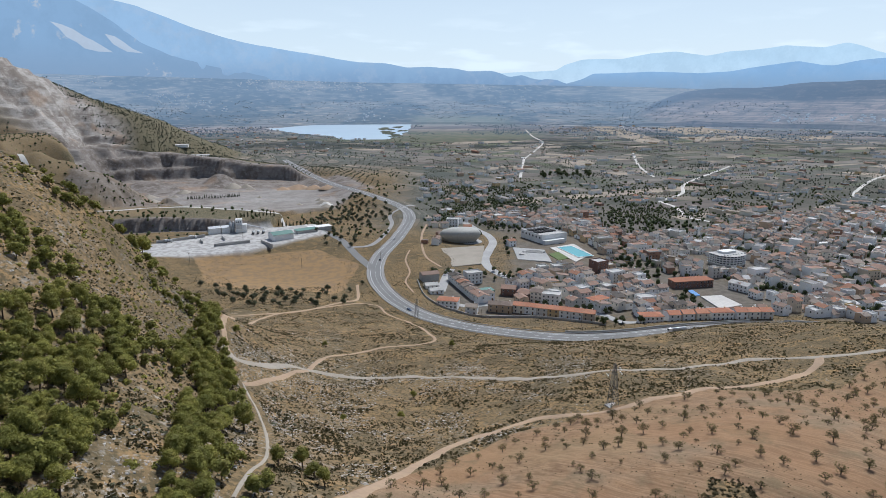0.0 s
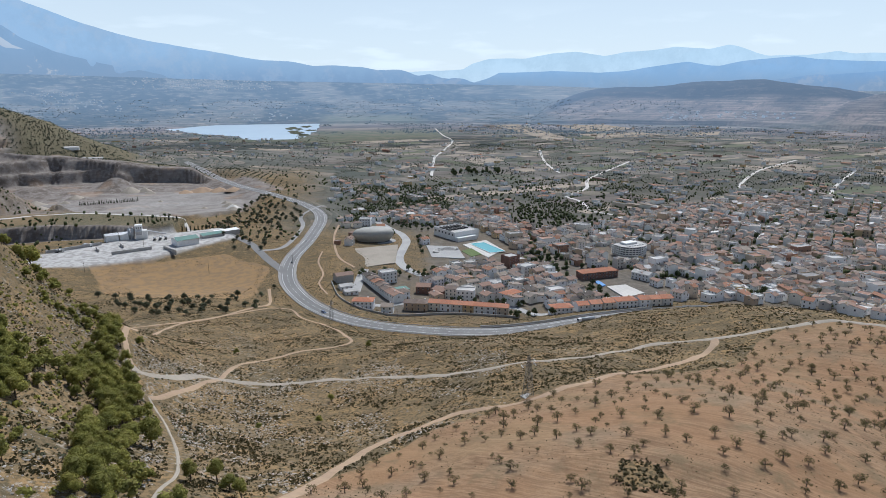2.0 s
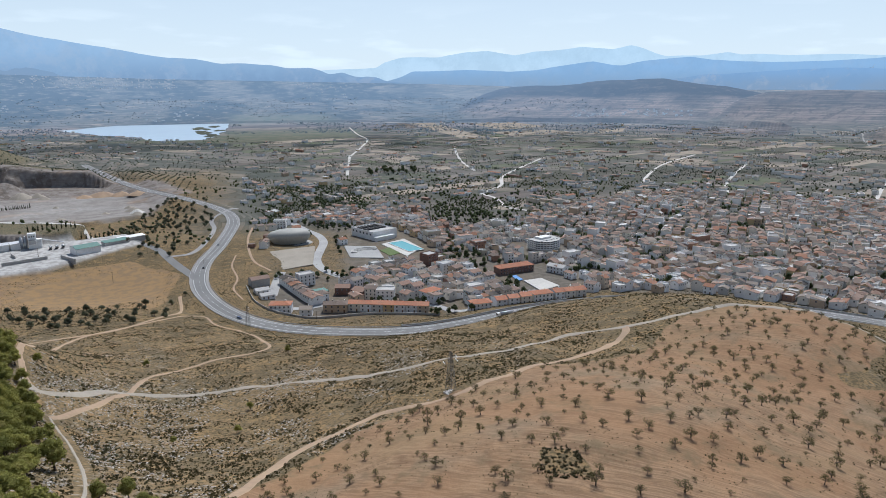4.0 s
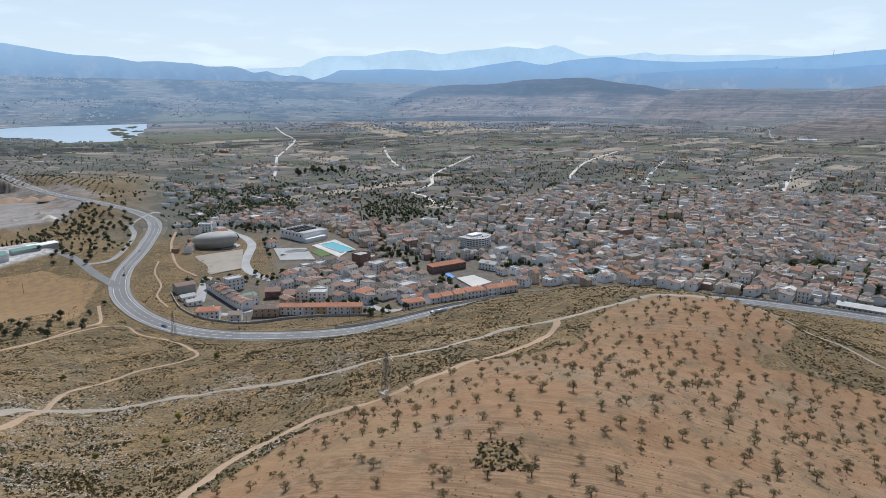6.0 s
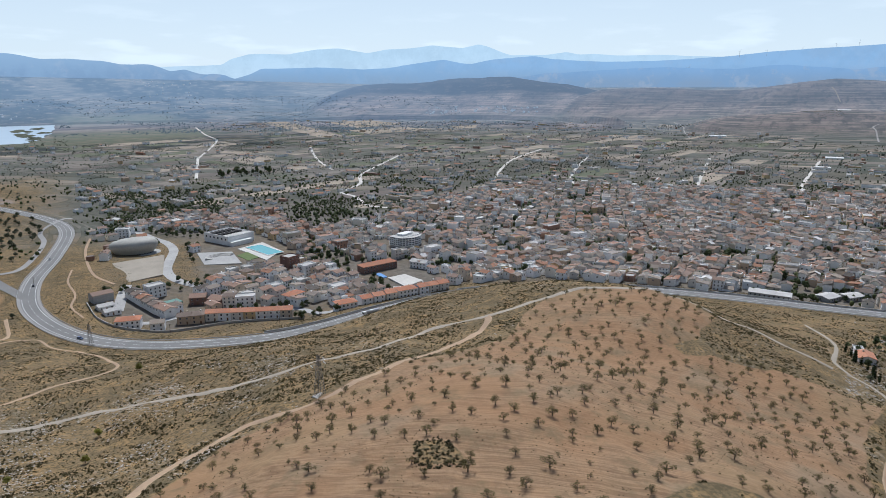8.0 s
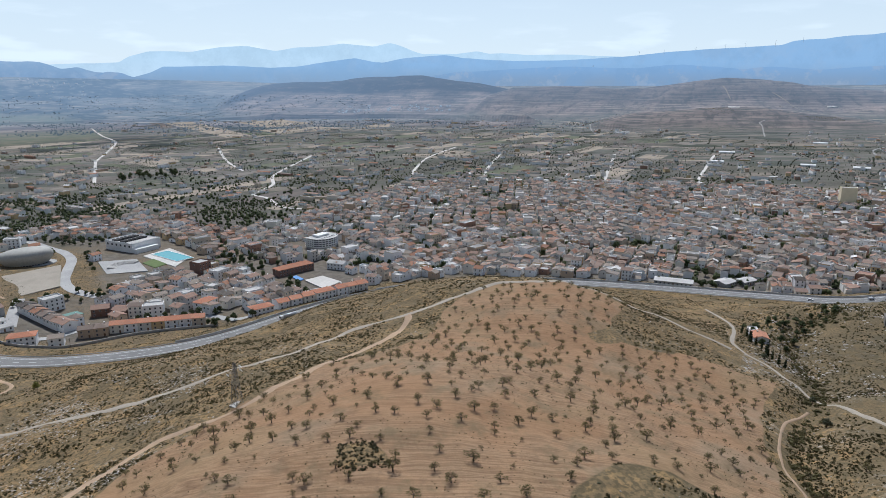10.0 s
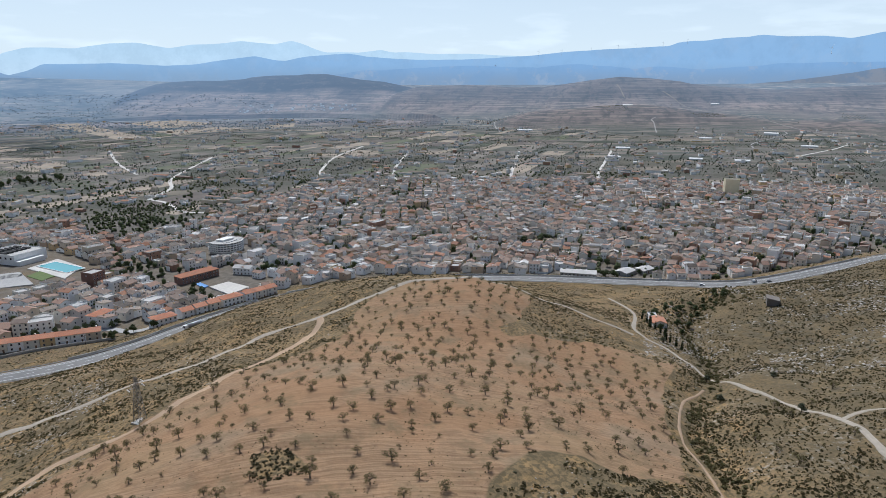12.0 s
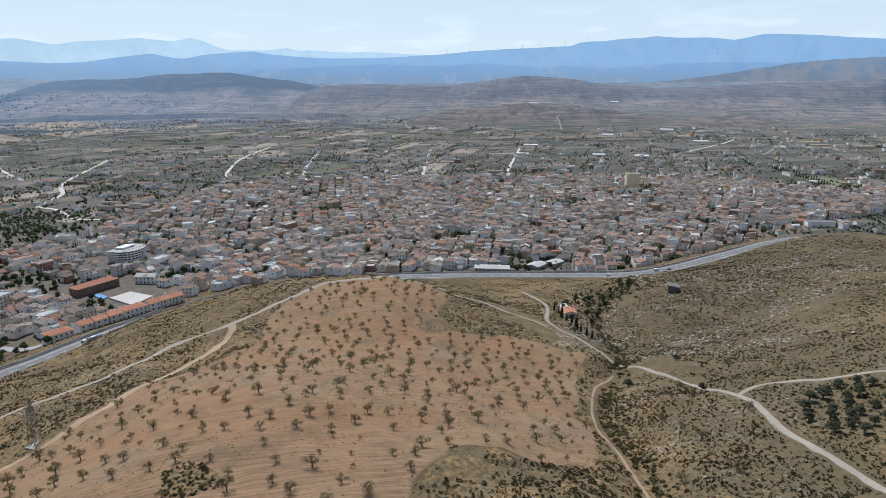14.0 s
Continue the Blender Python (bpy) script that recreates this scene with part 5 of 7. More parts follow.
x, y = spread(5000, 95, 420, -42, -17, 0.8)
wood = (heights(x, y) > 55) & free_of_tracks(x, y, 3.0) & (vnoise(x, y, 34, 131) + 0.6 * vnoise(x, y, 11, 132) > 0.12) & (inside(x, y, [(-50, 128), (-40, 95), (-34, 60), (-62, 60), (-58, 95), (-66, 128), (-78, 170), (-70, 175)]) < 0.5)
wood = np.flatnonzero(wood)[:560]
tagged(far_grove("young_pines", SAPLINGS, np.stack([x[wood], y[wood], rng.uniform(0.55, 1.15, len(wood))], 1), [M["bark"], M["pine"]]), "young green pines scattered over the stony slope", "trees", kind="stuff")
tagged(joined("slope_bushes", BUSHES, wild_places(3600, 110, 480, -42, -21, 0.8, (0.6, 1.3), 0.15, 111, 28), M["pine"], 0.2), "green junipers and young pines on the stony slope", "bushes", kind="stuff")

# ---- houses ----
def window_mesh(w, h):
    s = Shape()
    s.box(-w / 2, -0.06, 0, w / 2, 0.02, h, 1)
    for x0, x1, z0, z1 in ((-w / 2 - 0.1, -w / 2, -0.1, h + 0.1), (w / 2, w / 2 + 0.1, -0.1, h + 0.1), (-w / 2, w / 2, -0.1, 0), (-w / 2, w / 2, h, h + 0.1)):
        s.box(x0, -0.12, z0, x1, 0.02, z1, 0)
    return s.mesh("window", [M["frame"], M["glass"]])


WINDOW, DOOR, SHOP = window_mesh(1.0, 1.3), Shape().box(-0.55, -0.08, 0, 0.55, 0.02, 2.1).mesh("door", M["door"]), window_mesh(2.2, 2.0)
CHIMNEY = Shape().box(-0.35, -0.35, -0.8, 0.35, 0.35, 0.9).box(-0.45, -0.45, 0.9, 0.45, 0.45, 1.02).mesh("chimney", M["wall"])


def body_mesh(w, d, h, rise, kind):
    s = Shape()
    x, y = w / 2, d / 2
    s.box(-x, -y, -2.5, x, y, h)
    if kind == "gable":
        s.add([(-x, -y, h), (-x, y, h), (-x, 0, h + rise), (x, -y, h), (x, y, h), (x, 0, h + rise)], [(0, 2, 1), (3, 4, 5), (0, 3, 5, 2), (1, 2, 5, 4)])
    if kind == "flat":
        for a in ((-x, -y, x, -y + 0.25), (-x, y - 0.25, x, y), (-x, -y + 0.25, -x + 0.25, y - 0.25), (x - 0.25, -y + 0.25, x, y - 0.25)):
            s.box(a[0], a[1], h, a[2], a[3], h + 0.9)
    return s


def roof_shape(w, d, h, rise, kind, over=0.45, th=0.2):
    s = Shape()
    x, y = w / 2 + over, d / 2 + over
    drop = rise * over / (d / 2)
    if kind == "gable":
        for k in (-1, 1):
            v = [(-x, k * y, h - drop), (x, k * y, h - drop), (x, 0, h + rise), (-x, 0, h + rise)]
            v = v + [(a, b, c + th) for a, b, c in v]
            s.add(v, [(0, 1, 2, 3), (4, 5, 6, 7), (0, 1, 5, 4), (1, 2, 6, 5), (2, 3, 7, 6), (3, 0, 4, 7)])
    elif kind == "hip":
        r = max(0.1, x - y)
        v = [(-x, -y, h), (x, -y, h), (x, y, h), (-x, y, h), (-x, -y, h + th), (x, -y, h + th), (x, y, h + th), (-x, y, h + th), (-r, 0, h + rise + th), (r, 0, h + rise + th)]
        s.add(v, [(3, 2, 1, 0), (0, 1, 5, 4), (1, 2, 6, 5), (2, 3, 7, 6), (3, 0, 4, 7), (4, 5, 9, 8), (5, 6, 9), (6, 7, 8, 9), (7, 4, 8)])
    elif kind == "shed":
        v = [(-x, -y, h - drop * 0.5), (x, -y, h - drop * 0.5), (x, y, h + rise), (-x, y, h + rise)]
        v = v + [(a, b, c + th) for a, b, c in v]
        s.add(v, [(3, 2, 1, 0), (4, 5, 6, 7), (0, 1, 5, 4), (1, 2, 6, 5), (2, 3, 7, 6), (3, 0, 4, 7)])
    else:
        s.box(-w / 2 + 0.25, -d / 2 + 0.25, h, w / 2 - 0.25, d / 2 - 0.25, h + 0.12)
    return s


def house(w, d, storeys, kind, label, wall=None, roof=None, rise=None, detail=True, name="house", sides=True):
    """A house: its walls, with roof, windows, door and chimney as parts."""
    h = 2.9 * storeys + 0.3
    rise = rise or d * 0.17
    root = new(name, body_mesh(w, d, h, rise, kind).mesh(name, wall or M["wall"]))
    if kind == "shed":
        x, y = w / 2, d / 2
        part("upper_wall", Shape().add([(-x, -y, h), (x, -y, h), (x, y, h), (-x, y, h), (x, y, h + rise), (-x, y, h + rise)], [(1, 2, 4), (3, 0, 5), (2, 3, 5, 4), (0, 1, 4, 5)]).mesh("upper_wall", wall or M["wall"]), root)
    part("roof", roof_shape(w, d, h, rise, kind).mesh("roof", (roof or M["roof"]) if kind != "flat" else (roof or M["concrete"])), root)
    if detail:
        n = max(2, int(w / 3.2))
        for f in range(storeys):
            for k in range(n):
                x = (k + 0.5) * w / n - w / 2
                if f == 0 and k == n // 2:
                    part("door", DOOR, root, "", pose(x, -d / 2, 0.05))
                else:
                    part("window", WINDOW, root, "", pose(x, -d / 2, 2.9 * f + 1.0))
                if f:
                    part("window", WINDOW, root, "", pose(x, d / 2, 2.9 * f + 1.0, 0, 0, 180))
        if sides:
            for sx, a in ((-w / 2, -90), (w / 2, 90)):
                part("window", WINDOW, root, "", pose(sx, 0.6, 2.9 * (storeys - 1) + 1.0, 0, 0, a))
        if kind != "flat":
            part("chimney", CHIMNEY, root, "", pose(w * 0.22, d * 0.12, h + rise * 0.75))
    return tagged(root, label, "house")


ROOFED = "house with plastered walls and a clay-tile roof"
PLAN = {}
NEAR = [house(9, 9, 2, "gable", "two-storey " + ROOFED), house(11, 8, 2, "gable", "long two-storey " + ROOFED), house(8, 10, 2, "shed", "narrow " + ROOFED), house(10, 10, 1, "gable", "single-storey " + ROOFED),
    house(10, 9, 3, "gable", "three-storey " + ROOFED), house(9, 10, 2, "hip", "square two-storey house with a hipped tile roof"), house(9, 9, 2, "flat", "flat-roofed white house with a parapet")]
for ob, wide in zip(NEAR, (9, 11, 8, 10, 10, 9, 9)):
    PLAN[ob.name] = (wide,)

# ---- the town ----
WEDGE = [(209, 864), (266, 950), (338, 974), (351, 821), (310, 741), (221, 735), (191, 758)]
KEEP_OUT = [WEDGE, [(-30, 540), (-15, 560), (0, 720), (0, 800), (40, 815), (90, 765), (150, 752), (170, 640), (158, 590), (150, 500), (130, 436), (90, 425), (20, 440), (-22, 478)],
    [(182, 508), (196, 560), (250, 556), (254, 462), (205, 452)], [(246, 572), (246, 640), (304, 640), (304, 572)], [(130, 410), (130, 446), (250, 446), (250, 410)], [(428, 318), (450, 330), (535, 290), (530, 262), (470, 262)], [(965, 430), (1015, 430), (1015, 370), (965, 370)], [(1150, 120), (1150, 250), (1400, 300), (1400, 100)]]


def lots():
    """Building lots along the streets of many small quarters, each with its own direction."""
    g = np.random.default_rng(11)
    seeds = np.stack([g.uniform(-40, 1250, 70), g.uniform(60, 1000, 70)], 1)
    angles = 33 + g.normal(0, 32, 70)
    out = []
    for c, (seed, turn_deg) in enumerate(zip(seeds, angles)):
        a = radians(turn_deg)
        pitch = g.uniform(19, 25)
        v = -190.0
        while v < 190:
            for row in (0, 1):
                u = -190.0
                while u < 190:
                    w = g.uniform(5.0, 9.0)
                    if g.random() < 0.1:
                        u += 8
                        continue
                    p, q = u + w / 2, v + pitch * (0.24 + 0.44 * row) + g.uniform(-1, 1)
                    x, y = seed[0] + p * math.cos(a) - q * math.sin(a), seed[1] + p * math.sin(a) + q * math.cos(a)
                    out.append((x, y, turn_deg + (180 if row else 0), w, c))
                    u += w + (g.uniform(1, 7) if g.random() < 0.15 else 0.1)
            v += pitch
    x, y = np.array([o[0] for o in out]), np.array([o[1] for o in out])
    owner = np.argmin((x[:, None] - seeds[None, :, 0]) ** 2 + (y[:, None] - seeds[None, :, 1]) ** 2, 1)
    return [o[:4] for o, k in zip(out, owner) if o[4] == k]


def town_plan():
    L = lots()
    xs, ys = np.array([l[0] for l in L]), np.array([l[1] for l in L])
    core = inside(xs, ys, TOWN)
    rd = line_distance(xs, ys, ROAD_LINE)[0]
    hz = heights(xs, ys)
    banned = np.zeros(len(xs))
    for k in KEEP_OUT:
        banned = np.maximum(banned, inside(xs, ys, k, 3))
    out = []
    for k, l in enumerate(L):
        d, az = math.hypot(l[0], l[1]), math.degrees(math.atan2(l[0], l[1]))
        garden = float(vnoise(l[0], l[1], 46, 77)) + 0.5 * float(vnoise(l[0], l[1], 17, 78)) > 0.62
        if garden and rng.random() < 0.85:
            continue
        full = 0.6 if az < 13 and d > 600 else 0.8 if az < 22 else 0.92
        if banned[k] < 0.3 and rd[k] > 17 and hz[k] < 9 and core[k] > 0.5 and rng.random() < full:
            out.append(l)
    return sorted(out, key=lambda l: l[0] ** 2 + l[1] ** 2)


def joined_houses(name, places, mats):
    """Many distant houses in one mesh: x, y, turn, width, depth, height, rise, kind."""
    V, F, I, n = [], [], [], 0
    z = heights([p[0] for p in places], [p[1] for p in places])
    for (x, y, turn_deg, w, d, h, rise, kind, windows), z0 in zip(places, z):
        s = body_mesh(w, d, h, rise, kind)
        s.i = [0] * len(s.i)
        r = roof_shape(w, d, h, rise, kind)
        s.add(r.v, r.f, 1 if kind != "flat" else 3)
        if kind == "shed":
            s.add([(-w / 2, d / 2, h), (w / 2, d / 2, h), (w / 2, d / 2, h + rise), (-w / 2, d / 2, h + rise)], [(0, 1, 2, 3)], 0)
        if windows:
            n_w = max(2, int(w / 3))
            for k in range(n_w):
                for f in range(max(1, int(h / 2.9))):
                    xx = (k + 0.5) * w / n_w - w / 2
                    for side in (-1, 1):
                        if f and (k + f) % 5 == 4:
                            continue
                        yy, z0w = side * (d / 2 + 0.05), 2.9 * f + (1.0 if f else 0.3)
                        s.add([(xx - 0.55, yy, z0w), (xx + 0.55, yy, z0w), (xx + 0.55, yy, 2.9 * f + 2.35), (xx - 0.55, yy, 2.9 * f + 2.35)], [(0, 1, 2, 3)], 2)
        p = np.array(s.v)
        a = radians(turn_deg)
        V.append(np.stack([x + p[:, 0] * math.cos(a) - p[:, 1] * math.sin(a), y + p[:, 0] * math.sin(a) + p[:, 1] * math.cos(a), z0 + p[:, 2]], 1))
        F += [tuple(b + n for b in f) for f in s.f]
        I += s.i
        n += len(p)
    return new(name, mesh_of(name, np.vstack(V), F, mats, I))


town = town_plan()
SINGLE = 165
for k, (x, y, turn_deg, w) in enumerate(town[:SINGLE]):
    p = NEAR[int(rng.choice(len(NEAR), p=[0.24, 0.15, 0.16, 0.08, 0.09, 0.12, 0.16]))]
    turned = rng.random() < 0.25
    wide = PLAN[p.name][0]
    m = pose(x, y, ground_z(x, y), 0, 0, turn_deg + (90 if turned else 0)) @ Matrix.Diagonal((w / wide if not turned else 0.85, rng.uniform(0.75, 1.0), rng.uniform(0.8, 1.08), 1))
    copy_thing(p, m)["group"] = "town houses"
# taller blocks among the houses
KINDS = ["gable", "gable", "gable", "shed", "hip", "flat"]
rest = []
for x, y, t, w in town[SINGLE:]:
    deep, tall = rng.uniform(5.8, 9.0), rng.choice([3.2, 5.4, 6.2, 7.0, 9.2], p=[0.16, 0.3, 0.26, 0.18, 0.1])
    rest.append((x, y, t + rng.normal(0, 6) + (90 if rng.random() < 0.4 else 0), w, deep, tall * rng.uniform(0.9, 1.1), rng.uniform(1.2, 2.3), KINDS[int(rng.integers(6))], math.hypot(x, y) < 1150))
    if rng.random() < 0.03:
        rest.append((x, y, t, rng.uniform(11, 17), rng.uniform(9, 12), rng.uniform(8.0, 11.5), 1.5, "flat", True))
    if rng.random() < 0.35:
        rest.append((x + rng.normal(0, 5), y + rng.normal(0, 5), t, rng.uniform(3.5, 6), rng.uniform(4, 7), rng.uniform(2.8, 4.5), 0.6, "flat" if rng.random() < 0.6 else "shed", False))
FAR_MATS = [M["wall_far"], M["roof_far"], M["dark"], M["terrace_far"]]
tagged(joined_houses("town_houses", rest, FAR_MATS), "crowded far part of the town under clay-tile roofs", "houses", kind="stuff")
# farmhouses, sheds and greenhouses in the fields
x, y = spread(4600, 700, 3200, -24, 92, 0.42)
land = (heights(x, y) < 14) & (inside(x, y, TOWN) < 0.5) & (inside(x, y, LAKE) < 0.5) & (inside(x, y, [(-260, 2100), (420, 2150), (420, 3500), (-300, 3500)]) < 0.5)
land &= ~((x < -40) & (np.hypot(x, y) < 1650)) & (inside(x, y, WEDGE) < 0.5) & (line_distance(x, y, BED_LINE)[0] > 20)
near_town = inside(x, y, OUTSKIRTS)
land &= rng.random(len(x)) < np.where(near_town > 0.5, 0.85, 0.30 + 0.25 * (vnoise(x, y, 420, 85) > 0.1))
rest = []
for a, b in zip(x[land], y[land]):
    long = rng.random() < 0.22
    rest.append((a, b, 33 + rng.choice([0, 90]) + rng.normal(0, 9), rng.uniform(14, 34) if long else rng.uniform(6, 12), rng.uniform(6, 10), rng.choice([3.0, 3.3, 5.8]), rng.uniform(0.6, 1.6), "flat" if rng.random() < 0.3 else "gable", False))
tagged(joined_houses("country_houses", rest, FAR_MATS), "scattered farmhouses and long pale sheds in the fields", "houses", kind="stuff")

# trees between the houses and over the plain
def tree_places(n, near, far, keep, low=-26, high=95, power=0.6, sizes=(1.6, 3.2)):
    x, y = spread(n, near, far, low, high, power)
    ok = keep(x, y) & (line_distance(x, y, BED_LINE)[0] > 13) & (inside(x, y, LAKE) < 0.5)
    return np.stack([x[ok], y[ok], rng.uniform(*sizes, ok.sum())], 1)


house_xy = np.array([(l[0], l[1]) for l in town])


def off_houses(x, y, room=6.0):
    ok = np.ones(len(x), bool)
    for k in range(0, len(x), 400):
        d = (x[k:k + 400, None] - house_xy[None, :, 0]) ** 2 + (y[k:k + 400, None] - house_xy[None, :, 1]) ** 2
        ok[k:k + 400] = d.min(1) > room * room
    return ok


def paved(x, y):
    out = np.zeros(len(x), bool)
    for k in PAVED:
        out |= inside(x, y, k, 2) > 0.3
    return out


PAVED = [[(106, 672), (150, 700), (164, 640), (127, 596)], [(-4, 655), (45, 668), (38, 588), (8, 578)], [(72, 672), (110, 660), (160, 640), (127, 596), (76, 606)], [(85, 725), (112, 752), (145, 705), (108, 678)], [(182, 508), (196, 560), (250, 556), (254, 462), (205, 452)], [(246, 572), (246, 640), (304, 640), (304, 572)], [(-12, 660), (-12, 725), (50, 725), (50, 660)]]
near_trees = tree_places(2200, 440, 800, lambda x, y: (inside(x, y, TOWN) > 0.5) & off_houses(x, y, 5.2) & ~paved(x, y) & (inside(x, y, KEEP_OUT[1]) < 0.5), -4, 80, 1.0, (0.6, 1.25))[:170]
for x, y, k in near_trees:
    stand(BROADS, x, y, k, group="town trees")
for outline, n, gap in [([(40, 560), (52, 585), (75, 575), (150, 530), (140, 505), (92, 532)], 22, 5), ([(112, 438), (112, 447), (240, 452), (240, 446)], 16, 6), ([(-14, 552), (-6, 560), (36, 562), (40, 552)], 12, 4), ([(66, 620), (74, 640), (80, 700), (74, 740), (68, 740), (66, 690)], 7, 8), ([(60, 480), (70, 486), (130, 470), (130, 462)], 10, 6), ([(186, 500), (200, 515), (204, 506), (200, 470), (190, 470)], 10, 6), ([(20, 720), (44, 725), (40, 800), (60, 800), (90, 770), (84, 740), (60, 760)], 20, 6)]:
    for x, y in scatter(outline, n, gap):
        stand(BROADS, x, y, rng.uniform(0.6, 1.0), group="street trees")
for x, y in scatter([(180, 1225), (290, 1245), (310, 1330), (200, 1320)], 22, 12):
    stand(BROADS, x, y, rng.uniform(1.1, 1.9), group="poplar grove in the fields")
for x, y in scatter([(30, 560), (75, 548), (150, 512), (150, 500), (90, 520), (34, 546)], 18, 6):
    stand(BROADS, x, y, rng.uniform(0.6, 0.95), group="street trees")
far_trees = [tree_places(14000, 560, 1250, lambda x, y: (inside(x, y, TOWN) > 0.5) & off_houses(x, y, 3.9) & ~paved(x, y) & (inside(x, y, KEEP_OUT[1]) < 0.5), -4, 90, 1.0, (1.6, 3.4)),
    tree_places(13000, 620, 2100, lambda x, y: (inside(x, y, TOWN) < 0.5) & (heights(x, y) < 30) & (x > -60) & (vnoise(x, y, 90, 86) + 0.6 * vnoise(x, y, 30, 87) > np.where(inside(x, y, OUTSKIRTS) > 0.5, -0.25, 0.35)), -6, 92, 0.7, (1.2, 2.8)),
    tree_places(3500, 1100, 3250, lambda x, y: (vnoise(x, y, 260, 88) + 0.7 * vnoise(x, y, 70, 89) > 0.42) & (inside(x, y, [(-260, 2150), (420, 2200), (420, 3500), (-300, 3500)]) < 0.5), -30, 92, 0.55, (1.2, 2.8)),
    tree_places(7000, 760, 1700, lambda x, y: (x < -400) & (heights(x, y) > 12) & ((((x + 760) / 165) ** 2 + ((y - 1270) / 125) ** 2) > 1.0) & (inside(x, y, PIT, 20) < 0.1) & (vnoise(x, y, 60, 92) > -0.5), -42, -18, 0.9, (0.6, 1.8)),
    tree_places(5200, 700, 2400, lambda x, y: (x < -60) & (heights(x, y) < 330) & (heights(x, y) > -2) & (inside(x, y, PIT, 14) < 0.1) & ((((x + 760) / 165) ** 2 + ((y - 1270) / 125) ** 2) > 1.0) & (inside(x, y, YARD, 10) < 0.1) & (vnoise(x, y, 90, 90) > -0.35), -40, -2, 0.7, (1.0, 2.6))]


def rows_of_trees():
    """Hedges along the field edges and small groves planted in rows."""
    out = []
    g = np.random.default_rng(19)
    for _ in range(900):
        r, a = g.uniform(700 ** 0.6, 3200 ** 0.6) ** (1 / 0.6), radians(g.uniform(-14, 92))
        c, s = np.array([r * math.sin(a), r * math.cos(a)]), radians(24 + g.choice([0, 0, 90]) + g.normal(0, 5))
        along, across = np.array([math.cos(s), math.sin(s)]), np.array([-math.sin(s), math.cos(s)])
        if g.random() < 0.6:
            for t in np.arange(0, g.uniform(50, 260), g.uniform(5, 11)):
                p = c + along * t + across * g.normal(0, 1.2)
                out.append((p[0], p[1], g.uniform(1.0, 2.5)))
        else:
            k = g.uniform(0.9, 1.5)
            for t in np.arange(0, g.uniform(40, 130), 8):
                for u in np.arange(0, g.uniform(30, 80), 8):
                    p = c + along * (t + g.normal(0, 0.6)) + across * (u + g.normal(0, 0.6))
                    out.append((p[0], p[1], k * g.uniform(0.8, 1.2)))
    p = np.array(out)
    ok = (inside(p[:, 0], p[:, 1], TOWN) < 0.5) & (inside(p[:, 0], p[:, 1], [(-260, 2150), (420, 2200), (420, 3500), (-300, 3500)]) < 0.5) & (np.hypot(p[:, 0], p[:, 1]) < 3250) & (p[:, 0] > -40) & (heights(p[:, 0], p[:, 1]) < 10) & (line_distance(p[:, 0], p[:, 1], BED_LINE)[0] > 14)
    return p[ok]


far_trees.append(rows_of_trees())
x, y = spread(6000, 1300, 1680, -36, -18)
wood = (inside(x, y, [(-840, 1380), (-760, 1330), (-660, 1300), (-560, 1320), (-470, 1340), (-470, 1450), (-840, 1450)]) > 0.5) & (heights(x, y) > 14)
far_trees.append(np.stack([x, y, rng.uniform(1.0, 2.4, len(x))], 1)[wood])
x, y = spread(1500, 760, 1150, -2, 12)
grove = inside(x, y, [(-10, 770), (30, 835), (110, 800), (160, 860), (150, 1000), (90, 1130), (0, 1130)]) > 0.5
far_trees.append(np.stack([x, y, rng.uniform(1.2, 2.4, len(x))], 1)[grove & off_houses(x, y, 6.0)])
x, y = spread(1400, 720, 990, 11, 26)
far_trees.append(np.stack([x, y, rng.uniform(0.8, 2.4, len(x))], 1)[(inside(x, y, WEDGE) > 0.5) & (vnoise(x, y, 34, 95) + 0.5 * vnoise(x, y, 12, 96) > 0.35)])
far_trees = np.vstack(far_trees)
far = np.hypot(far_trees[:, 0], far_trees[:, 1]) > 1250
tagged(joined("garden_trees", PAIRS, far_trees[~far], M["broad"], 0.1, (0.8, 1.5)), "trees and bushes in gardens behind the houses", "trees", kind="stuff")
tagged(joined("far_trees", LUMPS, far_trees[far], M["far_leaf"], 0.1, (0.8, 1.6)), "trees, hedges and olive groves among far fields", "trees", kind="stuff")
# woods and hedges beyond the lake, with haze painted as a bluish glow
x, y = spread(16000, 2500, 4440, -34, 44)
ok = (vnoise(x, y, 240, 107) + 0.8 * vnoise(x, y, 60, 108) > -0.1) & (inside(x, y, LAKE, 30) < 0.1) & (heights(x, y) < 105) & (x < 1700)
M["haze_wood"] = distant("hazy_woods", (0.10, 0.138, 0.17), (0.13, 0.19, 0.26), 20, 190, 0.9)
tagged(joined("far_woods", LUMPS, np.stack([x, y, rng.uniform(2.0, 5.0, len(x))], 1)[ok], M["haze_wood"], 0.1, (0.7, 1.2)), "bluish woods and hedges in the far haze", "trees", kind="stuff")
# white villages at the far side of the plain
x, y = spread(9000, 3000, 4470, -30, 36)
turn_at, out_at = np.degrees(np.arctan2(x, y)), np.hypot(x, y)
ok = (turn_at > -17.5) & (turn_at < -6.5) & (out_at > 4200) & (rng.random(len(x)) < 0.5)
ok |= (np.abs(turn_at + 21.5 + (out_at - 3900) / 110) < 2.2) & (out_at > 3650) & (out_at < 4100) & (rng.random(len(x)) < 0.35)
ok |= (turn_at > 26) & (np.abs(out_at - 3500) < 160) & (heights(x, y) < 60) & (rng.random(len(x)) < 0.5)
ok |= (vnoise(x, y, 420, 93) > 0.3) & (rng.random(len(x)) < 0.1) & (turn_at < 16)
ok &= inside(x, y, LAKE, 30) < 0.1
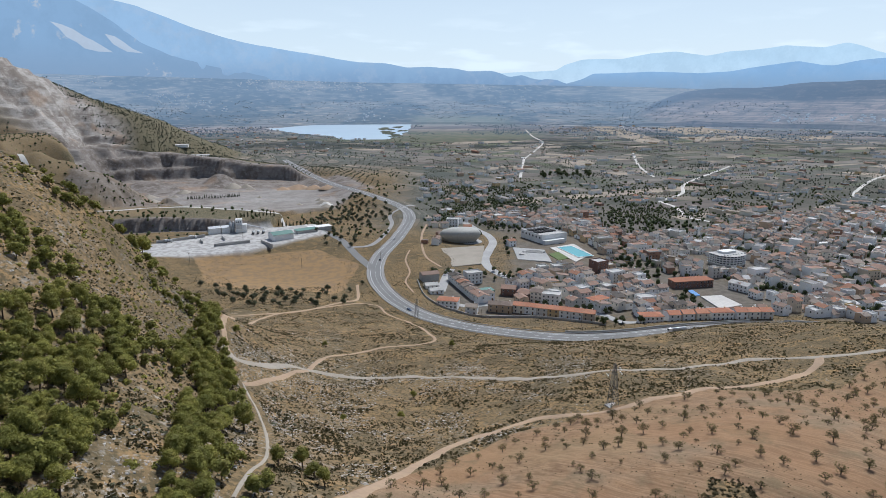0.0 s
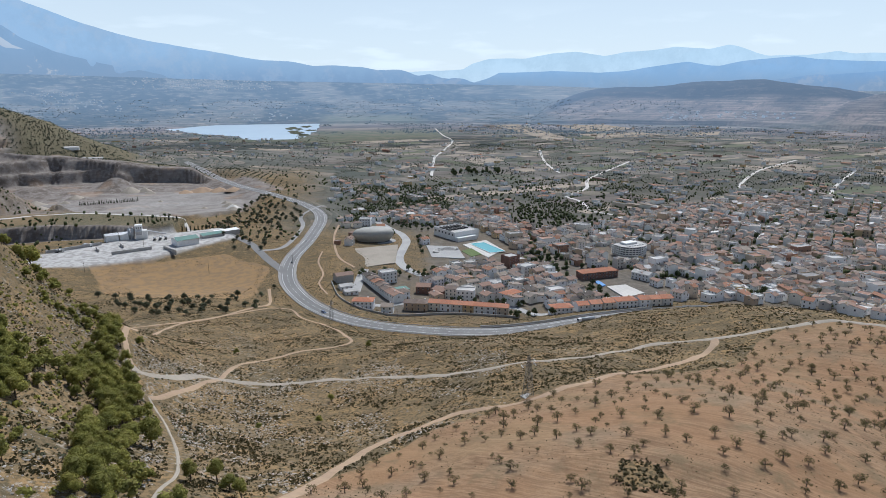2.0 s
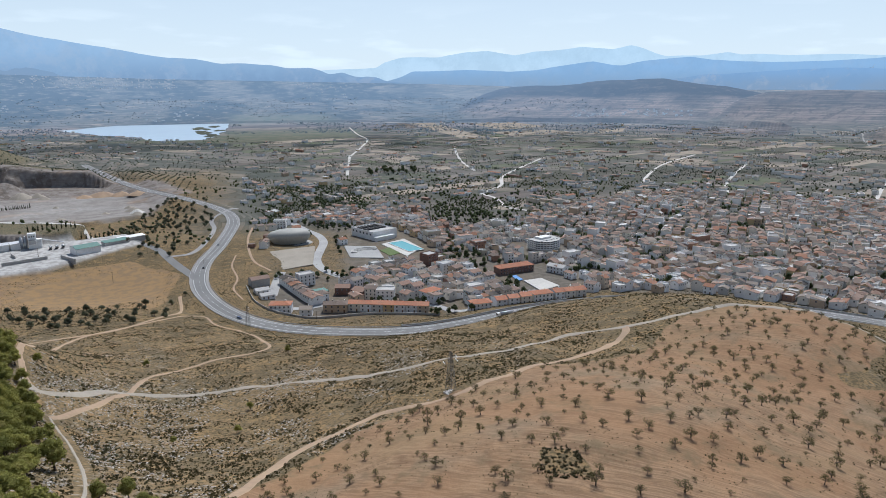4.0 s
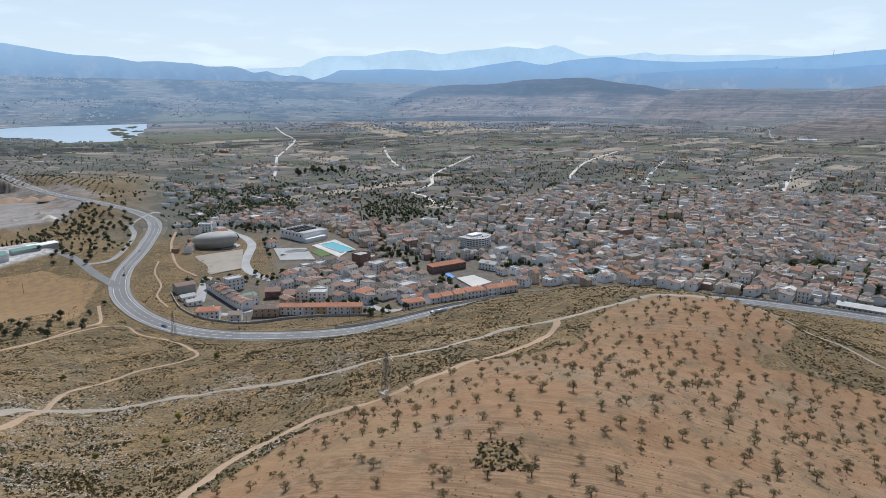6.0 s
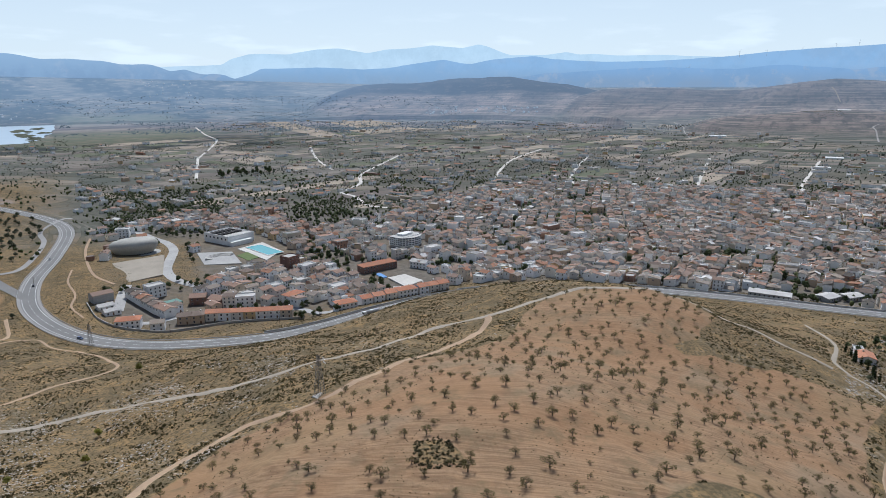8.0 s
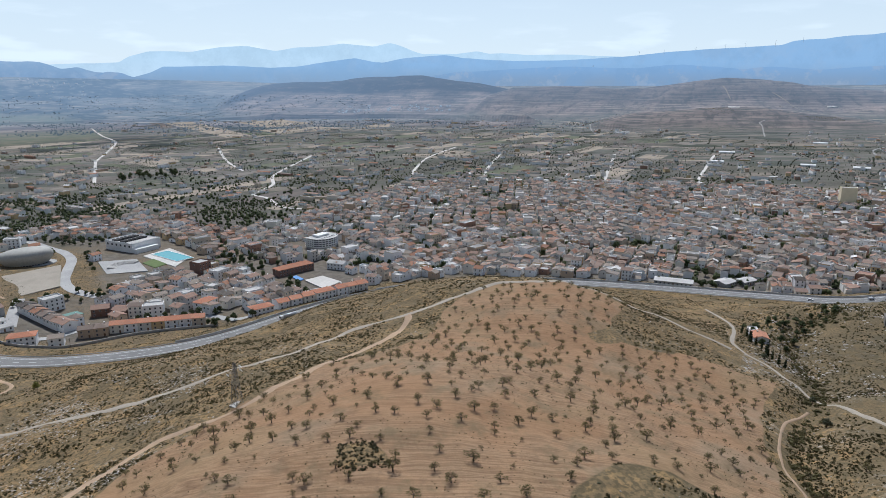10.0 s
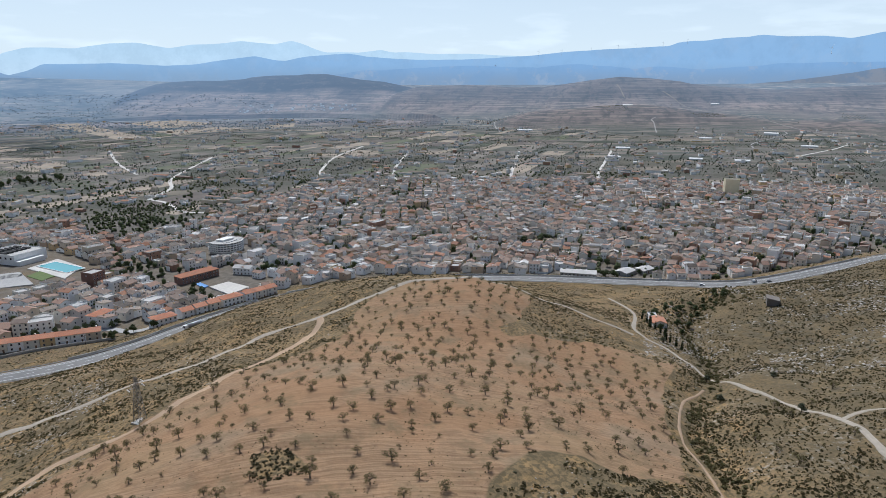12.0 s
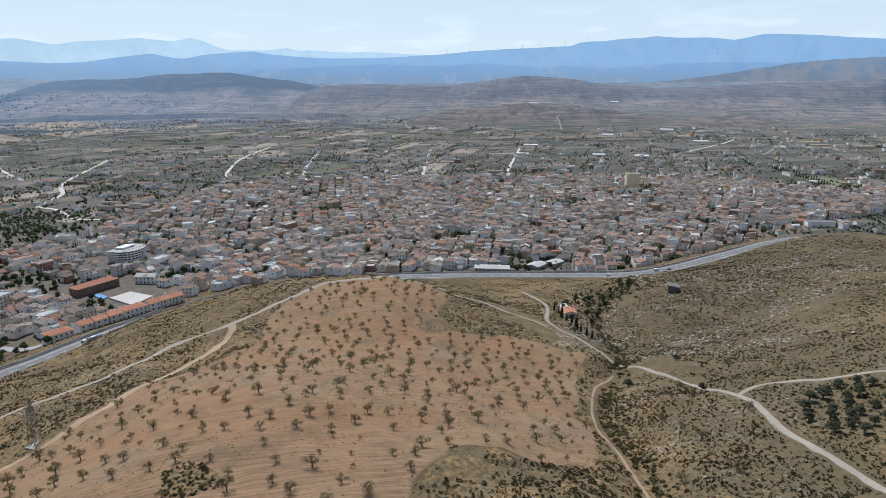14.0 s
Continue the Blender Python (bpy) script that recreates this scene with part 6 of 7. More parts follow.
rest = [(a, b, rng.uniform(0, 180), rng.uniform(5, 12), rng.uniform(5, 9), rng.uniform(2.5, 5), 1.2, "gable", False) for a, b in zip(x[ok], y[ok])]
# walls and roofs glow blue-grey: haze put into their colour
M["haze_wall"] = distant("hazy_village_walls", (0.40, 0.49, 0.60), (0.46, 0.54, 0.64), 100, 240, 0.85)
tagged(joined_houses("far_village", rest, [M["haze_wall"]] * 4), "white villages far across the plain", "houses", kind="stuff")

# ---- fields of the plain ----
def crop(name, c1, c2, turn_deg, stripe):
    """A field: two soil or crop colours in rows, with worn patches."""
    k = Nodes(name)
    rows = k.noise(1.0, 2, k.stretch(turn_deg, 0.01, stripe))
    c = k.mix(k.span(rows, 0.4, 0.6), c1, c2)
    c = k.mix(k.times(k.span(k.noise(0.03, 4), 0.45, 0.68), 0.45), c, (0.14, 0.13, 0.112))
    return k.done(c, 0.95, k.noise(0.8), 0.3, 0.2, spec=0.1)


# soil and crop tints, greyed to hold the haze of their distance
CROPS = [crop("stubble", (0.34, 0.285, 0.22), (0.28, 0.238, 0.19), 24, 0.08), crop("ploughed_field", (0.15, 0.128, 0.11), (0.115, 0.10, 0.09), 24, 0.1), crop("fallow", (0.22, 0.195, 0.165), (0.185, 0.166, 0.142), 24, 0.06),
    crop("vegetable_rows", (0.075, 0.09, 0.06), (0.14, 0.132, 0.105), 24, 0.16), crop("olive_plot", (0.09, 0.095, 0.075), (0.135, 0.128, 0.108), 114, 0.14), crop("meadow", (0.135, 0.148, 0.092), (0.115, 0.125, 0.08), 24, 0.05)]
CROP_LABELS = ["pale tan stubble field", "dark brown ploughed field", "grey-brown fallow field", "dark green field in narrow rows", "grey-green olive plot in rows", "dull green meadow"]


def parcels():
    """Long strips of farmland side by side, edge to edge, most of them left as they are."""
    g = np.random.default_rng(29)
    c, s = math.cos(radians(24)), math.sin(radians(24))
    v = 300.0
    while v < 2600:
        deep = g.uniform(20, 62)
        u = -500.0 + g.uniform(0, 100)
        while u < 2300:
            wide = g.uniform(60, 210)
            box = [(u + 2, v + 1.5), (u + wide - 2, v + 1.5 + g.normal(0, 2)), (u + wide - 2 + g.normal(0, 5), v + deep - 1.5), (u + 2 + g.normal(0, 5), v + deep - 1.5)]
            p = np.array([(a * c - b * s, a * s + b * c) for a, b in box])
            mid = p.mean(0)
            d, az = math.hypot(*mid), math.degrees(math.atan2(*mid))
            u += wide
            ends = np.vstack([p, mid])
            if not (850 < d < 2340 and -3 < az < 72) or g.random() < 0.5:
                continue
            x, y = ends[:, 0], ends[:, 1]
            if inside(x, y, TOWN).any() or inside(x, y, MARSH).any() or inside(x, y, LAKE).any() or (np.abs(heights(x, y)) > 0.4).any():
                continue
            if inside(x, y, OUTSKIRTS).any() and g.random() < 0.45:
                continue
            k = int(g.choice(6, p=[0.2, 0.2, 0.22, 0.15, 0.13, 0.1]))
            tagged(new("field", Shape().prism([tuple(q) for q in p], -0.6, 0.12).mesh("field", CROPS[k])), CROP_LABELS[k], "field", kind="structure")
        v += deep


parcels()
KNOWN = [(0, [(672, 3060), (792, 3080), (741, 2124), (641, 2093)]), (0, [(944, 2952), (1190, 3004), (1201, 2667), (926, 2488)]), (0, [(837, 2368), (1126, 2446), (1145, 2240), (846, 2156)]), (1, [(612, 3080), (664, 3080), (650, 2760), (575, 2650)]), (0, [(255, 1552), (354, 1586), (356, 1504), (279, 1424)]),
    (2, [(215, 1858), (312, 1895), (306, 1768), (229, 1717)]), (5, [(215, 1560), (249, 1477), (235, 1433), (201, 1511)]), (4, [(518, 1690), (637, 1601), (591, 1430), (461, 1457)]), (2, [(540, 1273), (659, 1279), (643, 1223), (529, 1218)]), (0, [(1315, 2407), (1465, 2450), (1343, 2263), (1227, 2223)])]
for k, outline in KNOWN:
    tagged(new("field", Shape().prism(outline, -0.6, 0.25).mesh("field", CROPS[k])), CROP_LABELS[k], "field", kind="structure")

# ---- streets, yards and landmarks ----
def slab(name, outline, mat, label, category, lift=0.25, thick=2.5, kind="structure"):
    """A level paved area with a skirt that reaches into the ground."""
    z = max(ground_z(x, y) for x, y in outline) + lift
    return tagged(new(name, Shape().prism(outline, z - thick, z).mesh(name, mat)), label, category, kind=kind), z


STREETS = [
    ("foot_path", "dirt", 1.6, "worn earth path down the bank", [(-34, 640), (-36, 600), (-30, 560), (-32, 530), (-24, 500)]),
    ("foot_path", "dirt", 2.4, "worn earth path beside the gravel lot", [(-20, 780), (-24, 720), (-22, 660), (-16, 610), (-2, 578)]),
    ("street", "street", 9.0, "pale paved street beside the auditorium", [(20, 830), (28, 806), (42, 759), (52, 730), (55, 692), (48, 651), (41, 610), (44, 578), (57, 556), (71, 547), (95, 538), (130, 520), (170, 486)]),
    ("street", "street", 8.0, "short paved street between houses", [(7, 572), (2, 542), (-2, 512)]),
    ("street", "street", 6.0, "street behind the row of houses", [(8, 484), (24, 482), (50, 487), (92, 473), (120, 462), (135, 444), (185, 452)]),
    ("side_road", "asphalt", 8.0, "asphalt side road joining the main road", [(-60, 560), (-70, 582), (-95, 641), (-112, 680), (-150, 735)]),
    ("side_road", "verge", 5.0, "narrow service road beside the main road", [(-42, 930), (-58, 880), (-70, 840), (-63, 780), (-66, 716), (-76, 660), (-97, 645)]),
]
for name, mat, width, label, pts in STREETS:
    tagged(ribbon(name, pts, width, M[mat], 0.3, 3.0), label, "street", kind="structure")
LANES = [[(368, 785), (362, 807), (329, 839), (338, 935), (330, 970), (393, 1051), (444, 1171), (607, 1396), (660, 1470)], [(412, 1259), (442, 1459), (520, 1777)], [(640, 1000), (711, 1096), (852, 1255), (1053, 1420)], [(642, 781), (720, 880), (813, 994), (1037, 1215)],
    [(794, 680), (958, 813), (1258, 1046)], [(879, 574), (1061, 684), (1436, 893)], [(1510, 524), (1991, 515)], [(200, 1600), (265, 1850), (326, 2133), (330, 2400), (355, 2818)], [(150, 1250), (200, 1600)]]
for pts in LANES:
    tagged(ribbon("lane", pts, 6.0, M["pale"], 0.3, 20.0), "pale country lane between fields", "lane", kind="structure")
slab("gravel_lot", [(-2, 652), (44, 664), (36, 591), (9, 580)], M["gravel"], "open gravel lot below the auditorium", "gravel lot")
slab("pool_terrace", [(114, 668), (143, 686), (152, 640), (130, 610)], M["pale"], "pale paved terrace round the swimming pool", "terrace", 0.5)
slab("lawn", [(108, 640), (120, 650), (126, 624), (114, 616)], M["lawn"], "green lawn beside the pool terrace", "lawn", 0.4)
slab("square", [(74, 666), (106, 655), (106, 606), (74, 616)], M["street"], "paved square with curved steps", "square", 0.3)


def auditorium():
    root = new("auditorium", None)
    root.matrix_basis = pose(19, 694, 3.2, 0, 0, -8) @ Matrix.Diagonal((0.84, 0.95, 1.2, 1))
    s = Shape()
    n, rows = 48, [(0.0, 0.74), (2.0, 0.84), (4.5, 0.95), (6.8, 1.0), (8.8, 0.97), (10.6, 0.86), (11.8, 0.66), (12.5, 0.38), (12.8, 0.0)]
    for z, k in rows:
        for i in range(n):
            a = 2 * math.pi * i / n
            s.v.append((27 * k * math.cos(a), 15.5 * k * math.sin(a), z + 0.9 * k * math.cos(a) * (z / 12)))
    for r in range(len(rows) - 1):
        for i in range(n):
            s.f.append((r * n + i, r * n + (i + 1) % n, (r + 1) * n + (i + 1) % n, (r + 1) * n + i))
            s.i.append(0)
    part("shell", s.mesh("shell", M["zinc"], True), root)
    ring = [(29 * math.cos(2 * math.pi * i / 40), 17 * math.sin(2 * math.pi * i / 40)) for i in range(40)]
    part("plinth", Shape().prism(ring, -3, 0.15).mesh("plinth", M["street"]), root)
    for i in range(22):
        a = math.pi + math.pi * (i + 0.5) / 22
        part("window", window_mesh_dark, root, "", pose(20.6 * math.cos(a), 11.9 * math.sin(a), 0.2, 0, 0, math.degrees(a) + 90))
    part("stage_house", Shape().box(-6, 14, -1, 8, 26, 9).mesh("stage_house", M["white"]), root)
    return tagged(root, "oval auditorium with a smooth pale metal shell", "auditorium")


window_mesh_dark = Shape().box(-1.1, -0.1, 0, 1.1, 0.1, 2.2).mesh("plinth_window", M["glass"])
auditorium()


def sports_hall():
    root = new("sports_hall", body_mesh(40, 34, 9, 0, "flat").mesh("sports_hall", M["white"]))
    root.matrix_basis = pose(114, 714, 1.0, 0, 0, -62)
    part("roof", roof_shape(40, 34, 9, 0, "flat").mesh("roof", M["concrete"]), root)
    unit = Shape()
    for k in range(7):
        a0, a1 = math.pi * k / 7, math.pi * (k + 1) / 7
        unit.add([(-4.2, -1.6 * math.cos(a0), 1.5 * math.sin(a0)), (4.2, -1.6 * math.cos(a0), 1.5 * math.sin(a0)), (4.2, -1.6 * math.cos(a1), 1.5 * math.sin(a1)), (-4.2, -1.6 * math.cos(a1), 1.5 * math.sin(a1))], [(0, 1, 2, 3)])
    unit.box(-4.2, -1.6, -0.1, 4.2, 1.6, 0.05)
    me = unit.mesh("skylight", M["dark"], True)
    for i in range(2):
        for j in range(6):
            part("skylight", me, root, "dark vaulted skylight", pose(-9 + i * 12, -12.5 + j * 4.6, 9.2))
    for k in range(6):
        part("window", SHOP, root, "", pose(-16 + k * 6.4, -17, 5.5))
    part("side_wing", Shape().box(20.05, -17, -2, 26, 10, 4.5).mesh("side_wing", M["white"]), root)
    return tagged(root, "white box-shaped sports hall with dark roof vaults", "sports hall")


sports_hall()


def swimming_pool():
    root = new("swimming_pool", None)
    root.matrix_basis = pose(137, 650, 2.45, 0, 0, -72)
    s = Shape()
    for a in ((-22.6, -9.1, 22.6, -8.5), (-22.6, 8.5, 22.6, 9.1), (-22.6, -8.5, -22, 8.5), (22, -8.5, 22.6, 8.5)):
        s.box(a[0], a[1], -0.4, a[2], a[3], 0.2)
    part("coping", s.mesh("coping", M["white"]), root)
    part("water", Shape().box(-22, -8.5, -0.4, 22, 8.5, 0.1).mesh("water", M["pool"]), root, "turquoise pool water")
    return tagged(root, "turquoise open-air swimming pool with white edge", "swimming pool")


swimming_pool()


def curved_steps():
    root = new("curved_steps", None)
    root.matrix_basis = pose(93, 632, 2.6, 0, 0, 20)
    for k in range(5):
        r0, r1 = 8 + 1.6 * k, 9.6 + 1.6 * k
        arc = [radians(20 + 140 * i / 20) for i in range(21)]
        ring = [(r0 * math.cos(a), r0 * math.sin(a)) for a in arc] + [(r1 * math.cos(a), r1 * math.sin(a)) for a in reversed(arc)]
        part("step", Shape().prism(ring, -1.0, 0.5 + 0.4 * k).mesh("step", M["concrete"]), root)
    return tagged(root, "semicircle of concrete seating steps on the square", "steps")


curved_steps()


def round_flats():
    """Curved white apartment block: balcony bands before dark recessed windows."""
    root = new("apartment_building", None)
    root.matrix_basis = pose(278, 606, 0.3, 0, 0, 22) @ Matrix.Diagonal((0.86, 0.86, 0.72, 1))

    def outline(grow):
        arc = [radians(180 + 180 * i / 24) for i in range(25)]
        return [((19 + grow) * math.cos(a), (15 + grow) * math.sin(a)) for a in arc] + [(19 + grow, 13 + grow), (-19 - grow, 13 + grow)]

    part("ground_floor", Shape().prism(outline(-1.0), -2, 3.2).mesh("ground_floor", M["concrete"]), root)
    part("core", Shape().prism(outline(-1.4), 3.2, 15.2).mesh("core", M["white"]), root)
    for f in range(4):
        z = 3.2 + 3.0 * f
        part("balcony_band", Shape().prism(outline(0.2), z, z + 1.15).mesh("balcony_band", M["white"]), root)
        for k in range(13):
            a = radians(187 + 166 * k / 12)
            part("window", SHOP_DARK, root, "", pose(17.7 * math.cos(a), 13.7 * math.sin(a), z + 1.15, 0, 0, math.degrees(math.atan2(13.7 * math.sin(a), 17.7 * math.cos(a))) + 90))
        for k in range(4):
            part("window", WINDOW, root, "", pose(-18.8, 1 + k * 3.4, z + 1.2, 0, 0, -90))
            part("window", WINDOW, root, "", pose(18.8, 1 + k * 3.4, z + 1.2, 0, 0, 90))
    part("roof", Shape().prism(outline(0.3), 15.2, 15.6).mesh("roof", M["concrete"]), root)
    part("penthouse", Shape().box(-9, 0, 15.6, 9, 10, 18.2).mesh("penthouse", M["white"]), root)
    for k in range(8):
        part("roof_unit", Shape().box(-15 + k * 4.2, -8, 15.6, -13.4 + k * 4.2, -6.6, 16.6).mesh("roof_unit", M["metal"]), root)
    return tagged(root, "curved white apartment block with balcony bands", "apartment building")


SHOP_DARK = Shape().box(-1.3, -0.15, 0, 1.3, 0.15, 1.85).mesh("balcony_door", M["glass"])
round_flats()
school = house(36, 11, 2, "hip", "long brick school with an orange tile roof", M["brick"], M["orange"], 2.4, name="school_building")
school.matrix_basis = pose(214, 534, 0.5, 0, 0, 10)
slab("school_yard", [(211, 503), (229, 506), (235, 481), (214, 472)], M["pale"], "pale concrete playground beside the school", "playground", 0.6)
slab("ball_court", [(206, 520), (211, 521), (212, 507), (207, 505)], M["blue"], "blue painted strip of the playground", "playground", 0.65)
hallw = house(17, 10, 2, "gable", "white hall with a grey roof beside the playground", M["white"], M["concrete"], 1.8, name="hall")
hallw.matrix_basis = pose(252, 522, 0.5, 0, 0, -55)

# houses beside the bend of the main road
ROW = house(8.6, 9.5, 2, "gable", "pale row house with an orange tile roof", M["wall"], M["orange"], sides=False)
STEPPED = house(8.2, 10, 2, "gable", "stepped white terrace house with brown tiles", M["white"], M["roof"])
BRICKH = house(12, 11, 2, "gable", "unplastered brick house with a tile roof", M["brick"], M["roof"])
LOW = house(11, 8, 1, "gable", "low pale building with a grey roof", M["white"], M["concrete"])
BARN = house(15, 10, 2, "gable", "grey barn with a plain roof", M["concrete"], M["roof"], detail=False, name="barn")
FLATS = house(13, 12, 4, "flat", "four-storey brick flats with a terrace", M["brick"], M["concrete"], name="apartment_block")
WHITE3 = house(14, 10, 3, "flat", "white three-storey house with a roof terrace", M["white"], M["concrete"])
ORANGE = house(16, 10, 2, "hip", "large house with an orange hipped roof", M["wall"], M["orange"])
NEIGHBOURS = [(ROW, 59, 470, -20), (ROW, 67.4, 467, -20), (ROW, 75.6, 464, -20), (ROW, 84, 461, -20), (ROW, 92, 458, -20), (ROW, 100.4, 455, -20), (ROW, 108.5, 452, -20),
    (STEPPED, 31, 492, 113), (STEPPED, 27.4, 500, 113), (STEPPED, 24, 508, 113), (STEPPED, 20.6, 516, 113), (STEPPED, 17, 524, 113), (STEPPED, 13.8, 532, 113), (STEPPED, 10.5, 540, 113),
    (BARN, -12, 540, 20), (LOW, -10, 520, 18), (LOW, -6, 508, 18), (ORANGE, 4, 476, -12), (NEAR[0], 22, 466, -10), (NEAR[0], 40, 472, -15), (NEAR[5], 49, 470, -15), (WHITE3, 26, 540, 20), (NEAR[5], 36, 500, 20),
    (BRICKH, 55, 513, -15), (BRICKH, 68, 500, -50), (NEAR[4], 76, 494, -25), (WHITE3, 86, 487, -18), (NEAR[4], 103, 499, 25), (NEAR[4], 112, 493, 25), (ORANGE, 122, 484, 30), (NEAR[5], 92, 547, 15), (LOW, 80, 568, 20), (NEAR[1], 117, 560, 30), (NEAR[1], 128, 553, 30),
    (FLATS, 143, 572, 28), (WHITE3, 152, 548, 30), (NEAR[2], 138, 532, 30), (NEAR[0], 126, 524, 25), (NEAR[0], 73, 678, 30), (WHITE3, 12, 786, -10), (NEAR[3], 30, 770, 0), (NEAR[0], -8, 820, 10), (NEAR[1], 150, 520, 28), (NEAR[2], 162, 508, 28), (NEAR[4], 158, 534, 28), (NEAR[6], 172, 530, 28),
    (ORANGE, 150, 441, 3), (ROW, 166, 441, 3), (ROW, 176, 441, 3), (ROW, 186, 441, 3), (ORANGE, 200, 441, 3), (ROW, 214, 441, 3), (ROW, 223, 441, 3), (ROW, 232, 441, 3), (NEAR[2], 176, 478, 15), (NEAR[0], 166, 466, 15), (NEAR[5], 188, 470, 15), (WHITE3, 158, 480, 15)]
for p, x, y, t in NEIGHBOURS:
    copy_thing(p, pose(x, y, ground_z(x, y), 0, 0, t))
# more houses in the quarter inside the bend
taken = [(x, y) for p, x, y, t in NEIGHBOURS]
for x, y in scatter([(58, 488), (118, 470), (150, 462), (182, 462), (184, 508), (176, 560), (150, 590), (128, 590), (84, 580), (60, 540)], 60, 11.5, lambda a, b: all(math.hypot(a - c, b - d) > 11.5 for c, d in taken) and paved(np.array([a]), np.array([b]))[0] == False):
    copy_thing(NEAR[int(rng.choice([0, 1, 2, 4, 5, 6]))], pose(x, y, ground_z(x, y), 0, 0, float(rng.choice([24, 114, 204])) + rng.normal(0, 5)))["group"] = "town houses"
for x, y in scatter([(-2, 770), (40, 830), (110, 800), (150, 760), (160, 700), (166, 640), (176, 660), (180, 760), (120, 850), (20, 850)], 40, 13, lambda a, b: all(math.hypot(a - c, b - d) > 12 for c, d in taken) and clear(a, b, 8)):
    copy_thing(NEAR[int(rng.choice([0, 1, 3, 5, 6]))], pose(x, y, ground_z(x, y), 0, 0, float(rng.choice([24, 114, 204])) + rng.normal(0, 8)))["group"] = "town houses"
PATTERNS = [ROW, STEPPED, BRICKH, LOW, BARN, FLATS, WHITE3, ORANGE]
canopy = tagged(new("canopy", Shape().box(-6, -5, 3.6, 6, 5, 3.9).box(-5.8, -4.8, -1, -5.5, -4.5, 3.6).box(5.5, -4.8, -1, 5.8, -4.5, 3.6).box(-5.8, 4.5, -1, -5.5, 4.8, 3.6).box(5.5, 4.5, -1, 5.8, 4.8, 3.6).mesh("canopy", M["teal"])), "teal flat canopy in a yard", "canopy")
canopy.matrix_basis = pose(36, 514, ground_z(36, 514), 0, 0, 20)
for k, (x, y, w, d, t) in enumerate([(446, 296, 30, 12, -58), (492, 278, 16, 12, 0), (510, 270, 16, 11, -8)]):
    shed = house(w, d, 1, "gable", "long white-roofed warehouse beside the road", M["concrete"], M["frame"], 1.2, name="warehouse")
    shed.matrix_basis = pose(x + 6, y + 10, ground_z(x + 6, y + 10), 0, 0, t)
tan = house(20, 12, 8, "flat", "tall windowless sand-coloured block over the roofs", plain("sand_render", (0.74, 0.64, 0.44), (0.66, 0.56, 0.38)), M["concrete"], detail=False, name="tall_block")
tan.matrix_basis = pose(990, 404, 0, 0, 0, -52)
slab("sports_pitch", [(1210, 160), (1290, 225), (1330, 185), (1250, 120)], plain("dry_pitch", (0.15, 0.165, 0.09), (0.19, 0.19, 0.11), 0.6, 0.05), "green sports pitch at the edge of town", "pitch", 0.3)
for k in range(26):
    x, y = 1380 - 7.6 * k, 282 - 5.2 * k
    stand(CYPRESS, x, y, 1.3, group="cypress row by the pitch")


# ---- concrete yard and quarry ----
def works_tower():
    root = new("concrete_plant", None)
    root.matrix_basis = pose(-226, 700, 12, 0, 0, 15)
    part("tower", Shape().box(-3.5, -3.5, -1, 3.5, 3.5, 15).mesh("tower", M["white"]), root)
    part("side_tower", Shape().box(3.6, -3, -1, 8, 3, 9).mesh("side_tower", M["white"]), root)
    part("hopper", Shape().box(-3, -6.5, 5, 3, -3.6, 9).mesh("hopper", M["metal"]), root)
    for k in range(3):
        part("window", WINDOW, root, "", pose(-2 + 2 * k, -3.5, 11.5))
    for k in range(2):
        part("silo", Shape().tube((-6 - 3.4 * k, 1, -1), (-6 - 3.4 * k, 1, 11), 1.5, 1.5, 14).tube((-6 - 3.4 * k, 1, 11), (-6 - 3.4 * k, 1, 12.4), 1.5, 0.3, 14).mesh("silo", M["metal"], True), root)
    part("conveyor", Shape().tube((6, 3, 8), (26, 10, 1), 0.7, 0.7, 6).mesh("conveyor", M["metal"]), root)
    return tagged(root, "white concrete mixing tower with silos", "concrete plant")


works_tower()
works = [house(12, 9, 2, "gable", "pale workshop with a roller door", M["white"], M["metal"], 1.6, detail=False, name="workshop"), house(22, 16, 2, "gable", "large workshop with a pale green roof", M["wall"], M["teal"], 2.2, detail=False, name="workshop"), house(24, 9, 1, "shed", "open shed with a teal roof", M["concrete"], M["teal"], 0.8, detail=False, name="shed"),
    house(26, 8, 1, "shed", "long white-roofed shed in the yard", M["concrete"], M["white"], 0.8, detail=False, name="shed")]
for w, (x, y, t) in zip(works, [(-252, 694, 30), (-172, 668, 35), (-152, 700, 35), (-140, 715, 35)]):
    w.matrix_basis = pose(x, y, 12, 0, 0, t)
    n = w.name
w2 = copy_thing(works[0], pose(-240, 700, 12, 0, 0, 30))
for k, (x, y, t, l) in enumerate([(-275, 660, 38, 50), (-215, 640, 30, 36), (-180, 640, -50, 26), (-250, 650, 120, 14), (-232, 664, 120, 14)]):
    wall = tagged(new("retaining_wall", Shape().box(-l / 2, -0.4, -2, l / 2, 0.4, 3.0).mesh("retaining_wall", M["concrete"])), "grey concrete wall in the works yard", "wall")
    wall.matrix_basis = pose(x, y, 12, 0, 0, t)
for k in range(30):
    x, y = -238 + 4.0 * k, 730 + 1.4 * k
    if k < 24:
        stand(CYPRESS, x, y, 0.9, group="cypress hedge behind the works")


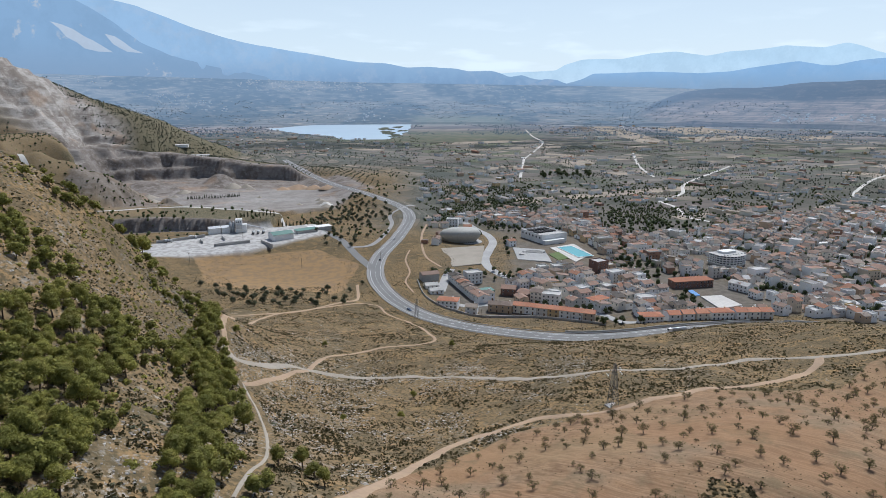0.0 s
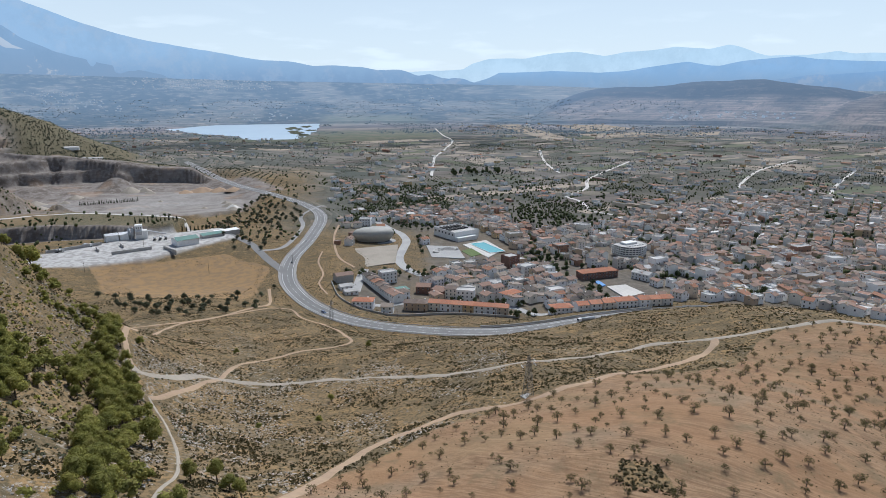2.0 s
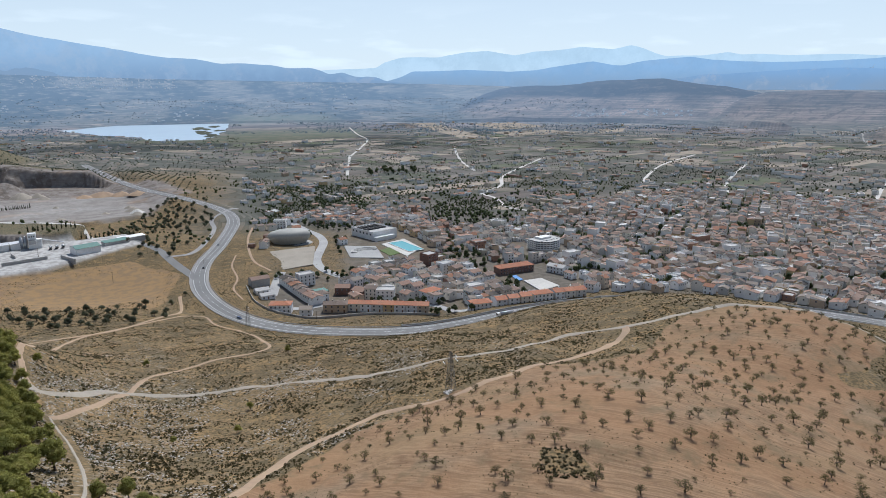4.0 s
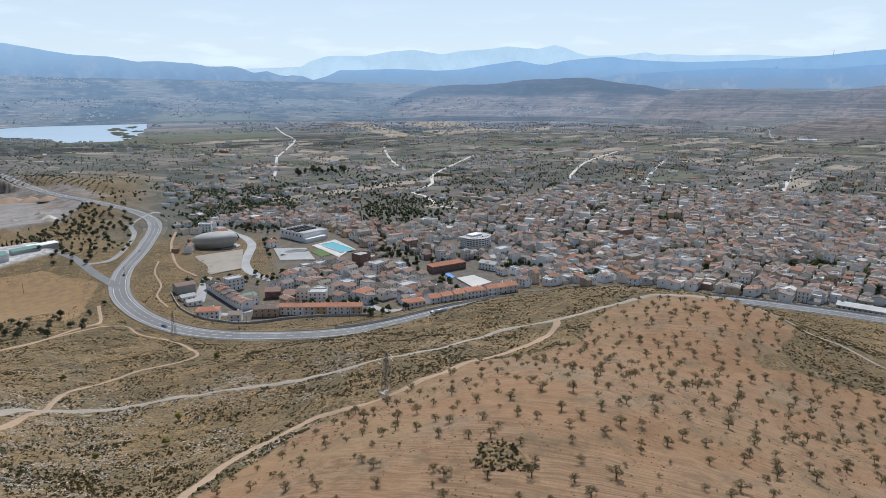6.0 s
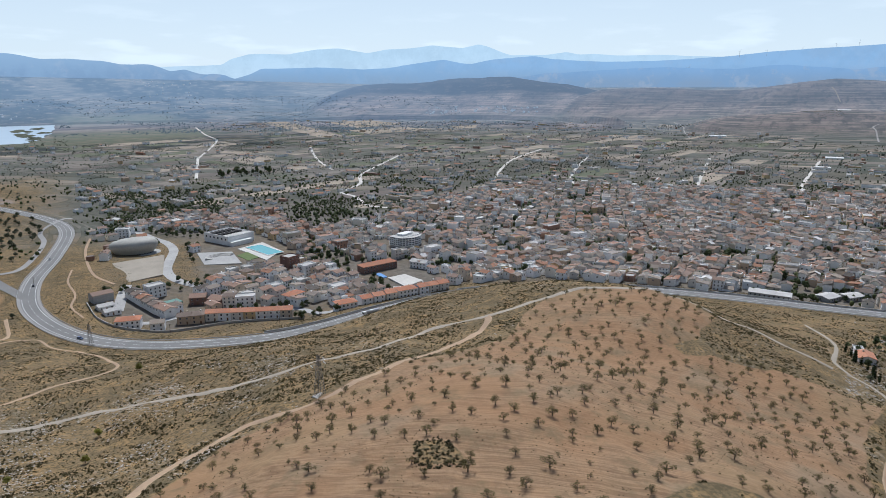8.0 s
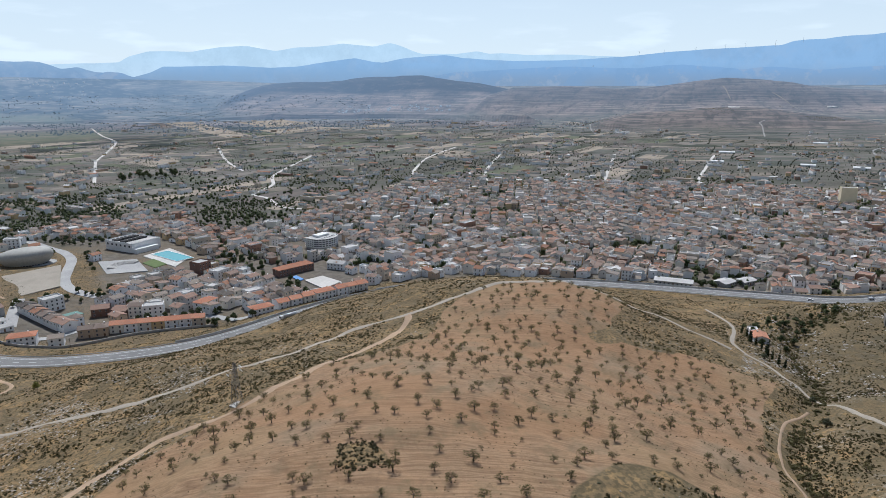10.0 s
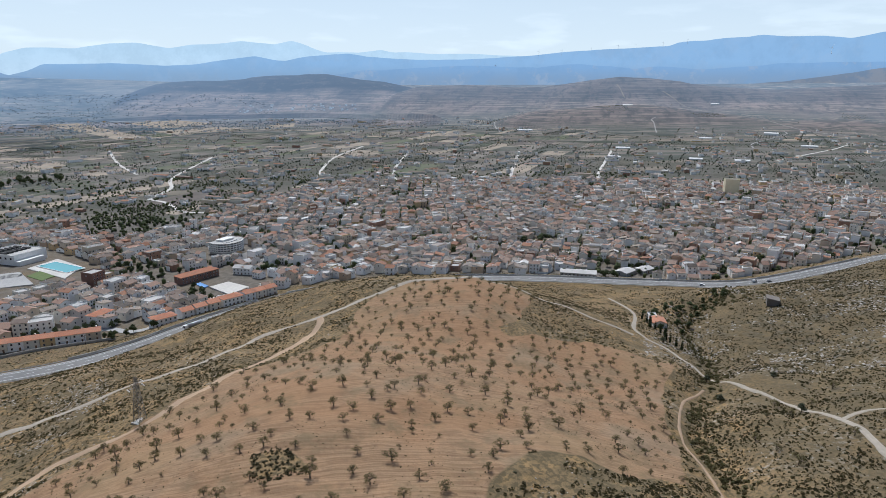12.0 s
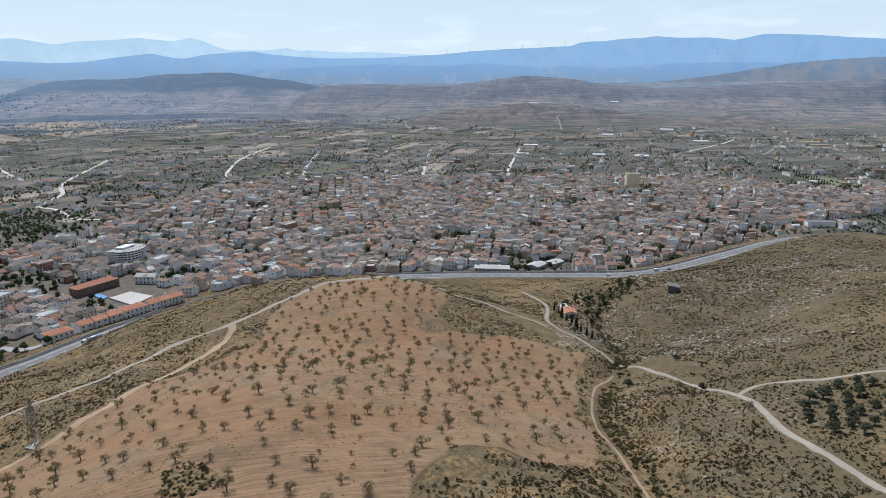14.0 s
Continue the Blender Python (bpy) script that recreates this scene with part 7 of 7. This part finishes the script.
def heap(x, y, r, h, seed, mat):
    s, n = Shape(), 22
    for k in range(9):
        u = k / 8
        for i in range(n):
            a = 2 * math.pi * i / n
            q = r * u * (1 + 0.22 * float(vnoise(3 * math.cos(a) + 9 * seed, 3 * math.sin(a), 1.3, 60)))
            s.v.append((q * math.cos(a), q * math.sin(a), h * (1 - u) ** 0.85 * (1 + 0.12 * float(vnoise(q * math.cos(a), q * math.sin(a), r / 3, seed))) - 0.6 * u))
    for k in range(8):
        s.f += [(k * n + i, k * n + (i + 1) % n, (k + 1) * n + (i + 1) % n, (k + 1) * n + i) for i in range(n)]
    s.i = [0] * len(s.f)
    ob = tagged(new("spoil_mound", s.mesh("spoil_mound", M[mat], True)), "orange-brown mound of quarried earth" if mat == "dirt" else "grey mound of quarried stone", "mound", "spoil mounds")
    ob.matrix_basis = pose(x, y, ground_z(x, y) - 0.3, 0, 0, 40 * seed)


for k, (x, y, r, h, mat) in enumerate([(-250, 1112, 22, 8, "dirt"), (-222, 1105, 17, 7, "dirt"), (-196, 1088, 15, 6, "dirt"), (-275, 1098, 14, 5, "dirt"), (-365, 1112, 16, 9, "gravel"), (-345, 1122, 12, 7, "gravel"), (-330, 1098, 10, 5, "gravel"), (-180, 960, 12, 6, "gravel"), (-172, 935, 11, 6, "pale"),
        (-166, 905, 10, 5, "gravel"), (-190, 985, 8, 4, "gravel"), (-212, 940, 7, 3, "gravel"), (-440, 960, 14, 6, "gravel"), (-460, 1000, 16, 7, "gravel"), (-425, 1050, 12, 5, "gravel"), (-250, 880, 9, 3, "gravel"), (-420, 1000, 8, 4, "gravel"), (-290, 1010, 6, 3, "gravel")]):
    heap(x, y, r, h, k, mat)
for k in range(36):
    stand(CYPRESS, -395 + 2.0 * k, 985 + 0.9 * k + rng.normal(0, 0.8), 0.75, group="cypress rows on the pit floor")
tagged(ribbon("quarry_road", [(-541, 815), (-470, 760), (-424, 772), (-341, 800), (-281, 792), (-226, 770), (-174, 748), (-144, 722)], 6.0, M["pale"], 0.35, 4.0), "pale dusty road past the quarry", "road", kind="structure")
depot = house(40, 18, 1, "gable", "grey-roofed depot among trees beyond the quarry", M["white"], M["concrete"], 1.8, detail=False, name="depot")
depot.matrix_basis = pose(-515, 1372, ground_z(-515, 1372), 0, 0, 12)
store = house(26, 14, 1, "gable", "white-roofed store beside the quarry depot", M["white"], M["frame"], 1.6, detail=False, name="depot")
store.matrix_basis = pose(-556, 1386, ground_z(-556, 1386), 0, 0, 18)

# ---- along the road ----
def fence_strip(name, line, offset, low, high, thick, mat, label, category):
    t = np.gradient(line, axis=0)
    t /= np.linalg.norm(t, axis=1)[:, None]
    side = np.stack([t[:, 1], -t[:, 0]], 1)
    a, b = line + side * (offset - thick / 2), line + side * (offset + thick / 2)
    n = len(line)
    low, high = np.full(n, low) if np.isscalar(low) else low, np.full(n, high) if np.isscalar(high) else high
    v = [(*p, q) for pts, z in ((a, low), (b, low), (b, high), (a, high)) for p, q in zip(pts, z)]
    f = [(c * n + k, c * n + k + 1, ((c + 1) % 4) * n + k + 1, ((c + 1) % 4) * n + k) for c in range(4) for k in range(n - 1)]
    return tagged(new(name, mesh_of(name, v, f, mat)), label, category, kind="structure")


for side in (-1, 1):
    fence_strip("guard_rail", ROAD_LINE[20:], side * 7.7, 6.55, 7.0, 0.12, M["metal"], "galvanised guard rail along the main road", "guard rail")
first = int(np.argmin(np.hypot(ROAD_LINE[:, 0] - 240, ROAD_LINE[:, 1] - 422)))
last = int(np.argmin(np.hypot(ROAD_LINE[:, 0] - 690, ROAD_LINE[:, 1] - 145)))
fence_strip("road_wall", ROAD_LINE[first:last], -8.6, 4.5, 7.4, 0.4, M["concrete"], "low dark wall between the road and the town", "wall")
first = int(np.argmin(np.hypot(ROAD_LINE[:, 0] - 82, ROAD_LINE[:, 1] - 400)))
last = int(np.argmin(np.hypot(ROAD_LINE[:, 0] - 230, ROAD_LINE[:, 1] - 422)))
fence_strip("road_wall", ROAD_LINE[first:last], -9.0, 4.5, 7.6, 0.4, M["concrete"], "grey wall on the town side of the road", "wall")
garden = spline([(-22, 535), (-14, 492), (2, 466), (32, 456), (70, 455), (118, 440)], 4)
fence_strip("garden_wall", garden, 0.0, heights(garden[:, 0], garden[:, 1]) - 1, heights(garden[:, 0], garden[:, 1]) + 1.7, 0.4, M["concrete"], "garden wall below the row houses", "wall")


def pylon():
    root = new("pylon", None)
    x, y = 54.0, 187.5
    root.matrix_basis = pose(x, y, ground_z(x, y) - 0.2, 0, 0, 20)
    tall, foot, top = 14.5, 1.35, 0.32

    def corner(k, z):
        w = foot + (top - foot) * z / tall
        return (w * (1 if k in (0, 1) else -1), w * (1 if k in (1, 2) else -1), z)

    for k in range(4):
        part("leg", Shape().tube(corner(k, 0), corner(k, tall), 0.09, 0.06, 5).mesh("leg", M["steel"]), root)
    levels = [0, 2.2, 4.2, 6.0, 7.6, 9.0, 10.3, 11.5, 12.6, 13.6, 14.5]
    for a, b in zip(levels, levels[1:]):
        for k in range(4):
            for c, d in ((a, b), (b, a)):
                part("brace", Shape().tube(corner(k, c), corner((k + 1) % 4, d), 0.05, 0.05, 3).mesh("brace", M["steel"]), root)
    for z, w, side in ((11.2, 2.6, -1), (12.4, 2.2, 1), (11.0, 2.4, 1)):
        part("arm", Shape().tube((0, 0, z), (side * w, 0, z + 0.2), 0.09, 0.06, 5).tube((0, 0, z + 0.9), (side * w, 0, z + 0.2), 0.06, 0.05, 5).mesh("arm", M["steel"]), root)
        part("insulator", Shape().tube((side * w, -0.6, z - 0.2), (side * w, 0.6, z + 0.25), 0.16, 0.16, 6).mesh("insulator", M["white"]), root)
    part("base", Shape().box(-1.8, -1.8, -1.2, 1.8, 1.8, 0.2).mesh("base", M["concrete"]), root)
    return tagged(root, "grey lattice power pylon on the scrubby slope", "pylon")


M["steel"] = plain("weathered_steel", (0.24, 0.235, 0.225), (0.17, 0.165, 0.16), 3, 0.3, 0.6, 0.1, 0.5)
first_pylon = pylon()
copy_thing(first_pylon, pose(-19, 440, 5.6, 0, 0, 70))
for x, y, h in [(-236, 580, 9), (-134, 590, 10), (-210, 660, 9), (-60, 600, 8), (28, 446, 8), (100, 440, 8), (170, 452, 8)]:
    root = tagged(new("utility_pole", Shape().tube((0, 0, -0.5), (0, 0, h), 0.16, 0.11, 7).mesh("utility_pole", M["bark"])), "wooden utility pole on dry ground", "pole")
    part("crossbar", Shape().box(-0.9, -0.06, h - 0.6, 0.9, 0.06, h - 0.45).mesh("crossbar", M["bark"]), root)
    root.matrix_basis = pose(x, y, ground_z(x, y), 0, 0, 30)


# ---- vehicles ----
def wheel_mesh(r, w):
    return Shape().tube((0, -w / 2, 0), (0, w / 2, 0), r, r, 14).mesh("wheel", M["tyre"])


WHEEL, BIG_WHEEL = wheel_mesh(0.32, 0.22), wheel_mesh(0.5, 0.34)


def side_profile(points, width, mat, name):
    s = Shape()
    n = len(points)
    v = [(x, -width / 2, z) for x, z in points] + [(x, width / 2, z) for x, z in points]
    s.add(v, [tuple(range(n - 1, -1, -1)), tuple(range(n, 2 * n))] + [(k, (k + 1) % n, n + (k + 1) % n, n + k) for k in range(n)])
    return s.mesh(name, mat)


def car(paint, label, van=False):
    body = [(-2.1, 0.3), (2.1, 0.3), (2.15, 0.75), (1.2, 0.92), (-1.9, 0.95), (-2.15, 0.8)]
    cabin = [(-1.95, 0.95), (0.95, 0.93), (0.35, 1.48), (-1.5, 1.5)]
    if van:
        body, cabin = [(-2.5, 0.35), (2.4, 0.35), (2.45, 0.95), (1.6, 1.2), (1.0, 2.0), (-2.5, 2.05)], [(1.05, 1.3), (1.62, 1.22), (1.15, 1.85), (0.6, 1.85), (0.6, 1.3)]
    root = new("van" if van else "car", side_profile(body, 1.75, paint, "car_body"))
    part("windows", side_profile(cabin, 1.78 if van else 1.5, M["glass"], "windows"), root)
    if not van:
        part("top", Shape().box(-1.5, -0.74, 1.5, 0.36, 0.74, 1.56).mesh("top", paint), root)
    for x in (-1.35, 1.35):
        for y in (-0.82, 0.82):
            part("wheel", WHEEL, root, "", pose(x, y, 0.32))
    return tagged(root, label, "van" if van else "car")


def paint(name, c):
    return plain(name, c, tuple(v * 0.9 for v in c), 1, 0.2, 0.3, 0.0, spec=0.5)


CARS = [car(paint("white_paint", (0.75, 0.75, 0.74)), "small white car parked outdoors"), car(paint("grey_paint", (0.28, 0.29, 0.30)), "grey car parked on the street"), car(paint("dark_car_paint", (0.03, 0.035, 0.045)), "dark compact car on asphalt"), car(paint("red_paint", (0.35, 0.04, 0.03)), "small red car parked outdoors"), car(paint("blue_paint", (0.05, 0.09, 0.20)), "dark blue car on asphalt")]
VAN = car(paint("van_paint", (0.74, 0.74, 0.73)), "white delivery van on the road", True)


def on_road(p, x, y, lane, back=False):
    k = int(np.clip(np.argmin(np.hypot(ROAD_LINE[:, 0] - x, ROAD_LINE[:, 1] - y)), 1, len(ROAD_LINE) - 2))
    t = ROAD_LINE[k + 1] - ROAD_LINE[k - 1]
    t = t / np.linalg.norm(t)
    q = np.array([x, y])
    q = ROAD_LINE[k] + t * ((q - ROAD_LINE[k]) @ t) + np.array([t[1], -t[0]]) * lane
    return copy_thing(p, pose(q[0], q[1], 6.26, 0, 0, math.degrees(math.atan2(t[1], t[0])) + (180 if back else 0)))


on_road(CARS[2], -66, 600, -2, True)
on_road(CARS[4], -24, 455, 2)
on_road(CARS[1], -57, 690, 2)
on_road(CARS[0], 497, 218, 2)
on_road(VAN, 535, 190, -2)
on_road(CARS[2], 546, 186, 2)


def tanker():
    root = new("tanker_truck", Shape().box(-6.5, -1.1, 0.7, 6.6, 1.1, 1.05).mesh("tanker_truck", M["dark"]))
    part("cab", side_profile([(4.2, 0.6), (6.8, 0.6), (6.85, 1.7), (6.5, 3.1), (4.2, 3.2)], 2.4, M["white"], "cab"), root)
    part("windscreen", side_profile([(6.7, 1.8), (6.86, 1.8), (6.6, 2.8), (6.4, 2.8)], 2.1, M["glass"], "windscreen"), root)
    part("tank", Shape().tube((-6.4, 0, 2.25), (3.9, 0, 2.25), 1.2, 1.2, 18).mesh("tank", M["metal"], True), root, "pale steel tank")
    for x in (5.4, 2.6, -3.2, -4.5, -5.8):
        for y in (-0.95, 0.95):
            part("wheel", BIG_WHEEL, root, "", pose(x, y, 0.5))
    return tagged(root, "long tanker truck with a pale steel tank", "truck")


TANK = tanker()
on_road(TANK, 158, 411, 2, True)


def mixer():
    root = new("mixer_truck", Shape().box(-4, -1.1, 0.7, 4, 1.1, 1.1).mesh("mixer_truck", M["dark"]))
    part("cab", side_profile([(2.3, 0.6), (4.4, 0.6), (4.5, 1.7), (4.2, 2.9), (2.3, 3.0)], 2.3, M["white"], "cab"), root)
    part("drum", Shape().tube((1.8, 0, 2.1), (-1.2, 0, 2.7), 0.9, 1.25, 14).tube((-1.2, 0, 2.7), (-4.0, 0, 3.2), 1.25, 0.6, 14).mesh("drum", M["metal"], True), root)
    for x in (3.3, -1.6, -3.0):
        for y in (-0.95, 0.95):
            part("wheel", BIG_WHEEL, root, "", pose(x, y, 0.5))
    return tagged(root, "white mixer truck in the works yard", "truck")


MIX = mixer()
for x, y, t in [(-266, 668, 30), (-284, 648, 30), (-208, 690, 100), (-203, 692, 100), (-198, 694, 100)]:
    copy_thing(MIX, pose(x, y, 12.0, 0, 0, t))
for k in range(34):
    x, y, t = [(150 + 2.9 * (k % 12), 606 + 1.6 * (k % 12), 120), (62 + 4.0 * (k % 12), 480 - 1.6 * (k % 12), 160), (250 + 3 * (k % 12), 568 + 1.2 * (k % 12), 110)][k % 3]
    if rng.random() < 0.8:
        copy_thing(CARS[int(rng.integers(5))], pose(x, y, ground_z(x, y) + 0.32, 0, 0, t + rng.normal(0, 4)))["group"] = "parked cars"
PATTERNS += CARS + [VAN, TANK, MIX]

# ---- the valley beside the orchard ----
villa = house(10, 8, 1, "gable", "small country house with an orange tile roof", M["white"], M["orange"])
villa.matrix_basis = pose(347, 176, ground_z(347, 176), 0, 0, 40)
annex = house(6, 5, 1, "flat", "white annex with a pale terrace roof", M["white"], M["white"])
annex.matrix_basis = pose(356, 185, ground_z(356, 185), 0, 0, 40)
for k in range(18):
    x, y = 356 - 3.1 * k, 196 - 3.2 * k + 2.0 * math.sin(k)
    if clear(x, y, 2.2):
        stand(CYPRESS, x, y, 0.75, group="cypress hedge by the country house")
M["old_stone"] = plain("old_stone", (0.21, 0.19, 0.165), (0.15, 0.135, 0.12), 1.5, 0.2, 0.95, 0.5)
hut = house(8, 7, 1, "shed", "abandoned grey stone hut on the slope", M["old_stone"], M["old_stone"], 1.2, detail=False, name="hut")
hut.matrix_basis = pose(419, 137, ground_z(419, 137), 0, 0, 25)
part("door", DOOR, hut, "dark empty doorway", pose(0, -3.5, 0.05))
cabin = house(11, 7, 1, "gable", "white roadside cabin with a pale roof", M["white"], M["white"], 1.0)
cabin.matrix_basis = pose(640, 132, ground_z(640, 132), 0, 0, -15)
g = np.random.default_rng(5)
line = spline([(128, 38), (190, 80), (240, 100), (300, 122), (360, 165), (430, 185), (455, 190)], 1.2)
pts = np.array([(p[0] + g.normal(0, 3.5), p[1] + g.normal(0, 3.5), g.uniform(0.5, 1.5)) for p in line[::2] for _ in range(4)])
pts = np.vstack([pts, [(g.normal(430, 16), g.normal(172, 8), g.uniform(0.8, 2.0)) for _ in range(110)], [(g.normal(352, 12), g.normal(186, 9), g.uniform(0.6, 1.5)) for _ in range(60)]])
pts = pts[free_of_tracks(pts[:, 0], pts[:, 1], 2.0)]
tagged(joined("ravine_bushes", BUSHES, pts, M["almond"], 0.15), "dark bushes along the dry ravine", "bushes", kind="stuff")


def dark_slope(x, y):
    """Stony slope above the ravine where the bushes stand thickest."""
    return np.exp(-(((x - 455) / 130) ** 2 + ((y - 105) / 48) ** 2)) + 0.25 * vnoise(x, y, 26, 135) + 0.15 * vnoise(x, y, 9, 136) > 0.42


x, y = spread(15000, 260, 640, 55, 95)
ok = dark_slope(x, y) & free_of_tracks(x, y, 3.0)
tagged(joined("heath", BUSHES, np.stack([x, y, rng.uniform(0.35, 0.9, len(x))], 1)[ok], M["scrub"], 0.15), "dark grey-brown heath on the stony slope", "scrub", kind="stuff")
for x, y in scatter([(335, 168), (362, 196), (385, 200), (440, 186), (452, 176), (420, 168), (380, 172), (356, 158)], 34, 5, lambda a, b: clear(a, b, 3)):
    stand(BROADS, x, y, rng.uniform(0.4, 0.8), group="trees in the ravine")
for x, y, k in [(303, 150, 0.7), (262, 108, 0.55), (516, 176, 0.9), (238, 92, 0.6), (226, 60, 0.5), (270, 84, 0.6)]:
    stand(OLIVES, x, y, 1.6 * k, group="lone trees in the valley")

# ---- the eastern hills ----
for name, label, pts in [("country_lane", "pale farm lane climbing the brown hills", [(2040, 1100), (2182, 1188), (2259, 1244), (2310, 1253)]), ("country_lane", "pale lane past the factory", [(1700, 640), (1875, 720), (2125, 752), (2275, 769), (2377, 816)]),
    ("country_lane", "pale lane through stubble fields", [(1641, 359), (1953, 375), (2118, 337), (2156, 308)]), ("country_lane", "pale lane into the hills", [(1700, 1500), (1851, 1655), (2032, 1832), (2166, 2003)]),
    ("country_lane", "long pale road along the hills", [(2974, 1594), (2779, 1208), (2560, 960), (2392, 740), (2300, 560)]), ("country_lane", "pale lane on a far crest", [(2800, 1690), (2896, 1777), (2940, 1822)])]:
    tagged(ribbon(name, pts, 4.5, M["verge"], 0.8, 20.0), label, "lane", kind="structure")
for w, d, x, y, t in [(90, 16, 1825, 1495, -40), (60, 16, 1949, 888, -62), (70, 30, 2211, 794, -70), (60, 20, 3000, 1340, -60), (70, 14, 2500, 1490, -58), (66, 14, 1892, 579, -70), (50, 16, 1431, 566, -66), (46, 14, 1392, 652, -62), (60, 16, 1500, 900, -58), (44, 14, 1300, 800, -58)]:
    shed = house(w * 0.6, d * 0.8, 2 if d > 25 else 1, "gable", "long white-roofed farm shed below the hills", M["white"], M["white"], 2.0, detail=False, name="farm_shed")
    shed.matrix_basis = pose(x, y, ground_z(x, y), 0, 0, t)
    shed["group"] = "farm sheds"


def planted(corners, gap):
    """Olive trees in straight rows inside an outline."""
    c = np.array(corners, float)
    p, q = np.meshgrid(np.arange(c[:, 0].min(), c[:, 0].max(), gap), np.arange(c[:, 1].min(), c[:, 1].max(), gap))
    x, y = (p + rng.normal(0, 0.8, p.shape)).ravel(), (q + rng.normal(0, 0.8, q.shape)).ravel()
    ok = inside(x, y, corners) > 0.5
    return np.stack([x[ok], y[ok], rng.uniform(1.6, 2.6, ok.sum())], 1)


GROVES = [[(2154, 708), (2200, 581), (2060, 560), (2020, 640)], [(2990, 815), (2975, 715), (2850, 700), (2840, 770)], [(2090, 1969), (2080, 1760), (1990, 1800), (1980, 1930)], [(2240, 1420), (2330, 1560), (2450, 1500), (2340, 1380)], [(2420, 1130), (2520, 1240), (2620, 1150), (2500, 1060)], [(2300, 380), (2300, 250), (2480, 240), (2480, 390)]]
RIM_GROVE = [(-440, 1290), (-300, 1268), (-225, 1220), (-140, 1120), (-100, 1110), (-150, 1260), (-260, 1450), (-430, 1430)]
tagged(joined("rim_olives", BUSHES, planted(RIM_GROVE, 12.0), M["olive"], 0.1), "olive trees in rows above the pit", "trees", kind="stuff")
tagged(joined("olive_groves", LUMPS, np.vstack([planted(c, 13.0) for c in GROVES]), M["olive"], 0.1), "olive groves in rows on the brown hills", "trees", kind="stuff")


# ---- wind turbines on the blue range ----
def turbine():
    root = new("wind_turbine", Shape().tube((0, 0, -14), (0, 0, 34), 1.5, 0.8, 10).mesh("wind_turbine", M["white"]))
    part("nacelle", Shape().box(-1.2, -2.4, 33.4, 1.2, 2.0, 35.8).mesh("nacelle", M["white"]), root)
    part("hub", Shape().tube((0, -2.4, 34.6), (0, -4.0, 34.6), 1.0, 0.3, 8).mesh("hub", M["white"]), root)
    for k in range(3):
        a = radians(20 + 120 * k)
        u, w = Vector((math.sin(a), 0, math.cos(a))), Vector((math.cos(a), 0, -math.sin(a)))
        c = Vector((0, -3.2, 34.6))
        v = [c - w * 0.5, c + w * 0.9, c + u * 20 + w * 0.15, c + u * 20 - w * 0.1]
        v += [p + Vector((0, 0.35, 0)) for p in v]
        part("blade", Shape().add(v, [(0, 1, 2, 3), (7, 6, 5, 4), (0, 4, 5, 1), (1, 5, 6, 2), (2, 6, 7, 3), (3, 7, 4, 0)]).mesh("blade", M["white"]), root)
    return tagged(root, "white three-bladed wind turbine on the mountain crest", "wind turbine", "wind farm")


first = turbine()
for k, (turn_deg, rise, out, size) in enumerate([(51.66, 2.25, 4884, 0.8), (53.58, 2.34, 4884, 0.9), (55.97, 2.5, 4884, 0.8), (58.11, 2.7, 4884, 0.9), (59.53, 2.8, 4884, 0.8), (61.62, 2.9, 4884, 0.9), (63.46, 3.15, 4884, 0.8), (48.03, 0.95, 4845, 1.5), (73.55, 2.2, 4864, 1.1)]):
    a = radians(turn_deg)
    m = pose(out * math.sin(a), out * math.cos(a), EYE + out * math.tan(radians(rise)), 0, 0, -turn_deg + 15) @ Matrix.Diagonal((size, size, size, 1))
    if k:
        copy_thing(first, m)
    else:
        first.matrix_basis = m

# the first of each kind has served as a pattern
for ob in PINES + SAPLINGS + ALMONDS + OLIVES + BROADS + CYPRESS + NEAR + PATTERNS:
    for o in (*ob.children_recursive, ob):
        bpy.data.objects.remove(o)
